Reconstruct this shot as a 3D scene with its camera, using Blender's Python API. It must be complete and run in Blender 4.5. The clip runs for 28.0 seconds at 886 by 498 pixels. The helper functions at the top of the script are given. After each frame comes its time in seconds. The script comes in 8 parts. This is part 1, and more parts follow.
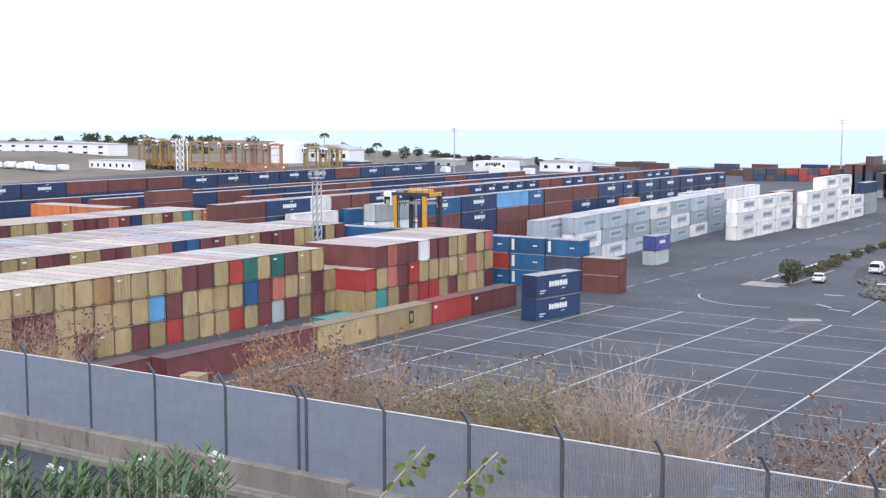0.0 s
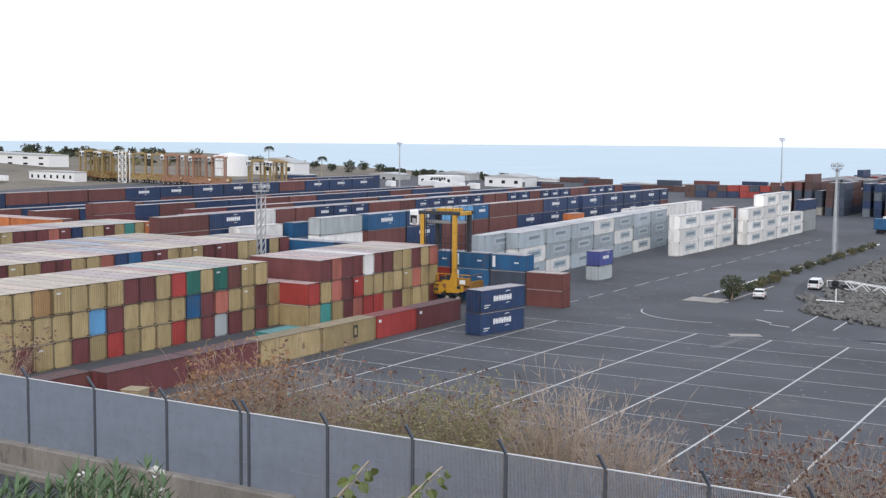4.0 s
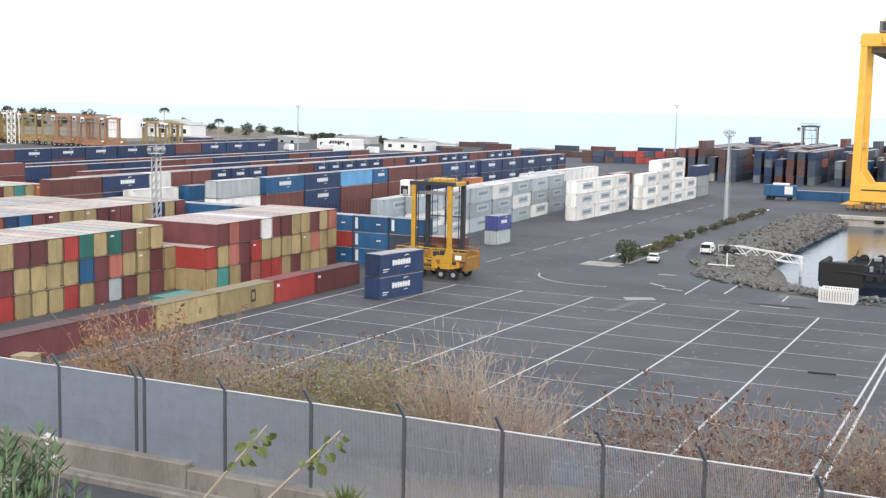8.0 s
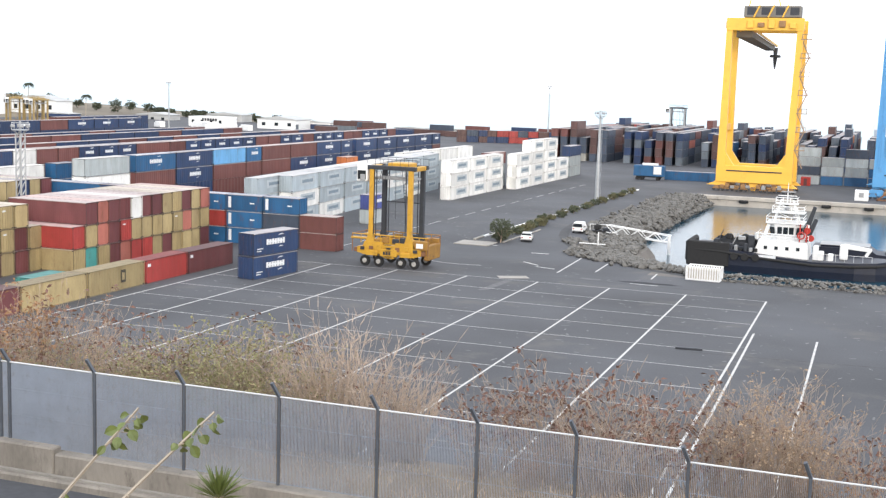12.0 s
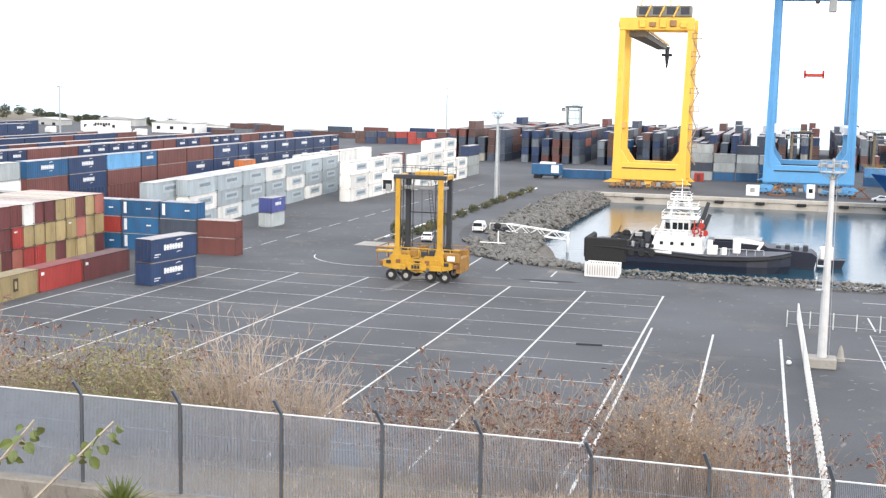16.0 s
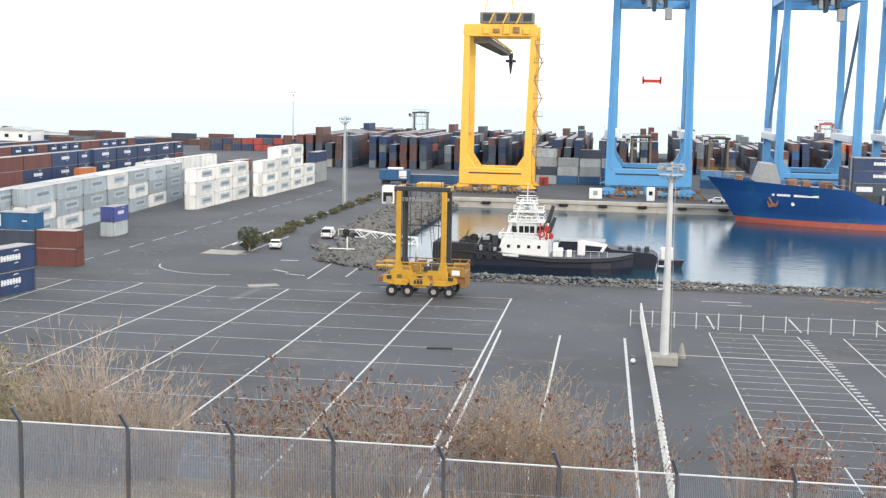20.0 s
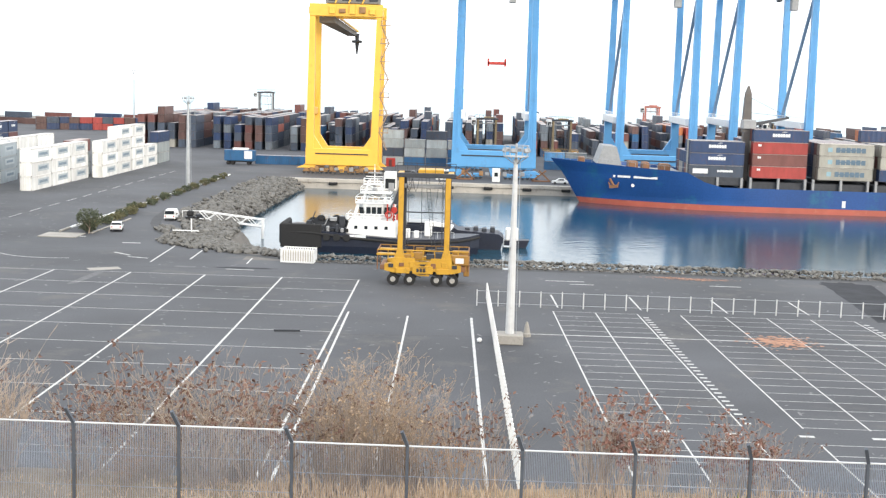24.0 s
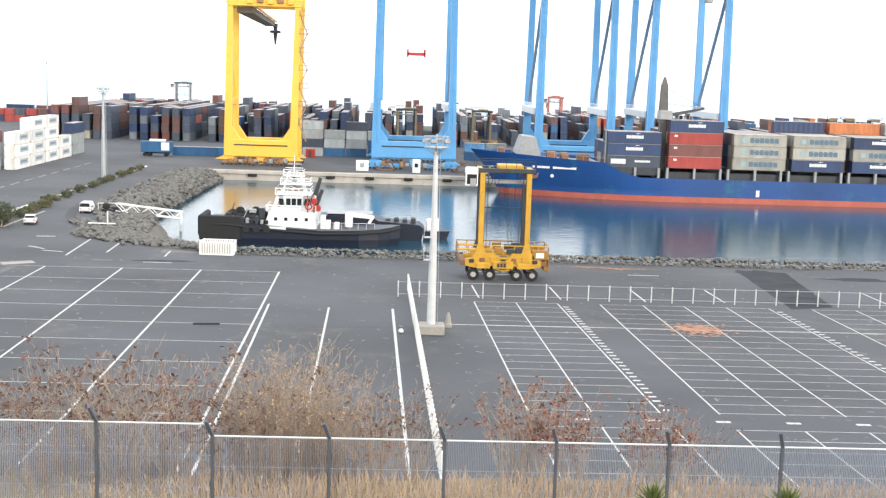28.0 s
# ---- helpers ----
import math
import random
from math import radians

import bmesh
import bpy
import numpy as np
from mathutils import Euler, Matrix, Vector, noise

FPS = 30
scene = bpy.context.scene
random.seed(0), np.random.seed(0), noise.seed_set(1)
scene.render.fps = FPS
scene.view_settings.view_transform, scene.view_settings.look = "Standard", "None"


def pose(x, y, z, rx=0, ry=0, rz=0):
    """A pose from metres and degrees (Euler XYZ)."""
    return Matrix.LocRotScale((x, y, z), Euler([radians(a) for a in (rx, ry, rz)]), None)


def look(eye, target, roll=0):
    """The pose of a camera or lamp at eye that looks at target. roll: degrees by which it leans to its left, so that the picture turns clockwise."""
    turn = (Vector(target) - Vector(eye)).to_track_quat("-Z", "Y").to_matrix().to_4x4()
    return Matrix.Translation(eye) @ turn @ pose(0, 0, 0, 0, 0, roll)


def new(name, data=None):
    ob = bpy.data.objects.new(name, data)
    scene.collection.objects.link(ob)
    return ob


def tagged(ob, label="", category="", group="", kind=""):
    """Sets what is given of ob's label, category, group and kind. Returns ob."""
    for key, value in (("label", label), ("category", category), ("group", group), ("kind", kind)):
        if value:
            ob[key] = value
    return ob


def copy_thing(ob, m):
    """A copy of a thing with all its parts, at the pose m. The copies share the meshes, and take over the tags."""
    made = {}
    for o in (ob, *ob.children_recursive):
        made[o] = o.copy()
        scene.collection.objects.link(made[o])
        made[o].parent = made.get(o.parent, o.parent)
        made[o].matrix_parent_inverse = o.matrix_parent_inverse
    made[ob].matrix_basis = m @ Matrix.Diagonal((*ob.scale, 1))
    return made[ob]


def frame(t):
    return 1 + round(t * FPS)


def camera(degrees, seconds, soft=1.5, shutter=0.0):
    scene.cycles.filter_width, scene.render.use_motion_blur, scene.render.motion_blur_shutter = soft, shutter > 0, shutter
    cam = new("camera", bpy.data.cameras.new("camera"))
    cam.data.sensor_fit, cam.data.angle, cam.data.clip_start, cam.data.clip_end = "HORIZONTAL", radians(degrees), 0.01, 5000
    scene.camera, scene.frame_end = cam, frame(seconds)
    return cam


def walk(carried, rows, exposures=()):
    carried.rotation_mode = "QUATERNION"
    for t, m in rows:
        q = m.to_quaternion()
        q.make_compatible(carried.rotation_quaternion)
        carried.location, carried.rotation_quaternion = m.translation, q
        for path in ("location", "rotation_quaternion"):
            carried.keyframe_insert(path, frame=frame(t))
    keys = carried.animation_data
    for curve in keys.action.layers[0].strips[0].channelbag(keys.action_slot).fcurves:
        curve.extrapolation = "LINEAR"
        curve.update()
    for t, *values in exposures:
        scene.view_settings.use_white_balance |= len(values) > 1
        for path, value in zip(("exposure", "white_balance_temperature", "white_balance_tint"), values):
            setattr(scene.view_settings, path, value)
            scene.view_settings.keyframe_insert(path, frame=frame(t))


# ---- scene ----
cam = camera(39.54, 28.0, soft=1.3)
# seconds, place, tilt, roll, turn of the hand-held camera on its terrace
PATH = [
    (0, 0, 0, 25, 84.16, 0.09, 33.60),
    (0.5, 0, 0, 25, 84.30, -0.08, 33.35),
    (1, 0, 0, 25, 84.28, -0.21, 32.82),
    (1.5, 0, 0, 25, 84.62, -0.31, 32.32),
    (2, 0, 0, 25, 84.77, -0.28, 32.22),
    (2.5, 0, 0, 25, 84.86, -0.40, 31.91),
    (3, 0, 0, 25, 84.62, -0.48, 31.52),
    (3.5, 0, 0, 25, 84.96, -0.49, 31.27),
    (5.5, 0, 0, 25, 83.90, -0.66, 30.11),
    (6, 0, 0, 25, 83.85, -0.68, 29.58),
    (6.5, 0, 0, 25, 83.83, -0.81, 29.15),
    (7, 0, 0, 25, 83.63, -0.91, 28.82),
    (7.5, 0, 0, 25, 83.70, -0.92, 27.79),
    (8, 0, 0, 25, 83.23, -1.08, 26.42),
    (8.5, 0, 0, 25, 83.01, -1.03, 25.43),
    (9, 0, 0, 25, 82.85, -1.19, 24.74),
    (9.5, 0, 0, 25, 82.87, -1.24, 23.97),
    (10, 0, 0, 25, 82.99, -1.44, 23.92),
    (10.5, 0, 0, 25, 82.82, -1.49, 23.18),
    (11, 0, 0, 25, 82.59, -1.49, 22.53),
    (11.5, 0, 0, 25, 82.44, -1.64, 21.64),
    (12, 0, 0, 25, 82.40, -1.71, 20.65),
    (12.5, 0, 0, 25, 82.12, -1.71, 19.79),
    (14.5, 0, 0, 25, 81.96, -1.55, 17.04),
    (15, 0, 0, 25, 82.07, -1.41, 16.32),
    (15.5, 0, 0, 25, 82.05, -1.27, 15.95),
    (16, 0, 0, 25, 82.56, -1.15, 15.93),
    (16.5, 0, 0, 25, 84.14, -0.98, 15.93),
    (17, 0, 0, 25, 84.00, -1.02, 16.08),
    (17.5, 0, 0, 25, 83.87, -1.16, 15.70),
    (18, 0, 0, 25, 83.48, -1.03, 14.86),
    (18.5, 0, 0, 25, 83.46, -0.89, 12.65),
    (19, 0, 0, 25, 83.35, -0.95, 11.15),
    (19.5, 0, 0, 25, 83.20, -1.09, 9.93),
    (20, 0, 0, 25, 82.96, -1.07, 8.86),
    (20.5, 0, 0, 25, 82.81, -1.11, 7.71),
    (21, 0, 0, 25, 82.74, -1.34, 6.77),
    (21.5, 0, 0, 25, 82.67, -1.39, 5.80),
    (23.5, 0, 0, 25, 82.33, -1.48, 2.82),
    (24, 0, 0, 25, 82.25, -1.67, 1.79),
    (24.5, 0, 0, 25, 82.24, -1.43, 0.95),
    (25, 0, 0, 25, 82.22, -1.46, 0.03),
    (25.5, 0, 0, 25, 82.11, -1.45, -0.56),
    (26, 0, 0, 25, 82.15, -1.43, -1.43),
    (26.5, 0, 0, 25, 82.14, -1.52, -1.78),
    (27, 0, 0, 25, 82.21, -1.59, -2.14),
    (27.5, 0, 0, 25, 82.19, -1.54, -2.27),
    (28, 0, 0, 25, 81.94, -1.77, -1.91),
]
walk(cam, [(t, pose(*p)) for t, *p in PATH], exposures=[(0, 0.17, 6100, 15), (1, 0.04, 6150, 14), (2, -0.18, 6200, 12), (3, -0.27, 6250, 12), (6, 0.02, 6500, 11), (8, 0.20, 6650, 10), (11, 0.42, 6700, 10), (12, 0.45, 6700, 10), (14, 0.5, 6750, 9), (15, 0.6, 6750, 9), (16, 0.6, 6750, 10), (16.6, 0.08, 6800, 8), (17, 0.10, 6800, 8), (18, 0.14, 6800, 8), (20, 0.32, 6800, 8), (23, 0.50, 6850, 8), (25, 0.65, 6900, 8), (28, 0.64, 6900, 8)])

# ---- light: bright thin overcast, glare over the sea ----
world = bpy.data.worlds.new("overcast_sky")
scene.world = world
world.use_nodes = True
wn, wl = world.node_tree.nodes, world.node_tree.links
wbg = wn["Background"]
sky = wn.new("ShaderNodeTexSky")
sky.sky_type = "NISHITA"
sky.sun_disc = False
sky.sun_elevation = radians(20)
sky.sun_rotation = radians(146)
sky.dust_density = 4.0
wmix = wn.new("ShaderNodeMixRGB")
wmix.inputs["Fac"].default_value = 0.8
wmix.inputs["Color2"].default_value = (10.9, 11.5, 12.6, 1)
wl.new(sky.outputs["Color"], wmix.inputs["Color1"])
wl.new(wmix.outputs["Color"], wbg.inputs["Color"])
wbg.inputs["Strength"].default_value = 0.135

sun_data = bpy.data.lights.new("sun", "SUN")
sun_data.energy = 1.1
sun_data.angle = radians(14)
sun_data.color = (1.0, 0.94, 0.86)
sun = new("sun", sun_data)
sun.matrix_basis = look((120, -60, 80), (0, 120, 0))

# ---- materials ----
MATS = {}


def material(name, color, rough=0.6, metal=0.0, vary=0.12, scale=3.0, bump=0.0, fine=40.0, stain=None, amount=0.0,
             per_object=0.0, stretch=(1, 1, 1), emit=None, spec=0.5):
    """A painted or mineral surface: base colour, two scales of variation, stains and fine relief."""
    if name in MATS:
        return MATS[name]
    m = bpy.data.materials.new(name)
    m.use_nodes = True
    n, l = m.node_tree.nodes, m.node_tree.links
    b = n["Principled BSDF"]
    b.inputs["Roughness"].default_value = rough
    b.inputs["Metallic"].default_value = metal
    b.inputs["Specular IOR Level"].default_value = spec
    tc = n.new("ShaderNodeTexCoord")
    mp = n.new("ShaderNodeMapping")
    mp.inputs["Scale"].default_value = stretch
    l.new(tc.outputs["Object"], mp.inputs["Vector"])
    big = n.new("ShaderNodeTexNoise")
    big.inputs["Scale"].default_value = scale
    big.inputs["Detail"].default_value = 5
    small = n.new("ShaderNodeTexNoise")
    small.inputs["Scale"].default_value = fine
    small.inputs["Detail"].default_value = 3
    oi = n.new("ShaderNodeObjectInfo")
    if per_object:
        add = n.new("ShaderNodeVectorMath")
        add.operation = "ADD"
        sc = n.new("ShaderNodeVectorMath")
        sc.operation = "SCALE"
        sc.inputs[0].default_value = (37, 53, 71)
        l.new(oi.outputs["Random"], sc.inputs["Scale"])
        l.new(mp.outputs["Vector"], add.inputs[0])
        l.new(sc.outputs["Vector"], add.inputs[1])
        src = add.outputs["Vector"]
    else:
        src = mp.outputs["Vector"]
    l.new(src, big.inputs["Vector"])
    l.new(src, small.inputs["Vector"])
    mixn = n.new("ShaderNodeMath")
    mixn.operation = "MULTIPLY_ADD"
    l.new(small.outputs["Fac"], mixn.inputs[0])
    mixn.inputs[1].default_value = 0.4
    l.new(big.outputs["Fac"], mixn.inputs[2])
    rng = n.new("ShaderNodeMapRange")
    rng.inputs["From Min"].default_value = 0.4
    rng.inputs["From Max"].default_value = 1.0
    rng.inputs["To Min"].default_value = 1 - vary
    rng.inputs["To Max"].default_value = 1 + vary
    l.new(mixn.outputs["Value"], rng.inputs["Value"])
    fac = rng.outputs["Result"]
    if per_object:
        r2 = n.new("ShaderNodeMapRange")
        r2.inputs["To Min"].default_value = 1 - per_object
        r2.inputs["To Max"].default_value = 1 + per_object
        l.new(oi.outputs["Random"], r2.inputs["Value"])
        mu = n.new("ShaderNodeMath")
        mu.operation = "MULTIPLY"
        l.new(fac, mu.inputs[0])
        l.new(r2.outputs["Result"], mu.inputs[1])
        fac = mu.outputs["Value"]
    col = n.new("ShaderNodeVectorMath")
    col.operation = "SCALE"
    col.inputs[0].default_value = color
    l.new(fac, col.inputs["Scale"])
    out = col.outputs["Vector"]
    if stain:
        st = n.new("ShaderNodeTexNoise")
        st.inputs["Scale"].default_value = scale * 2.3
        st.inputs["Detail"].default_value = 6
        st.inputs["Roughness"].default_value = 0.7
        l.new(src, st.inputs["Vector"])
        ramp = n.new("ShaderNodeMapRange")
        ramp.inputs["From Min"].default_value = 0.55
        ramp.inputs["From Max"].default_value = 0.72
        ramp.inputs["To Max"].default_value = amount
        l.new(st.outputs["Fac"], ramp.inputs["Value"])
        mx = n.new("ShaderNodeMixRGB")
        l.new(ramp.outputs["Result"], mx.inputs["Fac"])
        l.new(out, mx.inputs["Color1"])
        mx.inputs["Color2"].default_value = (*stain, 1)
        out = mx.outputs["Color"]
    l.new(out, b.inputs["Base Color"])
    if bump:
        bp = n.new("ShaderNodeBump")
        bp.inputs["Strength"].default_value = bump
        bp.inputs["Distance"].default_value = 0.03
        l.new(small.outputs["Fac"], bp.inputs["Height"])
        l.new(bp.outputs["Normal"], b.inputs["Normal"])
    if emit:
        b.inputs["Emission Color"].default_value = (*emit[:3], 1)
        b.inputs["Emission Strength"].default_value = emit[3]
    MATS[name] = m
    return m


RUST = (0.13, 0.05, 0.025)
CONT = {
    "tan": (0.37, 0.29, 0.15), "maroon": (0.14, 0.045, 0.048), "red": (0.36, 0.05, 0.045), "navy": (0.020, 0.045, 0.115),
    "blue": (0.018, 0.10, 0.23), "sky": (0.12, 0.33, 0.58), "teal": (0.07, 0.30, 0.28), "green": (0.03, 0.16, 0.13),
    "orange": (0.52, 0.17, 0.06), "white": (0.78, 0.78, 0.76), "grey": (0.36, 0.40, 0.41), "pink": (0.38, 0.13, 0.10),
    "brown": (0.155, 0.058, 0.052), "ochre": (0.42, 0.26, 0.12), "pale": (0.36, 0.42, 0.46), "violet": (0.06, 0.08, 0.26),
    "bone": (0.36, 0.35, 0.31), "slate": (0.055, 0.075, 0.11), "umber": (0.11, 0.06, 0.055), "steel": (0.16, 0.19, 0.22),
}
for key, c in CONT.items():
    material("paint_" + key, c, rough=0.5, vary=0.24, scale=0.6, fine=14, stain=RUST if key not in ("white", "grey", "pale", "bone") else (0.30, 0.25, 0.2),
             amount=0.5 if key not in ("white", "pale") else 0.3, per_object=0.2, stretch=(1, 1, 0.35), bump=0.05)
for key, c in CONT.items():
    # roofs paler than the walls: dust and bright sky put into the colour
    dust_and_sky = tuple(0.36 * a + 0.64 * d for a, d in zip(c, (0.53, 0.49, 0.47)))
    # frames darkened: shadow of the gaps between containers put into the colour, plus rust
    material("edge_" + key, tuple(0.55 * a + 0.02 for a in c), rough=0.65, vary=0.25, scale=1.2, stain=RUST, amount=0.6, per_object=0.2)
    material("roof_" + key, dust_and_sky, rough=0.8, vary=0.2, scale=0.35, fine=9, stain=(0.24, 0.16, 0.12), amount=0.4, per_object=0.16, bump=0.05)
asphalt = material("asphalt", (0.068, 0.071, 0.080), rough=0.88, vary=0.38, scale=0.05, fine=5, bump=0.4, stain=(0.12, 0.112, 0.105), amount=0.7)
paint_white = material("road_paint", (0.50, 0.50, 0.49), rough=0.8, vary=0.3, scale=1.0, fine=14, stain=(0.12, 0.12, 0.12), amount=0.85)
concrete = material("concrete", (0.31, 0.295, 0.27), rough=0.9, vary=0.2, scale=0.4, fine=9, bump=0.3, stain=(0.16, 0.15, 0.14), amount=0.6)
steel_grey = material("galvanised_steel", (0.42, 0.44, 0.46), rough=0.45, metal=0.6, vary=0.15, scale=1.5, fine=20)
dark_steel = material("dark_steel", (0.05, 0.055, 0.065), rough=0.5, metal=0.4, vary=0.2, scale=1.5)
rubber = material("rubber", (0.018, 0.018, 0.019), rough=0.85, vary=0.2, scale=4)
yellow_paint = material("yellow_paint", (0.54, 0.30, 0.032), rough=0.45, vary=0.16, scale=0.5, stain=(0.14, 0.075, 0.03), amount=0.65)
crane_yellow = material("crane_yellow", (0.86, 0.49, 0.075), rough=0.45, vary=0.08, scale=0.15, stain=(0.45, 0.25, 0.05), amount=0.35)
crane_blue = material("crane_blue", (0.10, 0.33, 0.62), rough=0.45, vary=0.1, scale=0.15, stain=(0.1, 0.18, 0.3), amount=0.4)
white_paint = material("white_paint", (0.78, 0.79, 0.79), rough=0.4, vary=0.06, scale=1, stain=(0.45, 0.42, 0.38), amount=0.3)
glass = material("dark_glass", (0.02, 0.025, 0.03), rough=0.08, vary=0.05, scale=1)
red_paint = material("red_paint", (0.45, 0.04, 0.03), rough=0.45, vary=0.12, scale=0.8, stain=RUST, amount=0.4)
amber_paint = material("grimy_amber_paint", (0.30, 0.155, 0.03), rough=0.6, vary=0.25, scale=0.9, stain=(0.07, 0.05, 0.035), amount=0.75)
rust_paint = material("rusty_brown_paint", (0.21, 0.10, 0.05), rough=0.6, vary=0.2, scale=0.8, stain=(0.12, 0.05, 0.03), amount=0.5)
grey_paint = material("grey_paint", (0.30, 0.31, 0.32), rough=0.5, vary=0.12, scale=1, stain=(0.15, 0.12, 0.1), amount=0.4)

# ---- mesh helpers ----


def mesh_of(name, verts, faces, mats, idx=None, smooth=False):
    me = bpy.data.meshes.new(name)
    me.from_pydata([tuple(v) for v in verts], [], faces)
    for m in (mats if isinstance(mats, (list, tuple)) else [mats]):
        me.materials.append(m)
    if idx is not None:
        me.polygons.foreach_set("material_index", idx)
    if smooth:
        me.polygons.foreach_set("use_smooth", [True] * len(me.polygons))
    me.update()
    return me


class Build:
    """Collects vertices and faces of one mesh."""

    def __init__(self):
        self.v, self.f, self.i = [], [], []

    def add(self, verts, faces, mi=0):
        o = len(self.v)
        self.v += [tuple(p) for p in verts]
        self.f += [tuple(o + k for k in q) for q in faces]
        self.i += [mi] * len(faces)
        return self

    def box(self, x0, x1, y0, y1, z0, z1, mi=0):
        return self.add([(x0, y0, z0), (x1, y0, z0), (x1, y1, z0), (x0, y1, z0), (x0, y0, z1), (x1, y0, z1), (x1, y1, z1), (x0, y1, z1)],
                        [(0, 3, 2, 1), (4, 5, 6, 7), (0, 1, 5, 4), (1, 2, 6, 5), (2, 3, 7, 6), (3, 0, 4, 7)], mi)

    def bevel_box(self, x0, x1, y0, y1, z0, z1, c=0.05, mi=0):
        """A box with its twelve edges cut off."""
        c = min(c, (x1 - x0) / 3, (y1 - y0) / 3, (z1 - z0) / 3)
        bm = bmesh.new()
        bmesh.ops.create_cube(bm, size=1)
        for v in bm.verts:
            v.co = ((x0 + x1) / 2 + v.co.x * (x1 - x0), (y0 + y1) / 2 + v.co.y * (y1 - y0), (z0 + z1) / 2 + v.co.z * (z1 - z0))
        bmesh.ops.bevel(bm, geom=bm.edges[:], offset=c, segments=1, affect="EDGES")
        return self.bm(bm, mi)

    def bm(self, bm, mi=0):
        bm.verts.index_update()
        self.add([v.co for v in bm.verts], [[v.index for v in f.verts] for f in bm.faces], mi)
        bm.free()
        return self

    def tube(self, p, q, r0, r1=None, n=8, mi=0, cap=True):
        """A round bar from p to q."""
        p, q = Vector(p), Vector(q)
        r1 = r0 if r1 is None else r1
        d = (q - p).normalized()
        a = d.cross(Vector((0, 0, 1)) if abs(d.z) < 0.95 else Vector((1, 0, 0))).normalized()
        b = d.cross(a)
        vs = []
        for c, r in ((p, r0), (q, r1)):
            for k in range(n):
                w = 2 * math.pi * k / n
                vs.append(c + a * (r * math.cos(w)) + b * (r * math.sin(w)))
        fs = [(k, k + n, (k + 1) % n + n, (k + 1) % n) for k in range(n)]
        if cap:
            fs += [tuple(range(n)), tuple(range(2 * n - 1, n - 1, -1))]
        return self.add(vs, fs, mi)

    def beam(self, p, q, w, h=None, mi=0, w1=None, h1=None):
        """A square bar from p to q, w wide and h deep; it may taper."""
        p, q = Vector(p), Vector(q)
        h = w if h is None else h
        w1, h1 = (w if w1 is None else w1), (h if h1 is None else h1)
        d = (q - p).normalized()
        a = d.cross(Vector((0, 0, 1))) if abs(d.z) < 0.999 else Vector((1, 0, 0))
        if abs(d.z) > 0.8:
            a = Vector((1, 0, 0)) - d * d.x
        a.normalize()
        b = d.cross(a)
        vs = []
        for c, ww, hh in ((p, w, h), (q, w1, h1)):
            vs += [c + a * (sx * ww / 2) + b * (sy * hh / 2) for sx, sy in ((-1, -1), (1, -1), (1, 1), (-1, 1))]
        return self.add(vs, [(0, 1, 2, 3), (7, 6, 5, 4), (0, 4, 5, 1), (1, 5, 6, 2), (2, 6, 7, 3), (3, 7, 4, 0)], mi)

    def prism(self, outline, y0, y1, mi=0):
        """An outline of (x, z) pairs drawn out along y."""
        n = len(outline)
        vs = [(x, y0, z) for x, z in outline] + [(x, y1, z) for x, z in outline]
        fs = [tuple(range(n)), tuple(range(2 * n - 1, n - 1, -1))] + [(k, k + n, (k + 1) % n + n, (k + 1) % n) for k in range(n)]
        return self.add(vs, fs, mi)

    def lathe(self, profile, cx=0, cy=0, n=16, mi=0):
        """A turned body about the upright axis through (cx, cy); profile of (radius, z)."""
        vs, fs = [], []
        for r, z in profile:
            vs += [(cx + r * math.cos(2 * math.pi * k / n), cy + r * math.sin(2 * math.pi * k / n), z) for k in range(n)]
        for j in range(len(profile) - 1):
            fs += [(j * n + k, j * n + (k + 1) % n, (j + 1) * n + (k + 1) % n, (j + 1) * n + k) for k in range(n)]
        fs += [tuple(range(n - 1, -1, -1)), tuple(range((len(profile) - 1) * n, len(profile) * n))]
        return self.add(vs, fs, mi)

    def mesh(self, name, mats, smooth=False):
        me = mesh_of(name, self.v, self.f, mats, self.i, smooth)
        bm = bmesh.new()
        bm.from_mesh(me)
        bmesh.ops.recalc_face_normals(bm, faces=bm.faces[:])
        bm.to_mesh(me)
        bm.free()
        return me

    def ob(self, name, mats, parent=None, m=None, label="", smooth=False):
        o = new(name, self.mesh(name, mats, smooth))
        o.parent = parent
        if m is not None:
            o.matrix_basis = m
        if label:
            o["label"] = label
        return o


def root(name, m, label, category, group="", kind=""):
    e = new(name)
    e.matrix_basis = m
    e.empty_display_size = 0.3
    return tagged(e, label, category, group, kind)

# ---- ground, water, quay ----
soil = material("dry_soil", (0.23, 0.17, 0.10), rough=0.95, vary=0.3, scale=0.3, fine=5, bump=0.4, stain=(0.30, 0.22, 0.10), amount=0.8)
far_land = material("far_land", (0.17, 0.145, 0.11), rough=0.95, vary=0.35, scale=0.02, fine=0.4, stain=(0.07, 0.08, 0.05), amount=0.9)
gravel = material("gravel", (0.15, 0.14, 0.13), rough=0.95, vary=0.35, scale=0.25, fine=4, bump=0.5, stain=(0.22, 0.2, 0.17), amount=0.6)
rock_mat = material("rock", (0.185, 0.18, 0.17), rough=0.9, vary=0.4, scale=0.8, fine=6, bump=0.4, per_object=0.3)
WATER_Z, QUAY_Y = -2.3, 305.0


def smooth(a, b, t):
    t = min(1, max(0, (t - a) / (b - a)))
    return t * t * (3 - 2 * t)


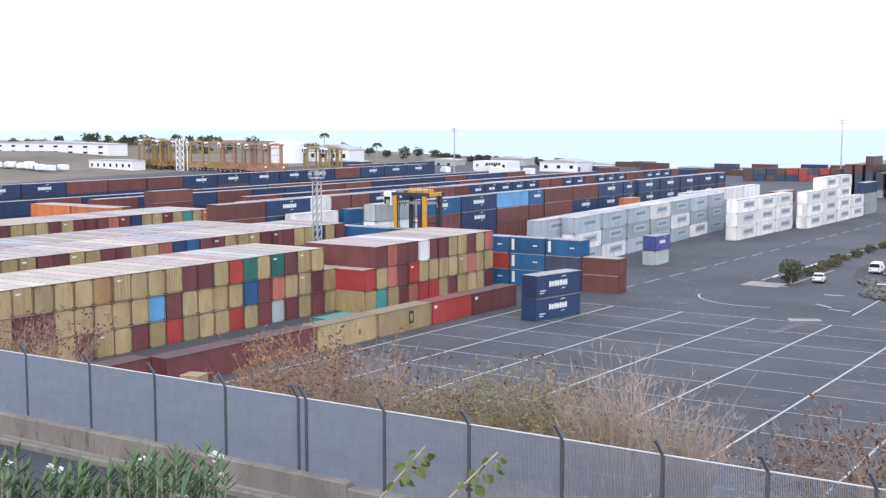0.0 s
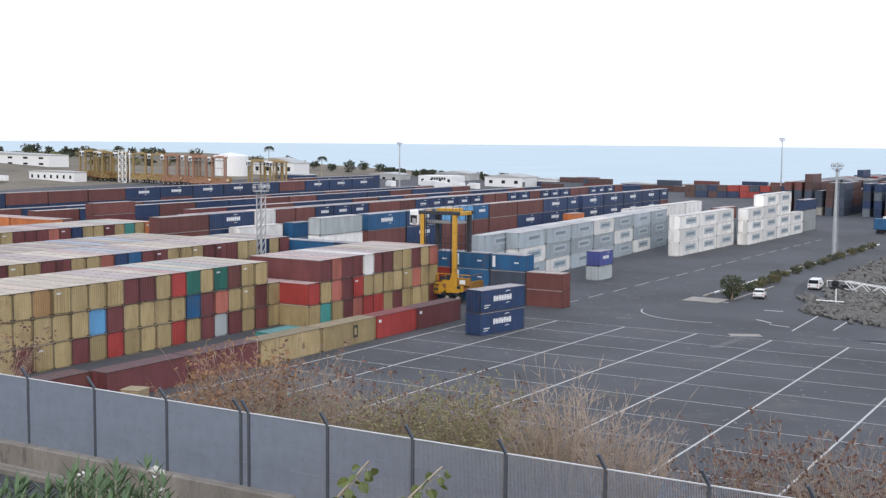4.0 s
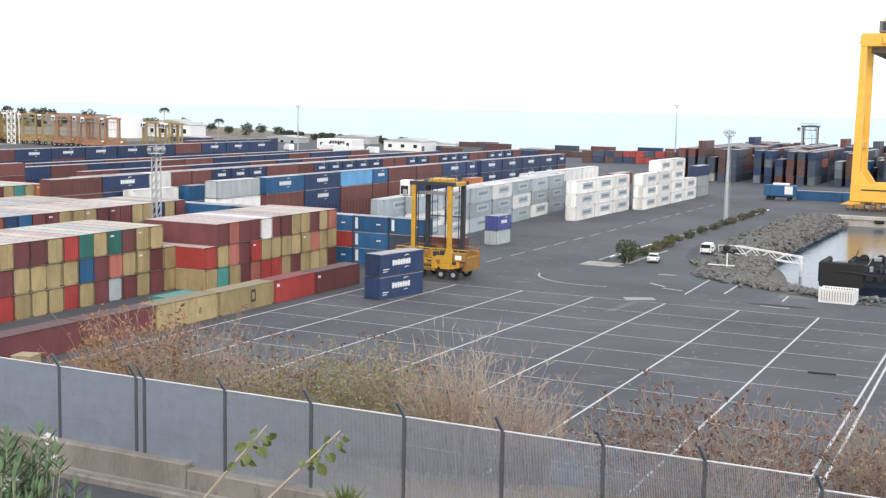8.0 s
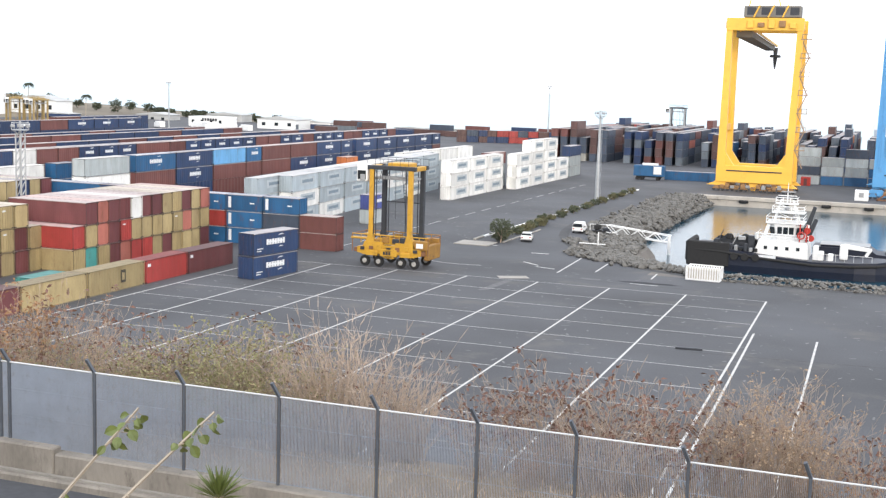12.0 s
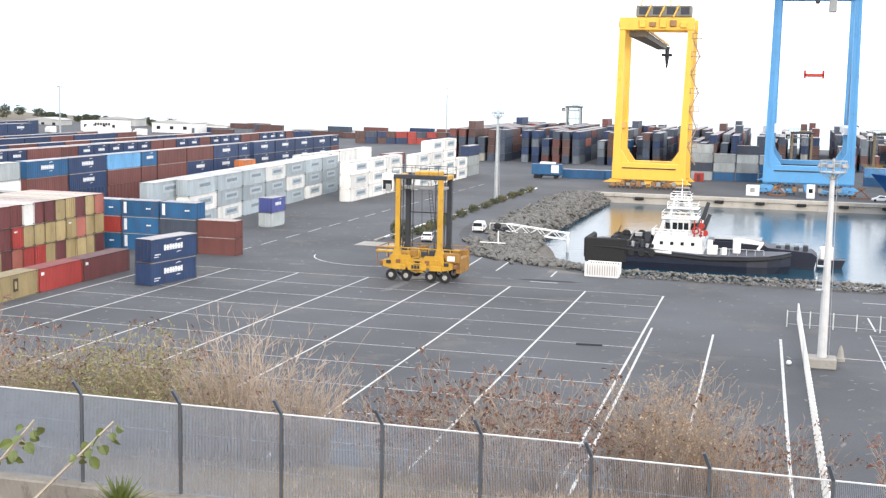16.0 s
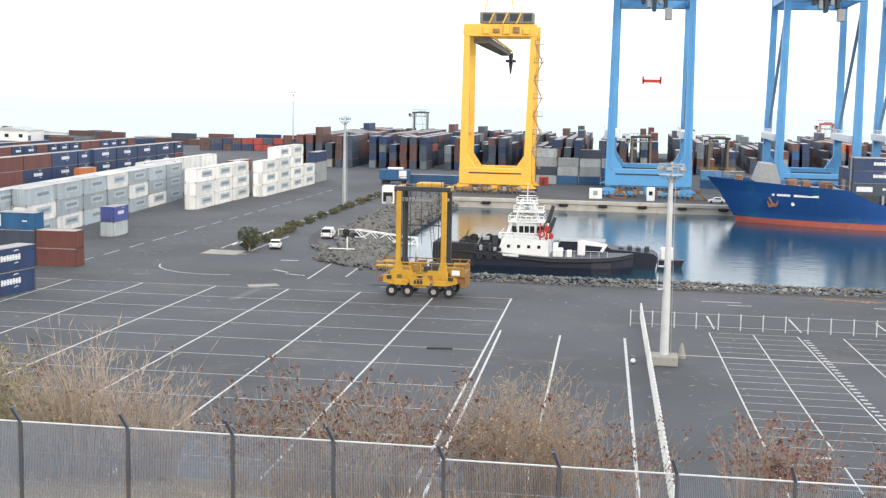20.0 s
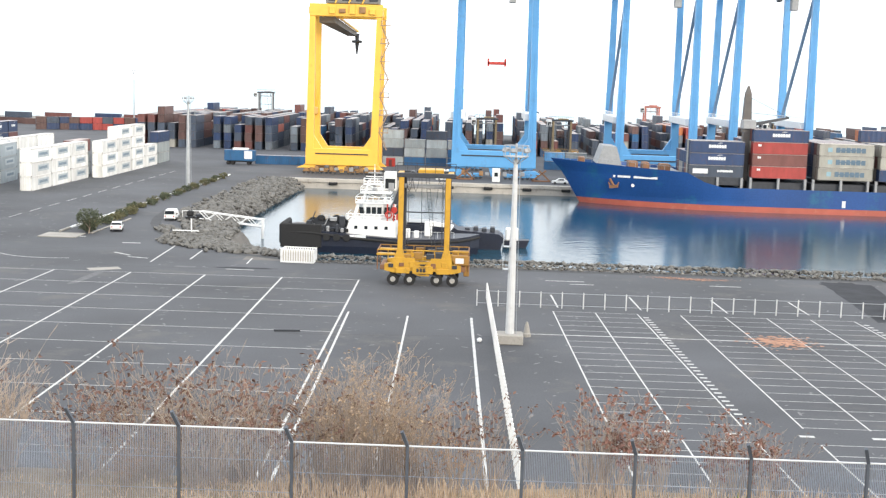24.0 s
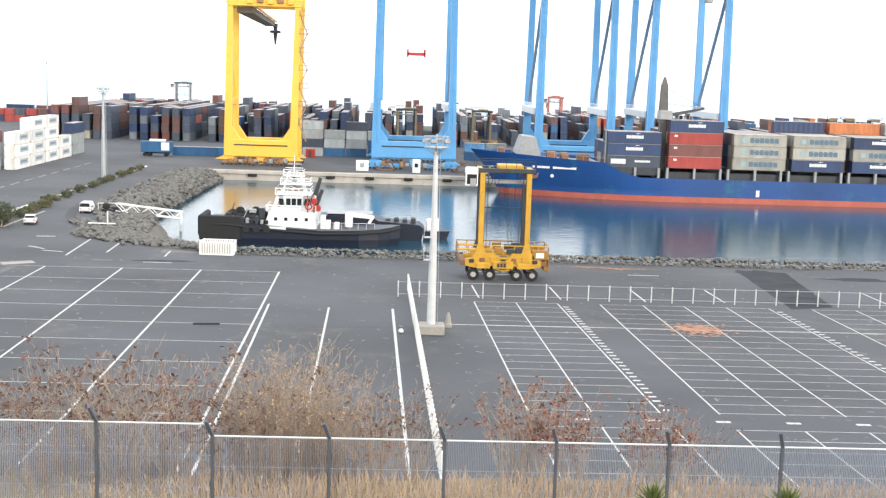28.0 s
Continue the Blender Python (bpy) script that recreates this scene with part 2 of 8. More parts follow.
def basin(x, y):
    """How far inside the harbour basin a place lies, in metres."""
    west = -45 + 7 * smooth(222, 196, y) + 10 * smooth(182, 170, y) + 1.0 * noise.noise(Vector((y * 0.15, 0, 3)))
    near = 169.5 + 0.5 * noise.noise(Vector((x * 0.2, 7, 0)))
    return min(x - west, y - near, QUAY_Y + 0.3 - y)


def height(x, y):
    if y < 64:
        z = 15.0 if y < 27.5 else (15.0 - 0.11 * (y - 27.5) if y < 31.2 else max(0.0, 14.6 - 0.5 * (y - 31.2)))
        if y < 25.62:
            z = 14.48 + 0.52 * smooth(25.46, 25.62, y)
        if y < 16:
            z = 14.48 + 8.82 * min(1.0, (16 - y) / 16) ** 1.6
        z += 0.25 * noise.noise(Vector((x * 0.15, y * 0.15, 0))) * smooth(27.5, 31, y) * smooth(64, 58, y)
        return z
    d = basin(x, y)
    z = -7.0 * smooth(-1, 5, d) if y < QUAY_Y - 6 or d < 0 else (-7.0 if d > 0.2 else 0.0)
    if y >= QUAY_Y:
        z = 0.0
    if y > 600 and x > -0.49 * y:
        z = -7.0 * smooth(0, 20, min(y - 600, x + 0.49 * y))
    if y > 700:
        z = -7.0
    if x < -260 and y < 700:
        z += 3.4 * smooth(-300, -480, x) * smooth(250, 400, y)
    if x < -420 and y < 700:
        z += 5 * smooth(-420, -640, x) * smooth(200, 420, y) + 3 * noise.noise(Vector((x * 0.008, y * 0.008, 5))) * smooth(-430, -600, x)
    if x < -540 and 480 < y < 700:
        z += 3.0 * smooth(-540, -600, x) * smooth(488, 530, y)
    return z


def spread(stops):
    out = []
    for a, b, step in stops:
        k = max(1, round((b - a) / step))
        out += [a + (b - a) * i / k for i in range(k)]
    return out + [stops[-1][1]]


gx = spread([(-4800, -1000, 400), (-1000, -420, 40), (-420, -110, 15), (-110, -60, 5), (-60, 60, 2.0), (60, 130, 6), (130, 600, 60), (600, 4800, 600)])
gy = spread([(-900, -30, 60), (-30, -2, 6), (-2, 16, 1.5), (16, 20, 2), (20, 25.46, 1.4), (25.46, 25.62, 0.16), (25.62, 66, 2.1), (66, 160, 12), (160, 180, 1.25), (180, 304.9, 4.4),
             (304.9, 305.0, 0.1), (305.0, 600, 25), (600, 640, 5), (640, 740, 10), (740, 1400, 60), (1400, 4800, 500)])
gv = [(x, y, height(x, y)) for y in gy for x in gx]
gf, gi = [], []
for j in range(len(gy) - 1):
    for i in range(len(gx) - 1):
        a = j * len(gx) + i
        gf.append((a, a + 1, a + 1 + len(gx), a + len(gx)))
        cx, cy = (gx[i] + gx[i + 1]) / 2, (gy[j] + gy[j + 1]) / 2
        d = basin(cx, cy)
        if 26.5 < cy < 62 or cy < 16:
            gi.append(1)
        elif cx < -420 or (cy > 620):
            gi.append(2)
        elif -3.0 < d < 12 and cy < 302 and (cx < 0 or cy < 182):
            gi.append(3)
        else:
            gi.append(0)
ground = tagged(new("ground", mesh_of("ground", gv, gf, [asphalt, soil, far_land, gravel], gi)),
                "dark asphalt container yard sloping up to a dry bank", "ground", kind="structure")

# water
wm = bpy.data.materials.new("harbour_water")
wm.use_nodes = True
n, l = wm.node_tree.nodes, wm.node_tree.links
b = n["Principled BSDF"]
b.inputs["Base Color"].default_value = (0.006, 0.046, 0.078, 1)
b.inputs["Roughness"].default_value = 0.15
b.inputs["IOR"].default_value = 1.33
tc = n.new("ShaderNodeTexCoord")
mp = n.new("ShaderNodeMapping")
mp.inputs["Scale"].default_value = (0.6, 1.0, 1)
l.new(tc.outputs["Object"], mp.inputs["Vector"])
nz = n.new("ShaderNodeTexNoise")
nz.inputs["Scale"].default_value = 0.55
nz.inputs["Detail"].default_value = 3
l.new(mp.outputs["Vector"], nz.inputs["Vector"])
bp = n.new("ShaderNodeBump")
bp.inputs["Strength"].default_value = 0.22
bp.inputs["Distance"].default_value = 0.25
l.new(nz.outputs["Fac"], bp.inputs["Height"])
l.new(bp.outputs["Normal"], b.inputs["Normal"])
wb = Build()
wb.add([(-4800, 165, 0), (4800, 165, 0), (4800, 600, 0), (-4800, 600, 0)], [(0, 1, 2, 3)])
harbour = tagged(wb.ob("harbour_water", wm, m=pose(0, 0, WATER_Z)), "calm dark blue harbour water with soft reflections", "water", kind="structure")
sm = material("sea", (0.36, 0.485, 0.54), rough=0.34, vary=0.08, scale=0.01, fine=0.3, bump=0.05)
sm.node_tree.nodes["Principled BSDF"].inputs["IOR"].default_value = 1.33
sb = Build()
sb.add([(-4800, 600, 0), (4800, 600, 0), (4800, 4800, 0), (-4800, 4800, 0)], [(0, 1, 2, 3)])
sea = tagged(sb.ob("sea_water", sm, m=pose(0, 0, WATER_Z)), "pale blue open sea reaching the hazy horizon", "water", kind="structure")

quay_concrete = material("quay_concrete", (0.43, 0.40, 0.36), rough=0.9, vary=0.2, scale=0.3, fine=6, bump=0.3, stain=(0.2, 0.18, 0.16), amount=0.6)
# quay wall with its coping beam and fenders
quay = root("quay_wall", pose(0, QUAY_Y, 0), "weathered grey concrete quay wall with black rubber fenders", "quay", kind="structure")
q = Build()
q.box(-48, 420, -0.25, 1.2, -6.5, -0.75)
q.ob("wall", quay_concrete, quay)
x = -52.0
while x < 200:
    c = Build().bevel_box(x + 0.02, x + 11.98, -0.6, 1.6, -0.75, 0.12, 0.06)
    c.ob("coping_block", quay_concrete, quay)
    x += 12.0
fb = Build()
fb.bevel_box(-1.1, 1.1, -0.55, 0, -0.35, 0.35, 0.12)
fb.bevel_box(-0.85, 0.85, -0.7, -0.5, -0.22, 0.22, 0.05)
fme = fb.mesh("fender", rubber)
for k in range(22):
    o = new("fender", fme)
    o.parent = quay
    o.matrix_basis = pose(-36 + k * 9.6, -0.6, -0.95)

# painted lines on the yard
LINE = {}


def painted_line(x0, y0, x1, y1, w):
    dx, dy = x1 - x0, y1 - y0
    length = math.hypot(dx, dy)
    key = (round(length, 1), w)
    if key not in LINE:
        k = max(1, int(length / 4))
        r = random.Random(int(length * 10 + w * 100))
        vs, fs = [], []
        for i in range(k + 1):
            j = w * (1 + r.uniform(-0.08, 0.08)) / 2
            vs += [(length * i / k, -j, 0), (length * i / k, j, 0)]
        fs = [(2 * i, 2 * i + 2, 2 * i + 3, 2 * i + 1) for i in range(k)]
        LINE[key] = mesh_of("painted_line", vs, fs, paint_white)
    o = new("painted_line", LINE[key])
    o.parent = ground
    o.matrix_basis = pose(x0, y0, 0.006, 0, 0, math.degrees(math.atan2(dy, dx)))
    return o


# container slots: long lines and cross lines
for x0, x1, y1 in ((-14.6, -13.4, 76), (-24.3, -23.35, 76), (-34.0, -33.4, 90), (-43.45, -43.5, 103), (-53.2, -54.0, 103), (-63.2, -64.1, 100.6), (-73.2, -73.8, 101), (-82.0, -82.5, 100)):
    painted_line(x0 + (x1 - x0) * 88.4 / (152.4 - y1), 64, x0, 152.4, 0.22)
painted_line(-12.1, 64, -13.6, 131, 0.22)
for k in range(11):
    y = 152.4 - k * 8.1
    painted_line(-81.7 - 0.02 * (152.4 - y), y, -14.4 + 0.0142 * (152.4 - y), y, 0.12)
painted_line(-6.0, 70, -7.1, 129.7, 0.22)
painted_line(1.25, 70, -0.3, 129.8, 0.26)
# parking bays: long lines fan out a little towards the bank
FAN = [(8.75, 0.033), (13.45, 0.036), (18.1, 0.050), (22.9, 0.045), (27.75, 0.049), (32.4, 0.051), (37.2, 0.053), (42.0, 0.056), (47.0, 0.058), (52.0, 0.06), (57.0, 0.062), (62.0, 0.064), (67.0, 0.066)]


def bay_x(i, y):
    return FAN[i][0] + FAN[i][1] * (135.3 - y)


for i in range(len(FAN)):
    painted_line(bay_x(i, 90.5), 90.5, bay_x(i, 135.3), 135.3, 0.14)
    painted_line(bay_x(i, 64), 64, bay_x(i, 86.3), 86.3, 0.14)
for lo, hi in ((0, 2), (3, 7), (8, 12)):
    for k in range(18):
        y = 135.3 - k * 2.62
        painted_line(bay_x(lo, y), y, bay_x(hi, y), y, 0.085)
    for k in range(9):
        y = 86.3 - k * 2.62
        painted_line(bay_x(lo, y), y, bay_x(hi, y), y, 0.085)
painted_line(5.0, 122.3, 72, 122.8, 0.2)
for i in (2, 7, 12):
    for k in range(33):
        y = 91.4 + k * 1.31
        painted_line(bay_x(i, y) + 0.3, y, bay_x(i, y) + 0.95, y, 0.4)
for k in range(10):
    painted_line(13.5 + k * 5.3, 88.4, 14.6 + k * 5.3, 88.4, 0.45)
for x, y in ((9.1, 146.1), (18.5, 146.2), (28.2, 146.0), (37.5, 146.6), (47.3, 147.2), (57.1, 147.4)):
    painted_line(x, y, x + 0.35, y - 8.3, 0.2)
tar = material("tar_seam", (0.03, 0.03, 0.032), rough=0.8, vary=0.3, scale=0.8)
for x0, y0, x1, y1 in ((-13, 118.8, 3.0, 120.4), (-78, 131, -16, 127), (-60, 158.5, -16, 156), (6, 139.6, 70, 140.4), (-84, 160, -50, 176), (-18.2, 118.4, -13, 118.9), (-4.9, 128.3, -3.5, 90)):
    r, k = random.Random(int(x0 * 3)), 24
    vs = []
    for i in range(k + 1):
        f = i / k
        x, y = x0 + (x1 - x0) * f, y0 + (y1 - y0) * f + r.uniform(-0.12, 0.12)
        w = r.uniform(0.03, 0.09)
        vs += [(x, y - w, 0.004), (x, y + w, 0.004)]
    o = new("tar_seam", mesh_of("tar_seam", vs, [(2 * i, 2 * i + 2, 2 * i + 3, 2 * i + 1) for i in range(k)], tar))
    o.parent = ground
    o["label"] = "dark tar seam across the asphalt"
border = material("dark_asphalt", (0.045, 0.046, 0.05), rough=0.85, vary=0.3, scale=0.4, fine=6, bump=0.3)
# darker asphalt border where the road bends round the rocks
EDGE = [(-57.6, 223), (-56.4, 211.4), (-54.6, 203), (-51.8, 195), (-48.9, 188.6), (-45.6, 182.6), (-40.0, 176.2), (-33.2, 170.3), (-26.5, 167.2), (-18.5, 165.2), (-8, 164.2), (22, 164), (60, 164.6)]
vs = []
for i, (x, y) in enumerate(EDGE):
    (xa, ya), (xb, yb) = EDGE[max(0, i - 1)], EDGE[min(len(EDGE) - 1, i + 1)]
    d = Vector((xb - xa, yb - ya)).normalized()
    vs += [(x, y, 0.004), (x - d.y * 1.7, y + d.x * 1.7, 0.004)]
o = new("road_edge", mesh_of("road_edge", vs, [(2 * i, 2 * i + 2, 2 * i + 3, 2 * i + 1) for i in range(len(EDGE) - 1)], border))
o.parent = ground
o["label"] = "dark worn asphalt border along the rocks"
# road markings by the roundabout
for x0, y0, x1, y1, w in [(-52.3, 179.1, -49.6, 179.3, 0.5), (-62, 184.5, -59.5, 184.5, 0.5), (-50.5, 169.2, -47.7, 166.9, 0.35), (-47.6, 165.5, -44.6, 164.6, 0.35), (-43.4, 161.5, -44.1, 178.4, 0.22), (-38.9, 165.0, -39.2, 173.8, 0.22),
                           (-30.7, 162.6, -30.9, 167.8, 0.22), (-32.5, 157.5, -28.8, 157.4, 0.3), (9, 156.8, 14, 156.8, 0.3), (12, 154.6, 15, 154.6, 0.3), (30, 156.8, 34, 156.8, 0.3)]:
    painted_line(x0, y0, x1, y1, w)
for k in range(16):
    painted_line(-80 + 0.1 * k, 168 + k * 9.5, -80 + 0.1 * k, 174 + k * 9.5, 0.18)
for k in range(11):
    a0, a1 = math.radians(190 + k * 9), math.radians(199 + k * 9)
    painted_line(-58 + 10 * math.cos(a0), 172 + 10 * math.sin(a0), -58 + 10 * math.cos(a1), 172 + 10 * math.sin(a1), 0.2)

# ---- shipping containers ----
CMESH = {}
casting = material("corner_casting", (0.06, 0.05, 0.045), rough=0.7, vary=0.3, scale=2)
SIZES = {20: 6.06, 30: 9.12, 36: 10.9, 40: 12.19}
HALF_W = 1.21


def shell(bd, L, W, z0, z1, pitch, depth, mi=0, ribs=True):
    """A closed box with trapezoid-ribbed walls, as one connected surface."""
    pts = []
    for (ax, ay), (bx, by), (ox, oy) in (((W, -L), (W, L), (1, 0)), ((W, L), (-W, L), (0, 1)), ((-W, L), (-W, -L), (-1, 0)), ((-W, -L), (W, -L), (0, -1))):
        length = math.hypot(bx - ax, by - ay)
        k = max(2, round(length / pitch))
        for i in range(k):
            for f, dd in (((0.0, 0), (0.25, 0), (0.5, 1), (0.75, 1)) if ribs else ((0.0, 0),)):
                if i == 0 and f == 0.25:
                    continue
                t = (i + f) / k
                d = depth * dd
                pts.append((ax + (bx - ax) * t - ox * d, ay + (by - ay) * t - oy * d))
    m = len(pts)
    vs = [(x, y, z0) for x, y in pts] + [(x, y, z1) for x, y in pts]
    bd.add(vs, [(i, (i + 1) % m, (i + 1) % m + m, i + m) for i in range(m)] + [tuple(range(m, 2 * m)), tuple(range(m - 1, -1, -1))], mi)


def wire_box(L, W, h, t):
    """The welded frame of posts and rails, one connected mesh."""
    bm = bmesh.new()
    bmesh.ops.create_cube(bm, size=1)
    for v in bm.verts:
        v.co = (v.co.x * 2 * W, v.co.y * 2 * L, (v.co.z + 0.5) * h)
    bmesh.ops.wireframe(bm, faces=bm.faces[:], thickness=t, use_replace=True, use_even_offset=True, use_boundary=True)
    return bm


def container_meshes(color, feet, h, fine):
    """Shell, frame, door leaf and rod; the length runs along y, the doors face -y. Origin at the base centre."""
    key = (color, feet, h, fine)
    if key in CMESH:
        return CMESH[key]
    L, W = SIZES[feet] / 2, HALF_W
    mat = MATS["paint_" + color]
    smooth_wall = color in ("white", "pale")
    body = Build()
    shell(body, L - 0.06, W - 0.05, 0.06, h - 0.13, (0.30 if fine else 0.62) if not smooth_wall else 1.2, 0.018 if not smooth_wall else 0.012)
    body = body.mesh("container_body", mat)
    fr = Build().bm(wire_box(L, W, h - 0.07, 0.11))
    for cx in (-W, W):
        for cy in (-L, L):
            for cz in (0.0, h - 0.07):
                sx, sy = (1 if cx > 0 else -1), (1 if cy > 0 else -1)
                fr.box(min(cx + sx * 0.015, cx - sx * 0.22), max(cx + sx * 0.015, cx - sx * 0.22), min(cy + sy * 0.012, cy - sy * 0.22), max(cy + sy * 0.012, cy - sy * 0.22), max(-0.0, cz - 0.17), max(0.17, cz + 0.012), 1)
    fr = fr.mesh("frame", [MATS["edge_" + color] if not smooth_wall else mat, casting])
    dr = Build()
    dw = W - 0.1
    dr.bevel_box(0.005, dw, -0.05, 0.0, 0.0, h - 0.3, 0.03)
    rod = Build()
    rod.tube((0, -0.08, 0.0), (0, -0.08, h - 0.32), 0.03, n=6)
    rf = Build()
    k = 2 * int(L / (0.5 if fine else 0.9))
    prof = [(-L + 0.02, h - 0.125)] + [(-L + 0.02 + (2 * L - 0.04) * i / k, h - (0.035 if i % 2 else 0.055)) for i in range(k + 1)] + [(L - 0.02, h - 0.125)]
    n = len(prof)
    rf.add([(-W - 0.03, y, z) for y, z in prof] + [(W + 0.03, y, z) for y, z in prof], [tuple(range(n)), tuple(range(2 * n - 1, n - 1, -1))] + [(i, i + n, (i + 1) % n + n, (i + 1) % n) for i in range(n)])
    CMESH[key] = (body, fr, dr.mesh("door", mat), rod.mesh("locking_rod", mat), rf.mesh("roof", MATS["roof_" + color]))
    return CMESH[key]


LOGO = {}
faded_white = material("faded_white_lettering", (0.70, 0.72, 0.74), rough=0.6, vary=0.15, scale=1.5)
faded_dark = material("faded_dark_lettering", (0.10, 0.16, 0.22), rough=0.6, vary=0.2, scale=1.5)


def mark(ob, L, y, z, w, h, mat, side="+x", strokes=7):
    """A plain maker's mark: a row of upright strokes on a thin band, one connected plate; strokes 0: a plate, -1: a crescent."""
    key = (w, h, mat.name, strokes)
    if key not in LOGO:
        bd = Build()
        if strokes > 0:
            pitch, band = w / strokes, h * 0.14
            top, low = [], []
            for i in range(strokes):
                a, c = -w / 2 + i * pitch, -w / 2 + (i + 0.82) * pitch
                lift = h / 2 * (1.0, 0.86, 1.0, 0.93)[i % 4]
                top += [(a, lift), (c, lift), (c, band), (a + pitch, band)]
                low += [(a, -h / 2), (c, -h / 2), (c, -band), (a + pitch, -band)]
            o = top[:-1] + low[:-1][::-1]
        elif strokes == 0:
            o = [(-w / 2, h / 2), (w / 2, h / 2), (w / 2, -h / 2), (-w / 2, -h / 2)]
        else:
            arc = [(-w / 2 + w * i / 8, h * (math.sin(math.pi * (i + 1) / 11) - 0.5)) for i in range(9)]
            o = arc + [(a, c - h * 0.45 * math.sin(math.pi * i / 8)) for i, (a, c) in list(enumerate(arc))[::-1]][1:-1]
        bd.add([(0.012 if strokes else 0.008, a, c) for a, c in o], [tuple(range(len(o)))])
        LOGO[key] = bd.mesh("marking", mat)
    o = new("marking", LOGO[key])
    o.parent = ob
    o.matrix_basis = {"+x": pose(HALF_W + 0.0, y, z), "-x": pose(-HALF_W, y, z, 0, 0, 180), "-y": pose(y, -L - 0.06, z, 0, 0, -90), "+y": pose(y, L + 0.01, z, 0, 0, 90)}[side]
    return o


faded_black = material("faded_black_lettering", (0.05, 0.045, 0.035), rough=0.6, vary=0.2, scale=1.5)
letter_grey = material("letter_grey", (0.17, 0.23, 0.28), rough=0.6, vary=0.2, scale=1.5)
plate_blue = material("plate_blue", (0.25, 0.40, 0.47), rough=0.6, vary=0.1, scale=1)
plate_grey = material("plate_grey", (0.45, 0.50, 0.53), rough=0.6, vary=0.15, scale=1)
WORDS = {"tan": "tan", "maroon": "dark maroon", "red": "bright red", "navy": "navy blue", "blue": "mid blue", "sky": "light blue", "teal": "turquoise",
         "green": "dark green", "orange": "orange", "white": "white refrigerated", "grey": "grey", "pink": "faded pinkish red", "brown": "rusty brown",
         "ochre": "ochre", "pale": "pale grey refrigerated", "violet": "violet blue",
         "bone": "beige grey", "slate": "dark slate blue", "umber": "dull dark brown", "steel": "blue-grey"}
COUNT = [0]


def container(x, y, z, color, feet=40, h=2.9, turn=0, doors=True, fine=True, group="stacked containers", marked="", where=""):
    """A shipping container; x, y, z: the centre of its base; turn 0: its length along y."""
    body, fr, door, rod, roof = container_meshes(color, feet, h, fine)
    jr = random.Random(COUNT[0])
    COUNT[0] += 1
    L = SIZES[feet] / 2
    o = new("refrigerated_container" if color in ("white", "pale") else ("short_container" if feet == 20 else "shipping_container"), body)
    o.matrix_basis = pose(x + jr.uniform(-0.06, 0.06), y + jr.uniform(-0.04, 0.04), z, 0, 0, turn + jr.uniform(-0.2, 0.2))
    where = where or ("standing on the asphalt yard" if z < 0.5 else "stacked on another container")
    tagged(o, WORDS[color] + " steel shipping container " + where, "container", group)
    f = new("frame", fr)
    f.parent = o
    if group == "low row":
        # low row roofs take the dark frame paint instead of the pale one
        key = ("dark_top", color, feet)
        if key not in CMESH:
            CMESH[key] = roof.copy()
            CMESH[key].materials[0] = MATS["edge_" + color]
        roof = CMESH[key]
    rf = new("roof", roof)
    rf.parent = o
    if doors:
        for sx in (-1, 1):
            d = new("door", door)
            d.parent = o
            d.matrix_basis = pose(0, -L + 0.02, 0.15) if sx > 0 else pose(0, -L + 0.02, 0.15) @ Matrix.Diagonal((-1, 1, 1, 1))
            if fine:
                for rx in (0.25, 0.75):
                    k = new("locking_rod", rod)
                    k.parent = d
                    k.matrix_basis = pose(rx, 0, 0.01)
    if marked == "navy":
        mark(o, L, jr.uniform(-0.2, 0.4), h * 0.56, 2.6 if feet == 20 else 3.8, 0.6 if feet == 20 else 0.72, faded_white)
        mark(o, L, 0.9, h * 0.82, 1.3, 0.3, faded_white, strokes=-1)
        if feet > 20:
            mark(o, L, 0.9, h * 0.3, 1.1, 0.26, faded_white, strokes=-1)
            if fine:
                mark(o, L, 1.3 - L, h * 0.3, 1.2, 0.14, faded_white, strokes=9)
                mark(o, L, 1.1 - L, h * 0.2, 0.9, 0.12, faded_white, strokes=6)
    elif marked == "reefer":
        mark(o, L, 0.9, h * 0.55, 6.6, 1.35, plate_grey, strokes=0)
        mark(o, L, 0.9, h * 0.56, 5.0, 0.6, letter_grey, strokes=9)
    elif marked == "end":
        mark(o, L, -0.5, h * 0.78, 0.7, 0.22, faded_white, "-y")
    return o


class Heap:
    """Far or hidden containers joined into one object of many."""

    def __init__(self, name, label):
        self.bd, self.keys, self.name, self.label = Build(), [], name, label

    def add(self, x, y, z, color, feet=40, h=2.9, turn=0):
        if color not in self.keys:
            self.keys.append(color)
        one = Build()
        L = SIZES[feet] / 2
        shell(one, L, HALF_W, 0.05, h - 0.03, 1.2, 0.05)
        m = pose(x, y, z, 0, 0, turn)
        self.bd.add([m @ Vector(v) for v in one.v], one.f, 2 * self.keys.index(color))
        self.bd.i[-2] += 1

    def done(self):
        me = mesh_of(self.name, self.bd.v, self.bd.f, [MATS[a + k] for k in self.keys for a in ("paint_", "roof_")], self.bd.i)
        return tagged(new(self.name, me), self.label, "containers", kind="stuff")


ABBR = {"T": "tan", "M": "maroon", "R": "red", "N": "navy", "B": "blue", "L": "sky", "E": "teal", "G": "green", "O": "orange", "W": "white",
        "Y": "grey", "P": "pink", "D": "brown", "C": "ochre", "A": "pale", "V": "violet", "K": "bone", "S": "slate", "U": "umber", "H": "steel", "-": None}


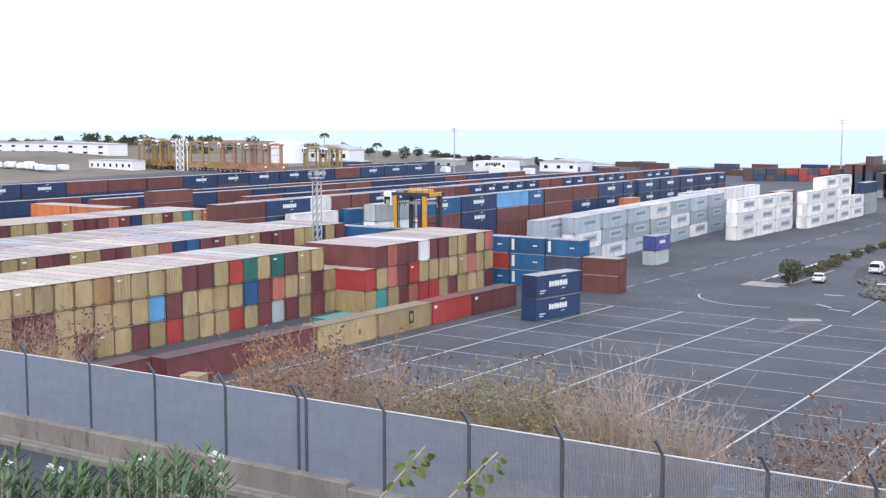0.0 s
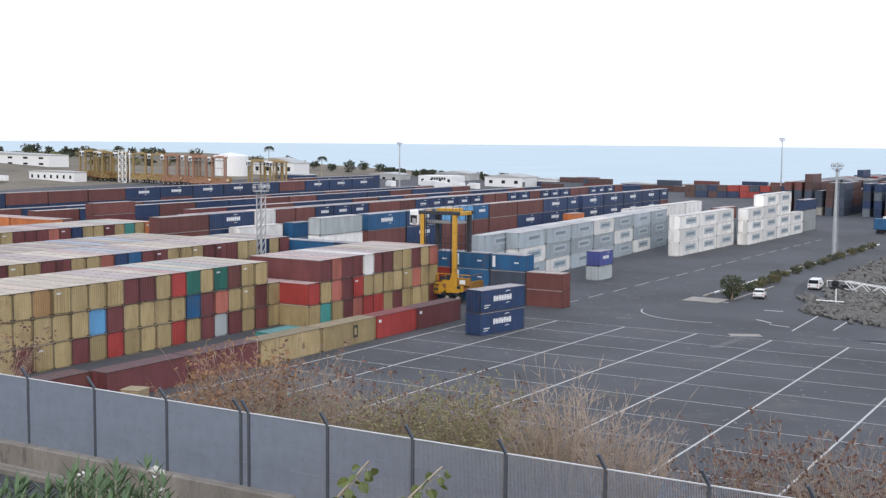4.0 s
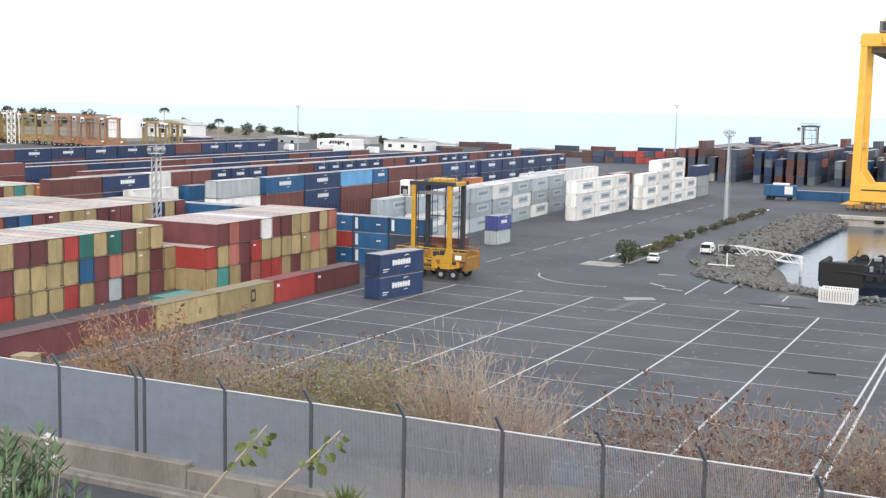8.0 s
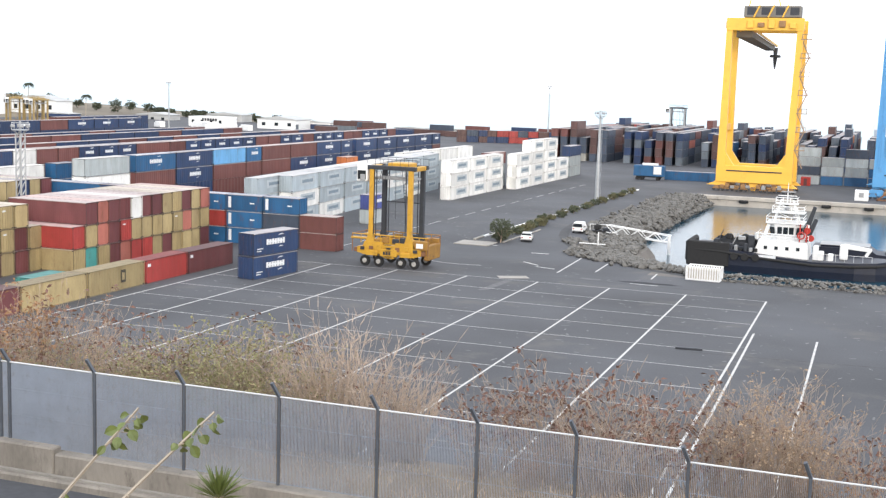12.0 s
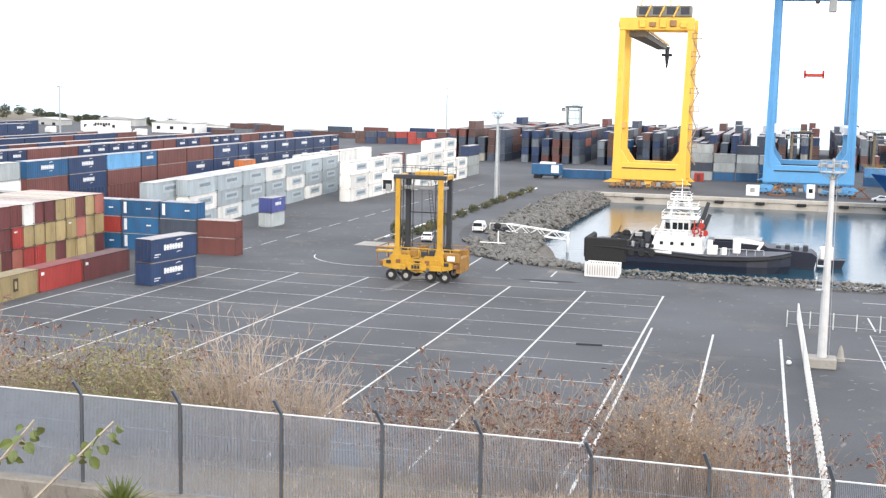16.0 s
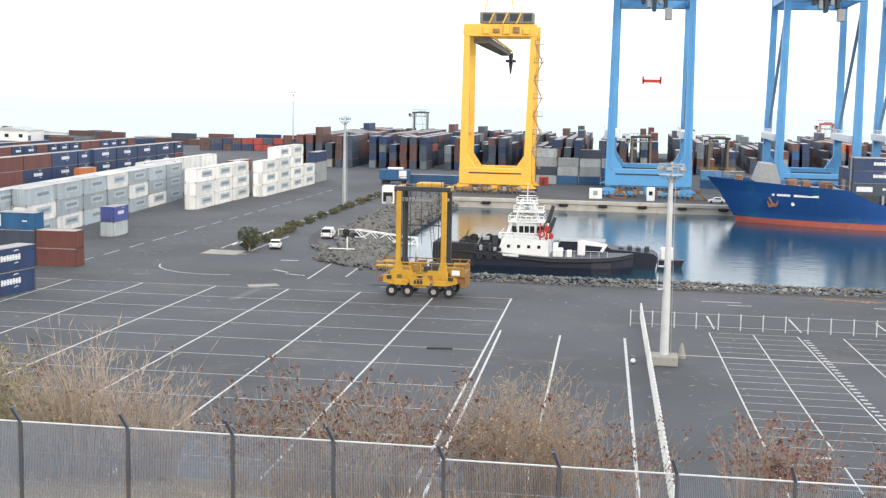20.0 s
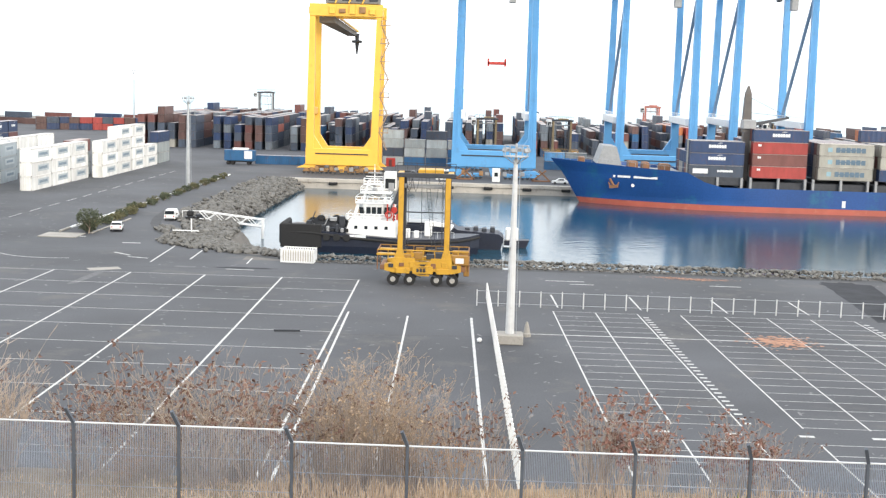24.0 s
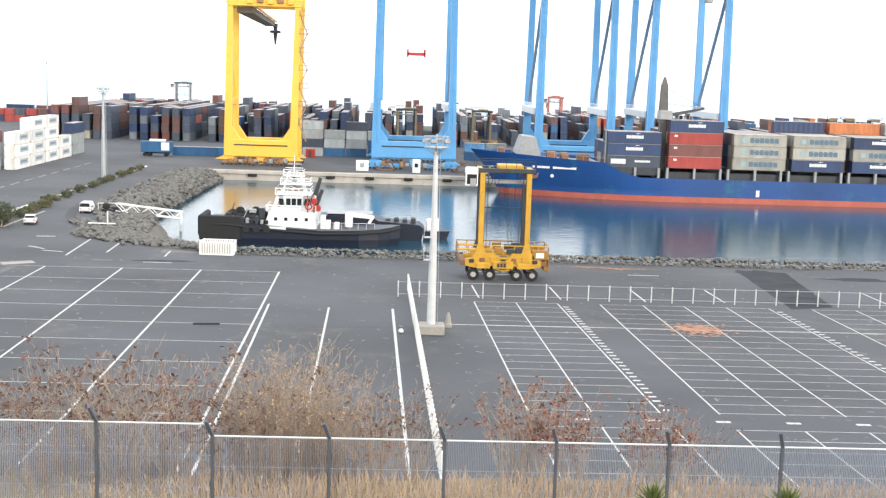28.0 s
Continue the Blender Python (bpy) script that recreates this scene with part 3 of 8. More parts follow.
def face_block(x_face, y_end, tiers, h=2.9, pitch=2.56, group="container block", doors=0.18, fine=True):
    """Containers lying along x with their ends at x_face; each tier lists the ends from the far end of the block towards the near one."""
    r = random.Random(int(abs(x_face) * 10 + y_end))
    for t, word in tiers:
        for k, ch in enumerate(word):
            if ch == "-":
                continue
            c = ABBR[ch]
            dr = r.random() < doors or c in ("green",)
            container(x_face - 6.1 + r.uniform(-0.12, 0.12), y_end - (k + 0.5) * pitch, t * h, c, 40, h, 90 if dr else -90, dr, fine, group, "end" if dr and r.random() < 0.6 else "")


inner = Heap("inner_containers", "closely packed containers hidden inside the blocks")
# block with three tiers nearest the bank
face_block(-102.5, 128.3, list(enumerate(["TMTMYMTRTTTRTMTTMTTMTTT", "TMTTPMBTTTTMLTTTTTMMTTT", "-TTDGTGRTMMTTTTCTTTTTTT"])), group="near container block")
# block beyond it
face_block(-97.5, 160.6, list(enumerate(["MTTTMTRRPMTET", "TTPTTTTTRMPTR", "PTMTTMMWMMPM"])), pitch=2.5, group="second container block")
# low row along the lanes
for x, yc, feet, c in [(-86.0, 140.2, 36, "maroon"), (-86.1, 130.0, 30, "red"), (-86.2, 119.8, 36, "tan"), (-86.3, 108.7, 36, "tan"), (-86.5, 97.7, 36, "maroon"), (-86.6, 86.6, 36, "maroon"), (-88.4, 75.4, 36, "brown")]:
    o = container(x, yc, 0, c, feet, 2.9, 0, True, True, "low row")
    if c == "red" or yc > 135:
        mark(o, SIZES[feet] / 2, 0.7 - SIZES[feet] / 2, 2.2, 0.7, 0.4, faded_white, strokes=2)
    elif yc > 115:
        mark(o, SIZES[feet] / 2, 1.2, 1.6, 0.9, 1.5, faded_black, strokes=0)
        mark(o, SIZES[feet] / 2, 1.2, 1.6, 0.5, 0.9, MATS["paint_tan"], strokes=2)
container(-91.2, 114.2, 0, "teal", 20, 2.2, 0, True, True, "low row")
# pair of navy containers alone on the slots
for t in range(2):
    container(-75.75, 139.3, t * 2.95, "navy", 30, 2.9, -10, True, True, "lone navy pair", "navy")
# blue twenty-foot stack and rusty pair
for k, word in enumerate(["BRB", "BBB", "NSB"]):
    for t, ch in enumerate(word):
        o = container(-99.8 + k * 6.3, 165.3, t * 2.5, ABBR[ch], 20, 2.5, 90, True, True, "blue stack")
        if ch == "B":
            mark(o, 3.03, 2.5, 1.3, 0.5, 1.7, faded_white, "-x", 0)
            mark(o, 3.03, -1.4, 1.25, 0.8, 0.22, faded_white, "-x", 3)
for t in range(2):
    container(-80.85, 164.9, t * 2.55, "brown", 20, 2.6, 90, True, True, "rusty pair")
container(-89.1, 202.5, 0, "grey", 20, 2.6, 0, True, True, "small stack")
container(-89.1, 202.5, 2.6, "violet", 20, 2.6, 0, True, True, "small stack", "navy")
# blue and navy containers lying across, behind the second block
for t in range(3):
    for x, c in ((-123.4, "blue"), (-111.0, "navy")):
        container(x, 162.0, t * 2.7, c, 40, 2.7, 90, True, True, "blue stack")


# white reefers, two rows that bear a little to the west
def reefer_x(y, behind=0.0):
    return -100.8 - 0.075 * (y - 202) - behind


for k in range(-1, 6):
    for t in range(3):
        y = 208.3 + k * 12.7
        container(reefer_x(y), y, t * 2.88, "pale" if (k * 5 + t) % 4 else "white", 40, 2.86, 4.3, k < 1 and t == 2, True, "reefer row", "reefer")
for k in range(8):
    for t in range(3):
        y = 187.0 + k * 12.7
        if t < 2 and k > 1:
            inner.add(reefer_x(y, 2.7), y, t * 2.88, "pale", turn=4.3)
        else:
            container(reefer_x(y, 2.7), y, t * 2.88, "pale" if (k * 2 + t) % 5 else "white", 40, 2.86, 4.3, k == 0, True, "reefer row", "reefer")
for k in range(4):
    for t in range(3):
        (container(-112.4, 270 + k * 12.45 + 6.1, t * 2.9, "white", 40, 2.88, 0, False, True, "reefer row") if t == 2 else inner.add(-112.4, 270 + k * 12.45 + 6.1, t * 2.9, "pale"))
for k in range(3):
    for t in range(3):
        container(-93.5, 251.6 + k * 12.3 + 6.1, t * 2.9, "white", 40, 2.88, 0, k == 0, True, "reefer block", "reefer")
for t, ch in enumerate("YYD"):
    container(-96.2, 286.5 + 6.1, t * 2.9, ABBR[ch], 40, 2.9, 0, False, True, "reefer block")
for k, tiers in enumerate((4, 4, 4, 2)):
    for t in range(tiers):
        if k == 0 and t == 3:
            continue
        container(-90.2, 289 + k * 12.3 + 6.1, t * 2.9, "white", 40, 2.88, 0, k == 0, True, "reefer block", "reefer")
for t, c in enumerate(("grey", "grey", "navy")):
    container(-90.6, 341.5 + 6.1, t * 2.9, c, 40, 2.9, 0, False, True, "reefer block")

# long rows: the ones that show are containers of their own, the rest are packed behind
rr = random.Random(11)
# row beside the reefers: start along the lane, length in feet, colour of the upper and the lower tier
for y, feet, up, low in [(163.6, 40, "Y", "W"), (177.4, 40, "B", "D"), (190.0, 40, "N", "N"), (202.6, 40, "L", "D"), (215.0, 20, "B", "D"), (221.4, 40, "D", "D"), (233.8, 40, "D", "N"), (246.2, 40, "N", "N"),
                         (258.6, 20, "N", "N"), (267.0, 40, "N", "N"), (279.5, 40, "N", "N"), (292.0, 40, "N", "N"), (304.5, 40, "N", "N"), (317, 20, "N", "D")]:
    c = y + SIZES[feet] / 2
    container(-123.3, c, 8.7, ABBR[up], feet, 2.88, 0, y < 180, False, "long container row", "navy" if up in "NB" else "")
    container(-123.3, c, 5.8, ABBR[low], feet, 2.88, 0, y < 180, False, "long container row", "navy" if low == "N" else "")
    for t in range(2):
        inner.add(-123.3, c, t * 2.9, ABBR[low], feet)
for t in range(3):
    container(-117.4, 252.0, t * 2.8, "orange" if t == 2 else "brown", 20, 2.8, 0, True, False, "long container row")
# row of short navy boxes further back
y = 153.2
for feet, ch in [(40, "D"), (40, "N"), (20, "W"), (20, "D"), (20, "D")] + [(20, c) for c in "NNN"] + [(40, "D"), (20, "D")] + [(20, c) for c in "NNNNNDDNNDNNNDDNNND"]:
    for t in (2, 3):
        container(-149.2, y + SIZES[feet] / 2, t * 2.8, ABBR[ch if t == 3 or rr.random() < 0.6 else "D"], feet, 2.78, 0, False, False, "long container row", "navy" if ch == "N" and t == 3 else "")
    for t in range(2):
        inner.add(-149.2, y + SIZES[feet] / 2, t * 2.8, ABBR[ch], feet)
    y += SIZES[feet] + 0.18
for t in range(3):
    container(-145.8, 175.8, t * 2.9, "white", 40, 2.88, 0, True, False, "long container row")
    container(-145.8, 188.4, t * 2.9, "blue", 20, 2.88, 0, True, False, "long container row")
for t, c in enumerate(("brown", "navy", "maroon", "brown")):
    container(-201.2, 193.3, t * 2.6, c, 40, 2.58, 0, True, False, "long container row")
for k, c in enumerate(("brown", "orange", "brown", "orange")):
    for t in range(3):
        container(-205.0 + (k // 2) * 12.5, 168.0 - (k % 2) * 2.6, t * 2.88, c, 40, 2.86, 90, True, False, "fourth container block")
for x, y0, words, keep in [(-166, 200, ["DNNDDNNDNNDNN"] * 3, (2,)), (-178, 190, ["NRDNNDNNWDNNDNN"] * 3, (2,)), (-190, 205, ["MNDNNDNDNDNNDN"] * 3, (2,)),
                           (-211, 180, ["DNNDNNDDNNNDNND"] * 3, (2,)), (-221, 160, ["NDNNDNNDDNNDNNND"] * 3, (2,)),
                           (-232, 90, ["NDNDNNDNDNDNNDNNN", "DNNDDDNNNNNDNNNNN", "NDDDDDNNNNNNDNNNN", "NNDNNDNNDDDNNNNNDNNN"], (3,)),
                           (-247, 315, ["NNDN", "NNNN", "NNNN", "DNNN"], (3,))]:
    for t, w in enumerate(words):
        for k, ch in enumerate(w):
            yy = y0 + k * 12.45 + 6.1
            if t in keep:
                container(x, yy, t * 2.9, ABBR[ch], 40, 2.88, 0, False, False, "long container row", "navy" if ch == "N" and t == 3 else "")
            else:
                inner.add(x + rr.uniform(-0.05, 0.05), yy, t * 2.9, ABBR[ch])
# further end-on blocks
for t in range(2):
    for k in range(25):
        inner.add(-131.6, (145.6 if t else 158.3) - k * 2.56, t * 2.9, rr.choice(["tan", "maroon", "tan"]), turn=90)
        inner.add(-174.1, 171.2 - k * 2.56, t * 2.9, rr.choice(["tan", "maroon", "tan"]), turn=90)
face_block(-125.5, 159.6, [(2, "MTNTTMMMTTTMMBNPTTMMTTMMTTT")], group="third container block", fine=False)
face_block(-125.5, 159.6, [(1, "MTNTT")], group="third container block", fine=False)
for k in range(24):
    inner.add(-143.9, 149 - k * 2.56, 5.8, rr.choice(["tan", "maroon", "sky", "brown", "tan"]), turn=90)
    inner.add(-143.9, 149 - k * 2.56, 2.9, "tan", turn=90)
face_block(-168, 172.5, [(2, "OTETMTTNMPMMMTMTTTMT")], group="fourth container block", fine=False)
inner.done()

# far yard beyond the quay: towers of containers seen end on
# greyed slate, umber and steel tones: distance haze put into the container colours
FAR = ["slate", "umber", "slate", "navy", "steel", "slate", "umber", "navy", "brown", "slate", "steel", "umber"]
FAR_ME = {}


def far_box(x, y, z, color, turn=0.0, h=2.75):
    """A distant container, one ribbed box with its own roof and two end-door seams in the shaded edge paint."""
    if color not in FAR_ME:
        bd = Build()
        shell(bd, 6.1, HALF_W, 0.04, h - 0.03, 1.2, 0.05)
        bd.i[-2] = 1
        for sx in (-1, 1):
            bd.box(sx * 1.12 - 0.1, sx * 1.12 + 0.1, -6.13, -6.08, 0.0, h - 0.02, 2)
        bd.box(-1.2, 1.2, -6.14, -6.09, h - 0.2, h, 2)
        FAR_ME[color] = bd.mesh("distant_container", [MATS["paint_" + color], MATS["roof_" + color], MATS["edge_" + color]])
    o = new("distant_container", FAR_ME[color])
    o.matrix_basis = pose(x, y, z, 0, 0, turn)
    return tagged(o, WORDS[color] + " shipping container in a distant stack beyond the quay", "container", "distant stacks")


far_heap = Heap("far_container_stacks", "distant stacks of navy and brown shipping containers beyond the quay")
x, lane = -116.0, 0
while x < 238:
    base = rr.choice([3, 4, 4]) if x < 110 else rr.choice([2, 3, 3])
    for s in range(10):
        y = (426 if x < -58 else (436 if x < 40 else 452)) + s * 12.7 + rr.uniform(-0.5, 0.5)
        if rr.random() < 0.06:
            continue
        n = max(1, min(4 + (rr.random() < 0.2), base + rr.choice([-1, 0, 0, 0, 1]))) if y < 560 else rr.choice([1, 2, 3])
        tone = rr.choice(FAR)
        for t in range(n):
            c = tone if rr.random() < 0.45 else rr.choice(FAR)
            if rr.random() < (0.05 if x < 20 else 0.16):
                c = rr.choice(["red", "pink", "grey", "bone", "orange", "blue"])
            if s < (2 if x < -40 else 1) and x < 60:
                far_box(x + rr.uniform(-0.12, 0.12), y, t * 2.75, c)
            else:
                far_heap.add(x + rr.uniform(-0.1, 0.1), y, t * 2.75, c, 40, 2.75)
    lane += 1
    x += 3.55 if lane % 6 else 8.5
for k in range(17):
    sx = -182 + k * 4.2 + rr.uniform(-0.6, 0.6)
    for t in range(2):
        far_heap.add(sx, 520 + k * 1.6, t * 2.7, rr.choice(["navy", "slate", "red", "navy", "umber"]), 40, 2.7, -60)
for k in range(34):
    sx, sy, st = -300 + k * 5.4 + rr.uniform(-2, 2), 572 + rr.uniform(-14, 14), rr.choice([84, 90, 90])
    for t in range(rr.choice([1, 1, 2])):
        far_heap.add(sx, sy, t * 2.7, rr.choice(["slate", "umber", "navy", "brown", "steel", "maroon"]), 40, 2.7, st)
far_heap.done()

# ---- near fence on the bank, low wall, barrier posts, light masts ----
fence_grey = material("fence_grey", (0.37, 0.42, 0.50), rough=0.55, metal=0.3, vary=0.12, scale=2, stain=(0.2, 0.17, 0.14), amount=0.35)
post_dark = material("fence_post_grey", (0.10, 0.115, 0.14), rough=0.5, metal=0.3, vary=0.15, scale=2)
rail_grey = material("rail_grey", (0.58, 0.60, 0.62), rough=0.5, vary=0.15, scale=2)
FENCE_Y = 25.7
fence = root("security_fence", pose(0, FENCE_Y, 0), "grey steel bar fence with angled post tops on a low wall", "fence")
post_x = [-57.0, -54.1, -51.2, -48.3, -45.4, -42.4, -39.4, -36.5, -33.55, -30.45, -27.55, -24.65, -21.9, -21.62, -18.95, -16.3, -13.65, -11.06, -8.6, -6.3, -3.84, -1.34, 1.14, 3.56, 6.02, 8.5, 10.95, 13.4, 15.9, 18.4, 20.9]
PANELS = {}


def fence_panel(w, h):
    """Upright flat bars between two rails, one panel."""
    key = (round(w, 2), h)
    if key not in PANELS:
        bd = Build()
        k = int(w / 0.037)
        for i in range(1, k):
            x = w * i / k
            bd.box(x - 0.0016, x + 0.0016, -0.021, 0.021, 0.04, h - 0.03)
        for z in (0.05, h * 0.36, h * 0.68):
            bd.box(0, w, -0.004, 0.004, z, z + 0.012)
        PANELS[key] = bd.mesh("fence_panel", fence_grey)
    return PANELS[key]


for k, x in enumerate(post_x):
    top = 17.46 if x < -3.9 else 17.2
    base = 15.25 if x < -3.9 else 15.05
    pb = Build()
    pb.bevel_box(x - 0.035, x + 0.035, -0.035, 0.035, base - 0.3, top + 0.03, 0.008)
    pb.beam((x, 0, top), (x - 0.12, -0.16, top + 0.36), 0.07, 0.07)
    pb.ob("fence_post", post_dark, fence)
    if k + 1 < len(post_x) and post_x[k + 1] - x > 0.15:
        w = post_x[k + 1] - x - 0.08
        o = new("fence_panel", fence_panel(w, top - base))
        o.parent = fence
        o.matrix_basis = pose(x + 0.04, 0, base)
        o["kind"] = "stuff"
        o["label"] = "panel of upright flat grey bars"
        rb = Build().bevel_box(x + 0.03, post_x[k + 1] - 0.03, -0.024, 0.024, top - 0.022, top + 0.008, 0.006)
        rb.ob("top_rail", rail_grey, fence)

old_concrete = material("stained_concrete", (0.25, 0.228, 0.20), rough=0.92, vary=0.3, scale=1.2, fine=14, bump=0.4, stain=(0.10, 0.085, 0.075), amount=0.85, stretch=(1, 1, 0.35))
low_wall = root("retaining_wall", pose(0, FENCE_Y, 0), "stained low concrete wall under the fence", "wall", kind="structure")
x = -60.0
wr = random.Random(5)
while x < 22:
    w = 5.0
    Build().bevel_box(x + 0.01, x + w - 0.01, -0.32, 0.22, 14.0, 15.2 + (0.2 if x < -24 else 0.06), 0.04).ob("wall_section", old_concrete, low_wall)
    x += w
kerb_s = Build().bevel_box(-60, 22, -0.62, -0.42, 13.8, 14.68, 0.05)
kerb_s.ob("kerb", old_concrete, low_wall)
Build().box(-60, 22, -0.42, -0.32, 13.8, 14.72).ob("footway", concrete, low_wall)

# white posts round the parking area
barrier = root("post_and_rail_barrier", pose(0, 0, 0), "white painted posts with thin rails round the parking", "barrier")
pm = Build()
pm.bevel_box(-0.07, 0.07, -0.06, 0.06, 0, 1.85, 0.02)
pme = pm.mesh("post", material("worn_post_white", (0.52, 0.53, 0.54), rough=0.6, vary=0.2, scale=1.5, stain=(0.3, 0.27, 0.24), amount=0.5))


wall_post = Build().bevel_box(-0.09, 0.09, -0.08, 0.08, 0, 1.85, 0.02).mesh("post", white_paint)


def barrier_run(x0, y0, x1, y1, step, mesh=pme):
    k = int(math.hypot(x1 - x0, y1 - y0) / step)
    for i in range(k + 1):
        t = i / k
        o = new("post", mesh)
        o.parent = barrier
        o.matrix_basis = pose(x0 + (x1 - x0) * t, y0 + (y1 - y0) * t, 0)
    for z in (0.35, 1.72):
        Build().tube((x0, y0, z), (x1, y1, z), 0.028, n=5).ob("rail", steel_grey, barrier)


barrier_run(0.25, 137.2, 67.45, 137.2, 2.4)
barrier_run(1.4, 142, 3.1, 74, 1.2, wall_post)

# light masts
pole_grey = material("pole_grey", (0.56, 0.57, 0.58), rough=0.5, vary=0.12, scale=0.8, stain=(0.35, 0.33, 0.3), amount=0.4)


def light_mast(x, y, h, r, lattice=False, basin_base=False):
    label = "grey lattice light mast with a ladder and a lamp platform" if lattice else "pale grey tubular light mast with a floodlight crown"
    s = root("light_mast", pose(x, y, 0), label, "light mast", "light masts")
    if lattice:
        b = Build()
        for sx in (-0.45, 0.45):
            for sy in (-0.45, 0.45):
                b.tube((sx, sy, 0), (sx, sy, h - 1), 0.11, n=6)
        for k in range(int(h / 1.2)):
            z = k * 1.2
            for sy in (-0.45, 0.45):
                b.tube((-0.45, sy, z), (0.45, sy, z + 1.2), 0.06, n=4)
                b.tube((sy, -0.45, z), (sy, 0.45, z + 1.2), 0.06, n=4)
        b.ob("mast", steel_grey, s)
    else:
        b = Build()
        b.lathe([(r * 1.2, 0), (r * 1.1, h * 0.3), (r * 0.75, h * 0.7), (r * 0.55, h - 0.7)], n=12)
        b.ob("mast", pole_grey if basin_base else steel_grey, s, smooth=False)
        ld = Build()
        for dx in (-0.2, 0.2):
            ld.tube((r * 1.3 + 0.15, dx, 0.8), (r * 0.7 + 0.15, dx, h - 1), 0.025, n=4)
        for k in range(int(h / 0.6)):
            t = k * 0.6 / h
            rx = r * (1.3 - 0.6 * t) + 0.15
            ld.tube((rx, -0.2, 0.8 + k * 0.6 * 0.95), (rx, 0.2, 0.8 + k * 0.6 * 0.95), 0.02, n=4)
        ld.ob("ladder", steel_grey, s)
    if basin_base:
        Build().bevel_box(-1.3, 1.3, -1.1, 1.1, 0, 0.95, 0.08).ob("base_block", concrete, s, label="stained concrete base block")
        for z in (7.2, 9.4):
            pf = Build()
            pf.box(-0.9, -0.25, -0.5, 0.5, z, z + 0.06)
            for py in (-0.5, 0.5):
                pf.tube((-0.9, py, z), (-0.9, py, z + 1.1), 0.03, n=5)
            pf.tube((-0.9, -0.5, z + 1.1), (-0.9, 0.5, z + 1.1), 0.03, n=5)
            pf.ob("landing", steel_grey, s)
    w = 1.2
    pl = Build()
    pl.lathe([(w - 0.22, h - 0.52), (w, h - 0.52), (w, h - 0.44), (w - 0.22, h - 0.44)], n=12)
    for k in range(6):
        a = 2 * math.pi * k / 6
        sb = Build().tube((0.2 * math.cos(a), 0.2 * math.sin(a), h - 1.2), ((w - 0.1) * math.cos(a), (w - 0.1) * math.sin(a), h - 0.5), 0.045, n=5)
        sb.ob("platform_strut", steel_grey, s)
    pl.ob("platform", steel_grey, s)
    Build().tube((0, 0, h - 0.9), (0, 0, h + 0.75), 0.12, n=8).ob("lowering_gear", steel_grey, s)
    rg = Build()
    for k in range(12):
        a = 2 * math.pi * k / 12
        a2 = 2 * math.pi * (k + 1) / 12
        rg.tube((w * math.cos(a), w * math.sin(a), h - 0.45), (w * math.cos(a), w * math.sin(a), h + 0.55), 0.03, n=4)
        rg.tube((w * math.cos(a), w * math.sin(a), h + 0.55), (w * math.cos(a2), w * math.sin(a2), h + 0.55), 0.03, n=4)
    rg.ob("platform_rail", steel_grey, s)
    for k in range(6):
        a = 2 * math.pi * k / 6 + 0.3
        fl = Build().bevel_box(-0.27, 0.27, -0.14, 0.14, -0.2, 0.2, 0.05)
        fl.ob("floodlight", grey_paint, s, pose(1.2 * math.cos(a), 1.2 * math.sin(a), h + 0.1, 25, 0, math.degrees(a) - 90))
    return s


light_mast(3.5, 117.7, 18.6, 0.36, basin_base=True)
light_mast(-64.3, 270.7, 19.6, 0.45)
light_mast(-118.0, 143.4, 17.3, 0.4, lattice=True)
light_mast(-325.7, 500, 22, 0.3)
light_mast(-152.2, 540, 25.5, 0.22)

# ---- straddle carrier ----


rim_grey = material("rim_grey", (0.42, 0.41, 0.39), rough=0.6, vary=0.25, scale=3, stain=(0.15, 0.1, 0.07), amount=0.6)


def wheel(parent, x, y, z, r, w, label=""):
    """A tyre with a pale rim, axle along y."""
    t = Build()
    prof = [(r * 0.47, -w / 2), (r * 0.93, -w / 2), (r, -w * 0.3), (r, w * 0.3), (r * 0.93, w / 2), (r * 0.47, w / 2)]
    t.lathe(prof, n=20)
    o = t.ob("wheel", rubber, parent, pose(x, y, z, 90, 0, 0), label or "black rubber tyre")
    for s in (-1, 1):
        k = Build()
        k.lathe([(r * 0.45, 0), (r * 0.42, 0.05), (r * 0.25, 0.02), (r * 0.2, 0.1)] if s > 0 else [(r * 0.2, -0.1), (r * 0.25, -0.02), (r * 0.42, -0.05), (r * 0.45, 0)], n=14)
        k.ob("rim", rim_grey, o, pose(0, 0, s * w / 2), "pale steel rim")
    return o


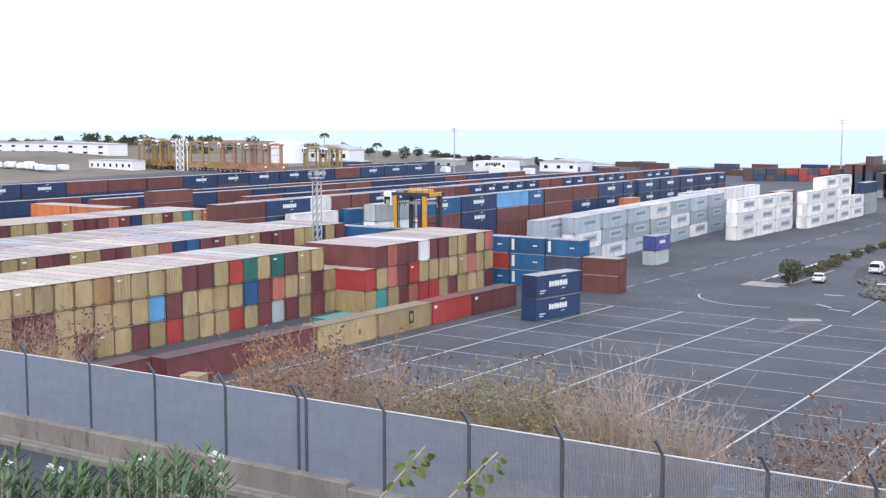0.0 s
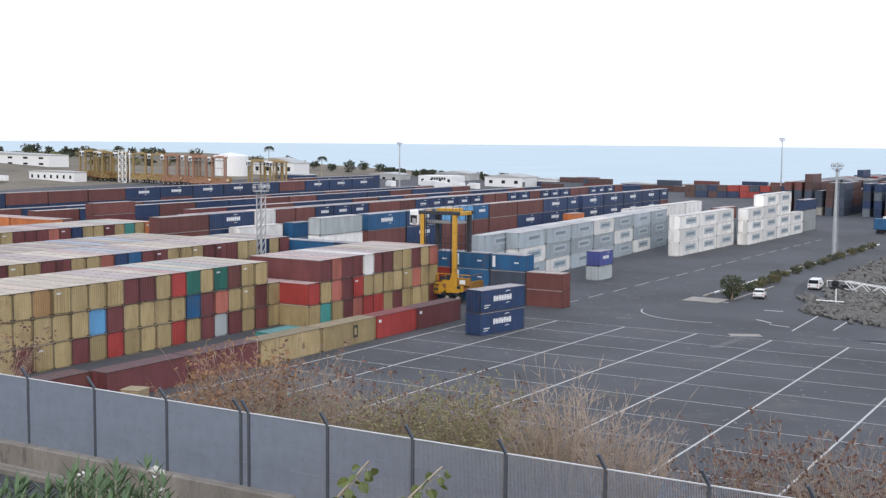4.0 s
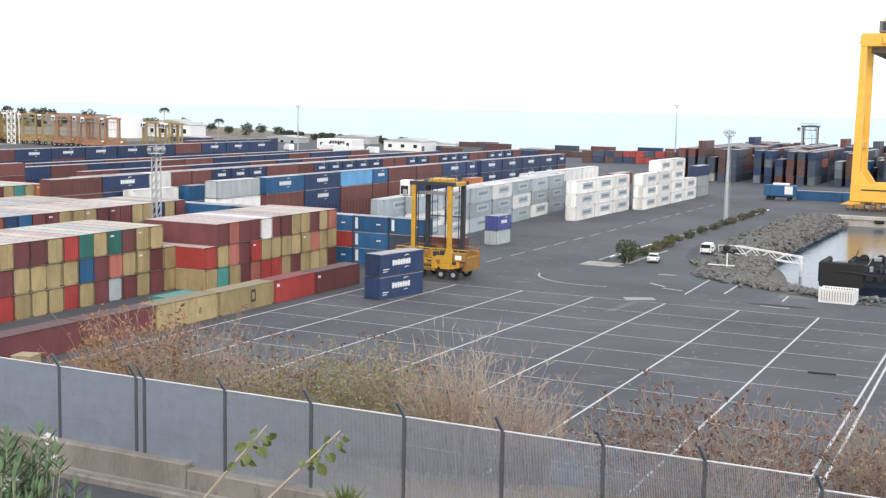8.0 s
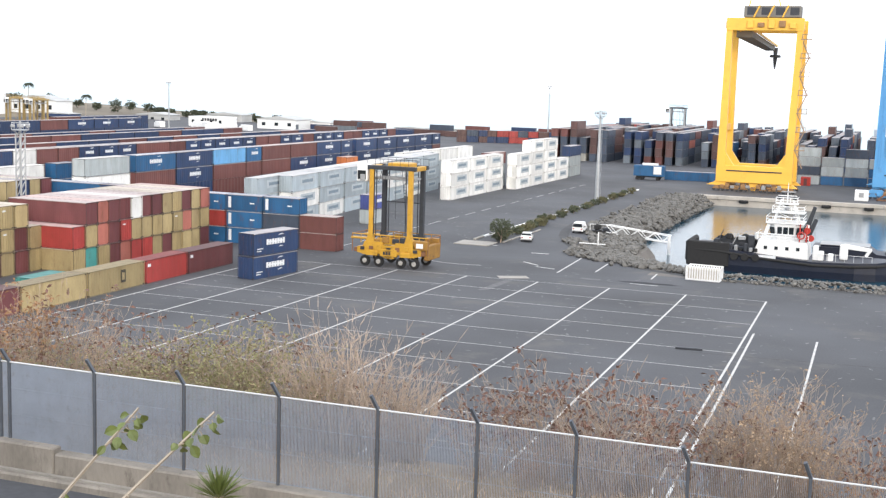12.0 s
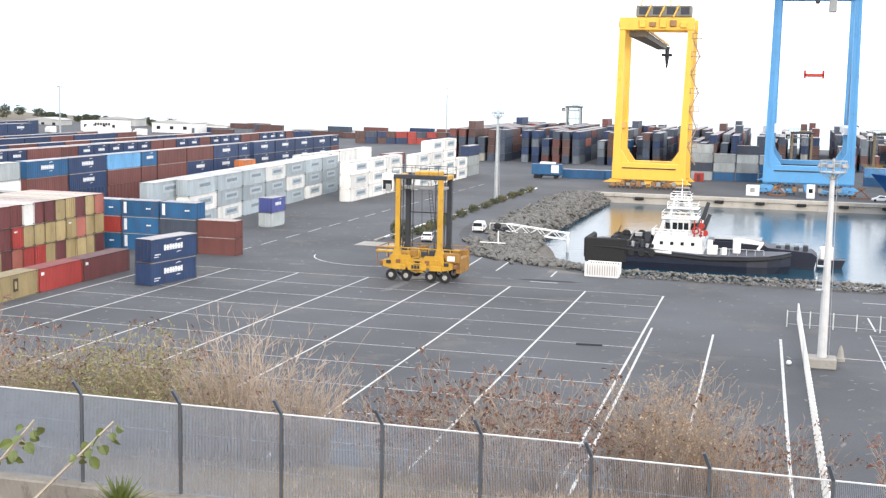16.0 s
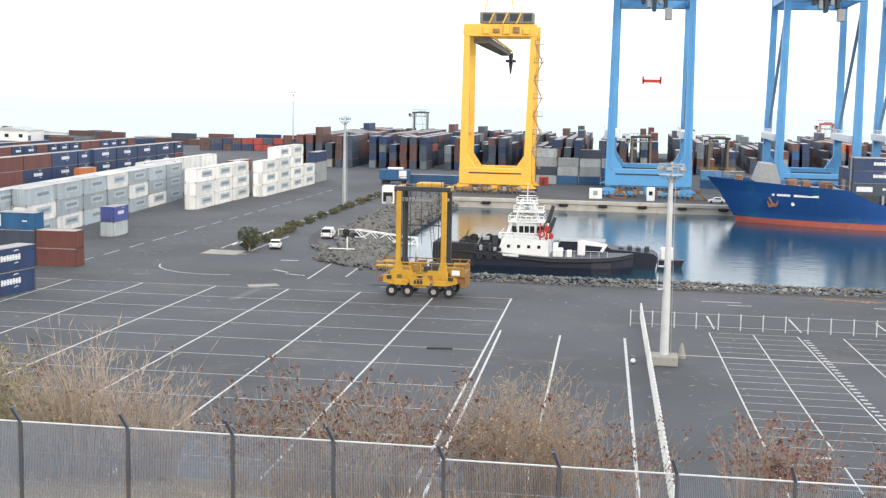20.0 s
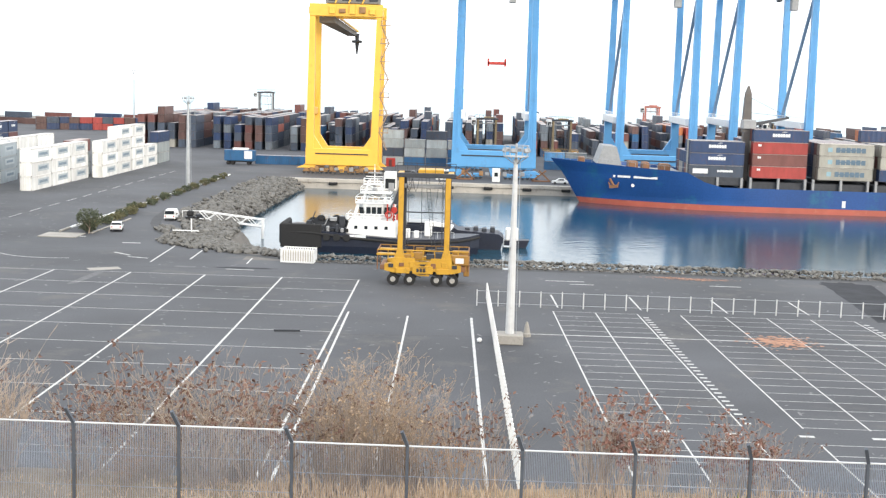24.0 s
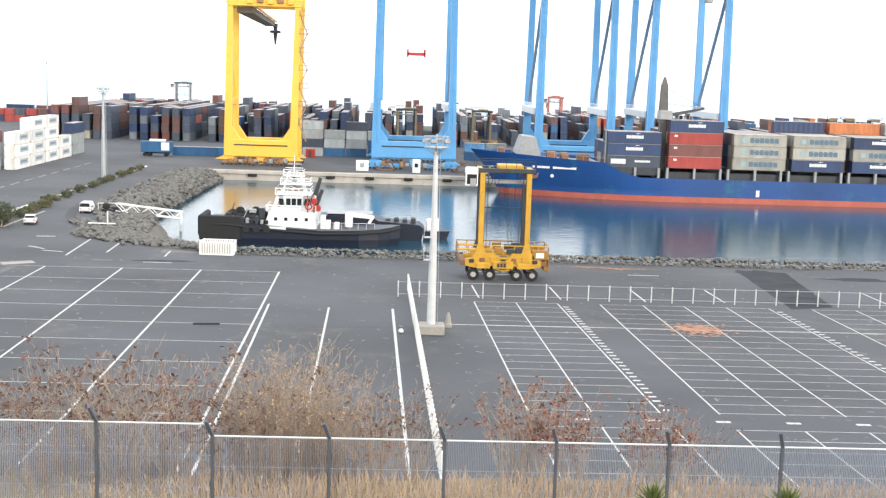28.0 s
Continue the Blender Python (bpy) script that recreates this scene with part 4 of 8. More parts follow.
def straddle_carrier(m, label, group="", paint=None, dark=None, near=False):
    """Origin on the ground at its middle; the length runs along x, the near side is -y."""
    paint, dark = paint or yellow_paint, dark or dark_steel
    s = root("straddle_carrier", m, label, "straddle carrier", group)
    for sy in (-1, 1):
        y = sy * 2.2
        sill = Build()
        o = [(-4.7, 1.85), (-4.7, 2.65), (-3.9, 2.75), (-3.6, 3.45), (-1.0, 3.45), (-0.9, 3.05), (0.9, 3.05), (1.0, 3.45), (3.6, 3.45), (3.9, 2.75), (4.7, 2.65), (4.7, 1.85), (3.6, 1.6), (1.9, 1.6), (1.4, 1.9), (0.8, 1.25), (-0.8, 1.25), (-1.4, 1.9), (-1.9, 1.6), (-3.6, 1.6)]
        sill.prism(o, y - 0.42, y + 0.42)
        sill.ob("sill_beam", paint, s)
        for k, (x0, x1) in enumerate(((-1.25, 1.25), (-3.3, -1.6), (1.7, 3.3))):
            Build().bevel_box(x0, x1, y + (-0.62 if sy < 0 else 0.4), y + (-0.4 if sy < 0 else 0.62), 1.55, 2.5 if k == 0 else 2.2, 0.04).ob("cover_panel", paint, s)
        for k in range(7):
            px = -3.9 + k * 1.3
            Build().bevel_box(px - 0.3, px + 0.3, y + (-0.58 if sy < 0 else 0.42), y + (-0.42 if sy < 0 else 0.58), 2.25 + 0.15 * (k % 2), 2.7 + 0.3 * (k % 3) / 2, 0.03).ob("side_box", (dark, rust_paint, paint)[k % 3], s)
        for k in range(5 if near else 0):
            Build().box(-0.45, 0.45, y + sy * 0.62, y + sy * 0.74, 1.5 + k * 0.4, 1.55 + k * 0.4).ob("step", dark, s)
        for x in (-3.65, -1.6, 1.7, 3.65):
            wheel(s, x, y, 0.74, 0.74, 0.46)
            Build().beam((x, y + 0.33 * sy * -1, 0.74), (x, y + 0.33 * sy * -1, 1.6), 0.22, 0.16).ob("wheel_fork", dark, s)
        for sx in (-1, 1):
            x = sx * 2.85
            leg = Build()
            leg.bevel_box(x - 0.32, x + 0.32, y - 0.3, y + 0.3, 4.3, 13.5, 0.06)
            leg.beam((x, y, 3.4), (x, y, 4.5), 1.25, 0.7, w1=0.64, h1=0.6)
            leg.ob("leg", paint if sy < 0 else dark, s)
            r = Build()
            for dx in (-0.17, 0.17):
                r.box(x - sx * 0.5 + dx - 0.03, x - sx * 0.5 + dx + 0.03, y - 0.12, y + 0.12, 4.0, 13.2)
            r.ob("guide_rail", dark, s)
        rail = Build()
        rail.tube((-5.6, y + sy * 0.1, 4.35), (5.6, y + sy * 0.1, 4.35), 0.07)
        for x in (-5.6, -4.3, -1.4, 0, 1.4, 4.3, 5.6):
            rail.tube((x, y + sy * 0.1, 1.9 if abs(x) > 5 else 3.2), (x, y + sy * 0.1, 4.35), 0.06)
        rail.ob("handrail", amber_paint if sy > 0 else paint, s)
        Build().bevel_box(-5.7, -3.4, y - 0.45, y + 0.45, 3.7, 3.95, 0.05).ob("platform_plate", paint, s)
        Build().bevel_box(3.5, 5.6, y - 0.42, y + 0.42, 2.7, 3.9, 0.08).ob("engine_box", amber_paint, s)
        Build().bevel_box(4.0, 5.0, y + sy * 0.42 - 0.03, y + sy * 0.42 + 0.03, 2.95, 3.6, 0.02).ob("vent_panel", dark if sy > 0 else white_paint, s)
        for k in range(3 if near else 0):
            Build().box(-0.75 + k * 0.4, -0.47 + k * 0.4, y + sy * 0.63 - 0.01, y + sy * 0.63 + 0.01, 1.75, 2.2).ob("number_bar", dark, s)
        for k in range(4 if near else 0):
            hz = Build().tube((-3.2 + k * 2.0, y + sy * 0.5, 1.5), (-2.2 + k * 2.0, y + sy * 0.52, 1.1), 0.07, n=6)
            hz.ob("hydraulic_pipe", dark, s)
        for x in (-1.9, -0.6, 0.9, 2.0):
            Build().bevel_box(x - 0.5, x + 0.5, y - 0.3, y + 0.3, 3.3, 3.95 + 0.2 * math.sin(x * 7), 0.06).ob("machinery_box", amber_paint if x < 0 else dark, s)
        top = Build().bevel_box(-3.6, 3.6, y - 0.34, y + 0.34, 13.3, 13.85, 0.05)
        top.ob("top_beam", dark, s)
        g = Build()
        g.tube((-3.7, y, 14.75), (3.7, y, 14.75), 0.035)
        for x in range(-3, 4):
            g.tube((x * 1.22, y, 13.85), (x * 1.22, y, 14.75), 0.03)
        g.ob("guard_rail", dark, s)
    for x in (-3.1, 3.1):
        Build().bevel_box(x - 0.35, x + 0.35, -1.86, 1.86, 13.2, 13.8, 0.05).ob("cross_beam", paint, s)
    for x in (-4.95, 4.95):
        Build().bevel_box(x - 0.3, x + 0.3, -2.5, 2.5, 1.9, 2.5, 0.06).ob("end_beam", rust_paint, s)
        eb = Build()
        eb.tube((x * 1.13, -2.3, 1.9), (x * 1.13, -2.3, 4.3), 0.07)
        eb.tube((x * 1.13, 2.3, 1.9), (x * 1.13, 2.3, 4.3), 0.07)
        eb.tube((x * 1.13, -2.3, 4.3), (x * 1.13, 2.3, 4.3), 0.07)
        eb.ob("end_guard", rust_paint, s)
    Build().bevel_box(5.0, 5.7, -2.2, 2.2, 1.3, 3.3, 0.08).ob("engine_cover", amber_paint, s)
    Build().bevel_box(-0.9, 2.2, -1.5, 1.5, 13.5, 14.25, 0.1).ob("hoist_housing", paint, s)
    for x in (-1.6, 0.4):
        d = Build()
        d.tube((x, -1.2, 13.6), (x, 1.2, 13.6), 0.4, n=12)
        d.ob("hoist_drum", dark, s)
    cab = Build().bevel_box(-5.0, -3.45, -2.7, -1.0, 11.6, 13.9, 0.14).ob("cab", white_paint, s, label="white driver's cab")
    Build().box(-5.03, -4.95, -2.5, -1.2, 11.9, 13.2).ob("cab_window", glass, cab)
    Build().box(-4.8, -3.6, -2.74, -2.66, 11.9, 13.1).ob("cab_window", glass, cab)
    Build().bevel_box(-4.4, -3.7, -2.8, -2.7, 11.7, 12.6, 0.02).ob("cab_panel", grey_paint, cab, label="grey panel")
    sp = Build()
    sp.bevel_box(-3.0, 3.0, -1.15, 1.15, 11.9, 12.25, 0.06)
    sp.ob("spreader", grey_paint, s)
    for x in (-2, 2):
        for y in (-0.9, 0.9):
            Build().tube((x, y, 12.2), (x * 0.7, y, 13.5), 0.03, n=5).ob("hoist_rope", dark, s)
    lad = Build()
    for dx in (-0.22, 0.22):
        lad.tube((1.2 + dx, 1.7, 3.5), (0.1 + dx, 1.7, 13.3), 0.035, n=5)
    for k in range(24):
        t = k / 23
        lad.tube((1.2 - 1.1 * t - 0.22, 1.7, 3.5 + 9.8 * t), (1.2 - 1.1 * t + 0.22, 1.7, 3.5 + 9.8 * t), 0.025, n=5)
    lad.ob("ladder", dark, s)
    for x, y, z0 in ((-0.4, 0.5, 6.4), (1.3, 0.7, 9.4)):
        Build().tube((x * 1.3, y, 13.4), (x, y, z0), 0.035, n=5).ob("hanging_cable", dark, s)
    for k in range(2 if near else 0):
        fx = -2.3 + k * 0.8
        fs_ = Build()
        for i in range(4):
            a, c = i / 4, (i + 1) / 4
            fs_.tube((fx + 0.8 * a, -2.2, 13.2 - 1.6 * math.sin(math.pi * a)), (fx + 0.8 * c, -2.2, 13.2 - 1.6 * math.sin(math.pi * c)), 0.035, n=5)
        fs_.ob("festoon_cable", dark, s)
    br = Build()
    br.tube((-2.6, 2.2, 8.6), (2.6, 2.2, 8.6), 0.08)
    br.ob("tie_bar", dark, s)
    return s


carrier = straddle_carrier(pose(-69, 156.5, 0), "yellow straddle carrier with tall legs driving across the asphalt yard", near=True)

# ---- quay cranes ----


stair_brown = material("stair_brown", (0.36, 0.25, 0.17), rough=0.6, vary=0.2, scale=0.8)


def zigzag_stairs(parent, x, y, z0, z1, step, mat, sx):
    z, k = z0, 0
    while z + step < z1:
        st = Build()
        a, b = (0.2, 2.2) if k % 2 else (2.2, 0.2)
        st.beam((x + sx * a, y, z), (x + sx * b, y, z + step), 0.3, 0.12)
        st.tube((x + sx * a, y - 0.5, z + 1.0), (x + sx * b, y - 0.5, z + step + 1.0), 0.05, n=5)
        st.box(min(x, x + sx * 2.6), max(x, x + sx * 2.6), y - 0.6, y + 0.6, z + step - 0.22, z + step)
        for px in (0.3, 1.3, 2.5):
            st.tube((x + sx * px, y - 0.6, z + step), (x + sx * px, y - 0.6, z + step + 1.1), 0.07, n=5)
        st.tube((x + sx * 0.2, y - 0.6, z + step + 1.1), (x + sx * 2.6, y - 0.6, z + step + 1.1), 0.08, n=5)
        st.ob("stair_flight", mat, parent)
        z += step
        k += 1


gear_brown = material("gear_brown", (0.30, 0.17, 0.075), rough=0.6, vary=0.25, scale=0.8, stain=(0.12, 0.07, 0.04), amount=0.6)


def bogies(parent, x, y, n, mat):
    for k in range(n):
        bx = x + (k - (n - 1) / 2) * 2.3
        b = Build().prism([(bx - 1.0, 0.55), (bx - 0.35, 1.5), (bx + 0.35, 1.5), (bx + 1.0, 0.55)], y - 0.4, y + 0.4)
        b.ob("bogie", mat, parent)
        for dx in (-0.6, 0.6):
            w = Build().tube((bx + dx, y - 0.2, 0.42), (bx + dx, y + 0.2, 0.42), 0.42, n=12)
            w.ob("rail_wheel", dark_steel, parent)


house_grey = material("machinery_grey", (0.20, 0.19, 0.17), rough=0.6, vary=0.2, scale=0.3, stain=(0.09, 0.08, 0.07), amount=0.5)
brace_grey = material("brace_blue_grey", (0.13, 0.22, 0.34), rough=0.5, vary=0.15, scale=0.3)


def quay_crane(name_label, x0, x1, y0, gauge, zsill, ztop, paint, wide, leans, house, tail, stairs_side, trolley):
    c = root("quay_crane", pose((x0 + x1) / 2, y0, 0), name_label, "crane", "quay cranes")
    h = (x1 - x0) / 2
    lean = (leans[0] + leans[1]) / 2
    for row, y in enumerate((0, gauge)):
        for sx in (-1, 1):
            lg = Build()
            lg.beam((sx * h, y, zsill - 0.5), (sx * (h - leans[sx > 0]), y, ztop - 1.5), wide, wide * 0.9, w1=wide * 0.76, h1=wide * 0.72)
            lg.ob("leg", paint, c)
            g = Build()
            g.prism([(sx * (h - wide * 0.4), zsill), (sx * (h - wide * 0.4), zsill + 3.6), (sx * (h - wide * 0.4 - 2.4), zsill)] if sx > 0 else
                    [(sx * (h - wide * 0.4), zsill), (sx * (h - wide * 0.4 - 2.4), zsill), (sx * (h - wide * 0.4), zsill + 3.6)], y - wide * 0.3, y + wide * 0.3)
            g.ob("gusset", paint, c)
            bogies(c, sx * (h - 2.6), y, 4, gear_brown if paint is crane_yellow else paint)
            eq = Build().prism([(sx * h - 3.4, 1.5), (sx * h - 1.2, 2.4), (sx * h + 1.2, 2.4), (sx * h + 2.4, 1.5)], y - 0.6, y + 0.6)
            eq.ob("equaliser_beam", paint, c)
        for k in range(13):
            gx = -h + 0.6 + k * (2 * h - 1.2) / 12
            Build().bevel_box(gx - 0.55, gx + 0.5, y - 0.75, y + 0.3, 0.75 + 0.2 * (k % 2), 1.7 + 0.35 * math.sin(k * 1.9), 0.1).ob("drive_unit", (gear_brown if paint is crane_yellow else paint, gear_brown, grey_paint)[k % 3], c)
        Build().prism([(-1.2, zsill - 4.4), (1.2, zsill - 4.4), (0.5, 0.5), (-0.5, 0.5)], y - 0.3, y + 0.3).ob("centre_foot", paint, c)
        s = Build().bevel_box(-h - wide * 0.55, h + wide * 0.55, y - wide * 0.42, y + wide * 0.42, zsill - 4.4, zsill, 0.15)
        s.ob("sill_beam", paint, c)
        r = Build()
        r.box(-h + 1.5, h - 1.5, y - wide * 0.5, y - wide * 0.42, zsill - 1.5, zsill - 1.2)
        r.ob("sill_rail", dark_steel, c)
        t = Build().bevel_box(-h + leans[0] - wide * 0.4, h - leans[1] + wide * 0.4, y - 0.9, y + 0.9, ztop - 3.2, ztop, 0.12)
        t.ob("portal_beam", paint, c)
    for sx in (-1, 1):
        x = sx * (h - lean * 0.45)
        wt = 0.7 if house else 1.9
        k = Build().bevel_box(x - wt, x + wt, wide * 0.4, gauge - wide * 0.4, 15.4, 17.2, 0.1)
        if not house:
            for py in range(1, 15):
                k.tube((x - wt, py * 2, 17.2), (x - wt, py * 2, 18.3), 0.05, n=4)
            k.tube((x - wt, 1.2, 18.3), (x - wt, gauge - 1.2, 18.3), 0.06, n=4)
        k.ob("side_tie", paint if house else white_paint, c)
        b = Build()
        b.beam((x, gauge - 0.8, 17.2), (sx * (h - lean), 1.0, ztop - 3.5), 0.75, 0.75)
        b.ob("diagonal_brace", paint if house else brace_grey, c)
        u = Build().bevel_box(sx * (h - lean) - 0.7, sx * (h - lean) + 0.7, 0.9, gauge - 0.9, ztop - 2.6, ztop - 0.8, 0.1)
        u.ob("top_tie", paint, c)
        f = Build()
        aw = 0.9 if not house else 0.3
        f.beam((sx * (h - lean) * (0.9 if not house else 0.5), 0, ztop), (sx * 1.2, 3, ztop + 17), aw, aw)
        f.ob("apex_leg", paint, c)
    zig = h + wide * 0.5 + 0.6 if stairs_side > 0 else -h - wide * 0.5 - 0.6
    if house:
        zigzag_stairs(c, zig - stairs_side * 0.6, -0.4, zsill, ztop - 2, 4.6, stair_brown, stairs_side)
    else:
        for sx in (-1, 1):
            ld = Build()
            for px in (-0.3, 0.3):
                ld.tube((sx * h + px, -wide * 0.5 - 0.3, zsill), (sx * (h - lean) + px, -wide * 0.42 - 0.3, ztop - 3), 0.05, n=4)
            for k in range(40):
                z = zsill + 1 + k * 1.05
                ld.tube((sx * h - 0.3, -wide * 0.48 - 0.3, z), (sx * h + 0.3, -wide * 0.48 - 0.3, z), 0.035, n=4)
            ld.ob("ladder", paint, c)
    for sx in (-1, 1) if not house else ():
        gdr = Build().bevel_box(sx * 2.4 - 0.55, sx * 2.4 + 0.55, -44, tail, ztop + 0.05, ztop + 2.2, 0.1)
        gdr.ob("boom_girder", paint, c)
    for k in range(12 if not house else 0):
        Build().beam((-1.9, -42 + k * 7.4, ztop + 1.1), (1.9, -42 + k * 7.4, ztop + 1.1), 0.4).ob("boom_tie", paint, c)
    if house:
        hs = Build().bevel_box(-h + 3.6, h + 0.6, -1.0, 4, ztop + 0.1, ztop + 3.0, 0.15)
        hh = hs.ob("machinery_house", house_grey, c, label="grey machinery house")
        for k in range(4):
            Build().box(-h + 4.4 + k * 3.5, -h + 6.6 + k * 3.5, -1.06, -0.98, ztop + 0.7, ztop + 2.6).ob("louvre", dark_steel, hh)
        for k in range(3):
            fx = -h + 7.0 + k * 3.5
            fr_ = Build().beam((fx - 0.9, -1.2, ztop + 0.1), (fx + 0.5, -1.2, ztop + 3.1), 0.35)
            fr_.ob("house_brace", paint, hh)
        ar = Build()
        ar.beam((-h + 3.6, 3.0, ztop - 3.9), (-h + 7.6, gauge + 16, ztop - 6.6), 4.2, 1.6, w1=2.6, h1=1.2)
        ar.ob("trolley_girder", house_grey, c)
        ag = Build()
        for dx in (-1.9, 1.9):
            ag.beam((-h + 4.4 + dx, 3.0, ztop - 3.0), (-h + 8.0 + dx * 0.7, gauge + 16, ztop - 5.9), 0.4, 0.5)
        ag.ob("girder_flange", paint, c)
        hk = Build()
        hk.bevel_box(-h + 7.6, -h + 10.4, gauge + 14.6, gauge + 17.4, ztop - 9.0, ztop - 8.3, 0.15)
        hk.tube((-h + 9.0, gauge + 16, ztop - 8.6), (-h + 9.0, gauge + 16, ztop - 6.4), 0.5, 0.7)
        hk.tube((-h + 9.0, gauge + 16, ztop - 12.2), (-h + 9.0, gauge + 16, ztop - 8.8), 0.2, 0.65)
        hk.ob("hook_block", dark_steel, c)
        for k in range(5):
            gx = h - 1.0 - k * 2.6
            Build().bevel_box(gx - 0.9, gx + 0.7, -1.5, -0.9, ztop - 2.6 + 0.3 * (k % 2), ztop - 1.2 + 0.5 * (k % 3), 0.1).ob("service_box", gear_brown if k % 2 else paint, c)
    if trolley:
        tr = Build().bevel_box(-3.6, 3.6, -2, 2.5, ztop - 0.6, ztop + 4.2, 0.3)
        tt = tr.ob("trolley", red_paint, c, label="red hoist trolley")
        for k in range(4):
            Build().box(-3.0 + k * 1.7, -1.9 + k * 1.7, -2.1, -1.98, ztop + 0.4, ztop + 3.2).ob("trolley_panel", grey_paint, tt)
        Build().bevel_box(-6.2, 6.2, -2.6, -1.0, ztop - 2.4, ztop - 0.3, 0.2).ob("trolley_frame", red_paint, c, label="red trolley frame")
        for k in range(5):
            Build().bevel_box(-3.4 + k * 1.4, -2.4 + k * 1.4, -2.2, 0.6, ztop - 4.2 - 0.9 * (k % 3), ztop - 2.4, 0.15).ob("hoist_machinery", (dark_steel, grey_paint)[k % 2], c)
        Build().bevel_box(2.6, 4.4, -3.0, -0.8, ztop - 8.2, ztop - 5.2, 0.15).ob("cab", grey_paint, c)
    if trolley == 1:
        zs = 29.6
        spd = Build()
        spd.bevel_box(-2.4, 2.4, -1.2, 1.2, zs, zs + 0.8, 0.1)
        for x in (-2.2, 2.2):
            spd.bevel_box(x - 0.25, x + 0.25, -1.2, 1.2, zs - 0.4, zs + 1.6, 0.05)
        spd.ob("spreader", red_paint, c, label="red container spreader hanging on ropes")
        for x in (-1.8, 1.8):
            Build().tube((x, 0, zs + 0.8), (x * 0.8, 0, ztop - 1.0), 0.02, n=4).ob("hoist_rope", grey_paint, c)
    return c


quay_crane("yellow steel quay crane on rails with a grey machinery house", -44.5, -27.6, 323, 12, 6.7, 44, crane_yellow, 2.0, (0.25, -0.75), True, 45, 1, False)
BLUE = "light blue steel quay crane on rails along the quay"
quay_crane(BLUE, -6.2, 13.6, 323, 30, 7.4, 53.5, crane_blue, 2.1, (0.35, 0.35), False, 40, 1, 1)
quay_crane(BLUE, 36.2, 55.2, 323, 30, 7.4, 53.5, crane_blue, 2.1, (0.35, 0.35), False, 40, 1, 2)
quay_crane(BLUE, 65.4, 84.9, 323, 30, 7.4, 53.5, crane_blue, 2.1, (0.35, 0.35), False, 40, 1, 2)

# ---- container ship at the quay ----
hull_blue = material("hull_blue", (0.010, 0.062, 0.225), rough=0.45, vary=0.3, scale=0.05, fine=3, stain=(0.016, 0.13, 0.22), amount=0.95)
hull_red = material("hull_red", (0.40, 0.10, 0.07), rough=0.6, vary=0.15, scale=0.3, fine=4, stain=(0.5, 0.3, 0.2), amount=0.3)
ship = root("container_ship", pose(0, 291.6, 0), "blue container ship with a red waterline band moored at the quay", "ship")
HALF = 12.9


def hull_ring(x, z):
    """Half breadth of the hull at a place along it and a height."""
    stem = 24.0 - (z + 2.3) * 0.62 if z < 5 else 19.5 - (z - 5) * 1.0
    full = 66 - 1.3 * max(0, z)
    if x <= stem:
        return 0.0
    t = min(1, (x - stem) / (full - stem))
    return HALF * (1 - (1 - t) ** 2.1) ** 0.9


stations = [16.8, 18, 19.5, 21, 22.5, 24, 26, 28.5, 31.5, 35, 39, 43, 47, 51, 55, 60, 66, 80, 100, 125, 150, 168, 174, 178]


def deck_z(x):
    if x < 47:
        return 7.9 - (x - 17) * 0.055
    return 3.1 + 3.1 * max(0, 1 - (x - 47) / 6.0)


def hull_part(z_of, rows, mat, name, label=""):
    vs, fs = [], []
    n = rows + 1
    for side in (-1, 1):
        for x in stations:
            lo, hi = z_of(x)
            for r in range(n):
                z = lo + (hi - lo) * r / rows
                w = hull_ring(x, z) * (1 if x < 170 else max(0.55, 1 - (x - 170) * 0.05))
                stem = 24.0 - (z + 2.3) * 0.62 if z < 5 else 19.5 - (z - 5) * 1.0
                vs.append((max(x, stem), side * w, z))
    m = len(stations)
    for s in range(2):
        for i in range(m - 1):
            for r in range(rows):
                a = s * m * n + i * n + r
                q = (a, a + n, a + n + 1, a + 1)
                fs.append(q if s == 0 else q[::-1])
    last = (m - 1) * n
    for r in range(rows):
        fs.append((last + r, m * n + last + r, m * n + last + r + 1, last + r + 1))
    bd = Build()
    bd.add(vs, fs)
    return bd.ob(name, mat, ship, label=label)


hull_part(lambda x: (-4.5, -1.0), 3, hull_red, "boot_top", "rusty red waterline band")
hull_part(lambda x: (-1.0, deck_z(x)), 7, hull_blue, "hull", "faded blue steel hull plating")
dk = Build()
vs, fs = [], []
for x in stations:
    z = deck_z(x) - 0.9 if x < 47 else deck_z(x) - 0.5
    w = max(0.05, hull_ring(x, z) - 0.15)
    vs += [(x, -w, z), (x, w, z)]
dk.add(vs, [(2 * i, 2 * i + 2, 2 * i + 3, 2 * i + 1) for i in range(len(stations) - 1)])
dk.ob("deck", grey_paint, ship)
for k in range(10):
    hx = 60.8 + k * 14
    Build().bevel_box(hx, hx + 13.2, -11.6, 11.6, 2.6, 4.6, 0.1).ob("hatch_coaming", dark_steel, ship)
    for y in (-12.2, 12.2):
        for px in (hx + 0.4, hx + 6.6, hx + 12.6):
            Build().box(px - 0.25, px + 0.25, y - 0.4, y + 0.4, 2.6, 5.5).ob("pedestal", grey_paint, ship)
Build().bevel_box(48, 60, -11.0, 11.0, 3.5, 5.3, 0.1).ob("hatch_coaming", dark_steel, ship)
for y in (-11.2,):
    for px in (48.6, 54, 59.4):
        Build().box(px - 0.25, px + 0.25, y - 0.4, y + 0.4, 2.9, 5.3).ob("pedestal", grey_paint, ship)
bw = Build()
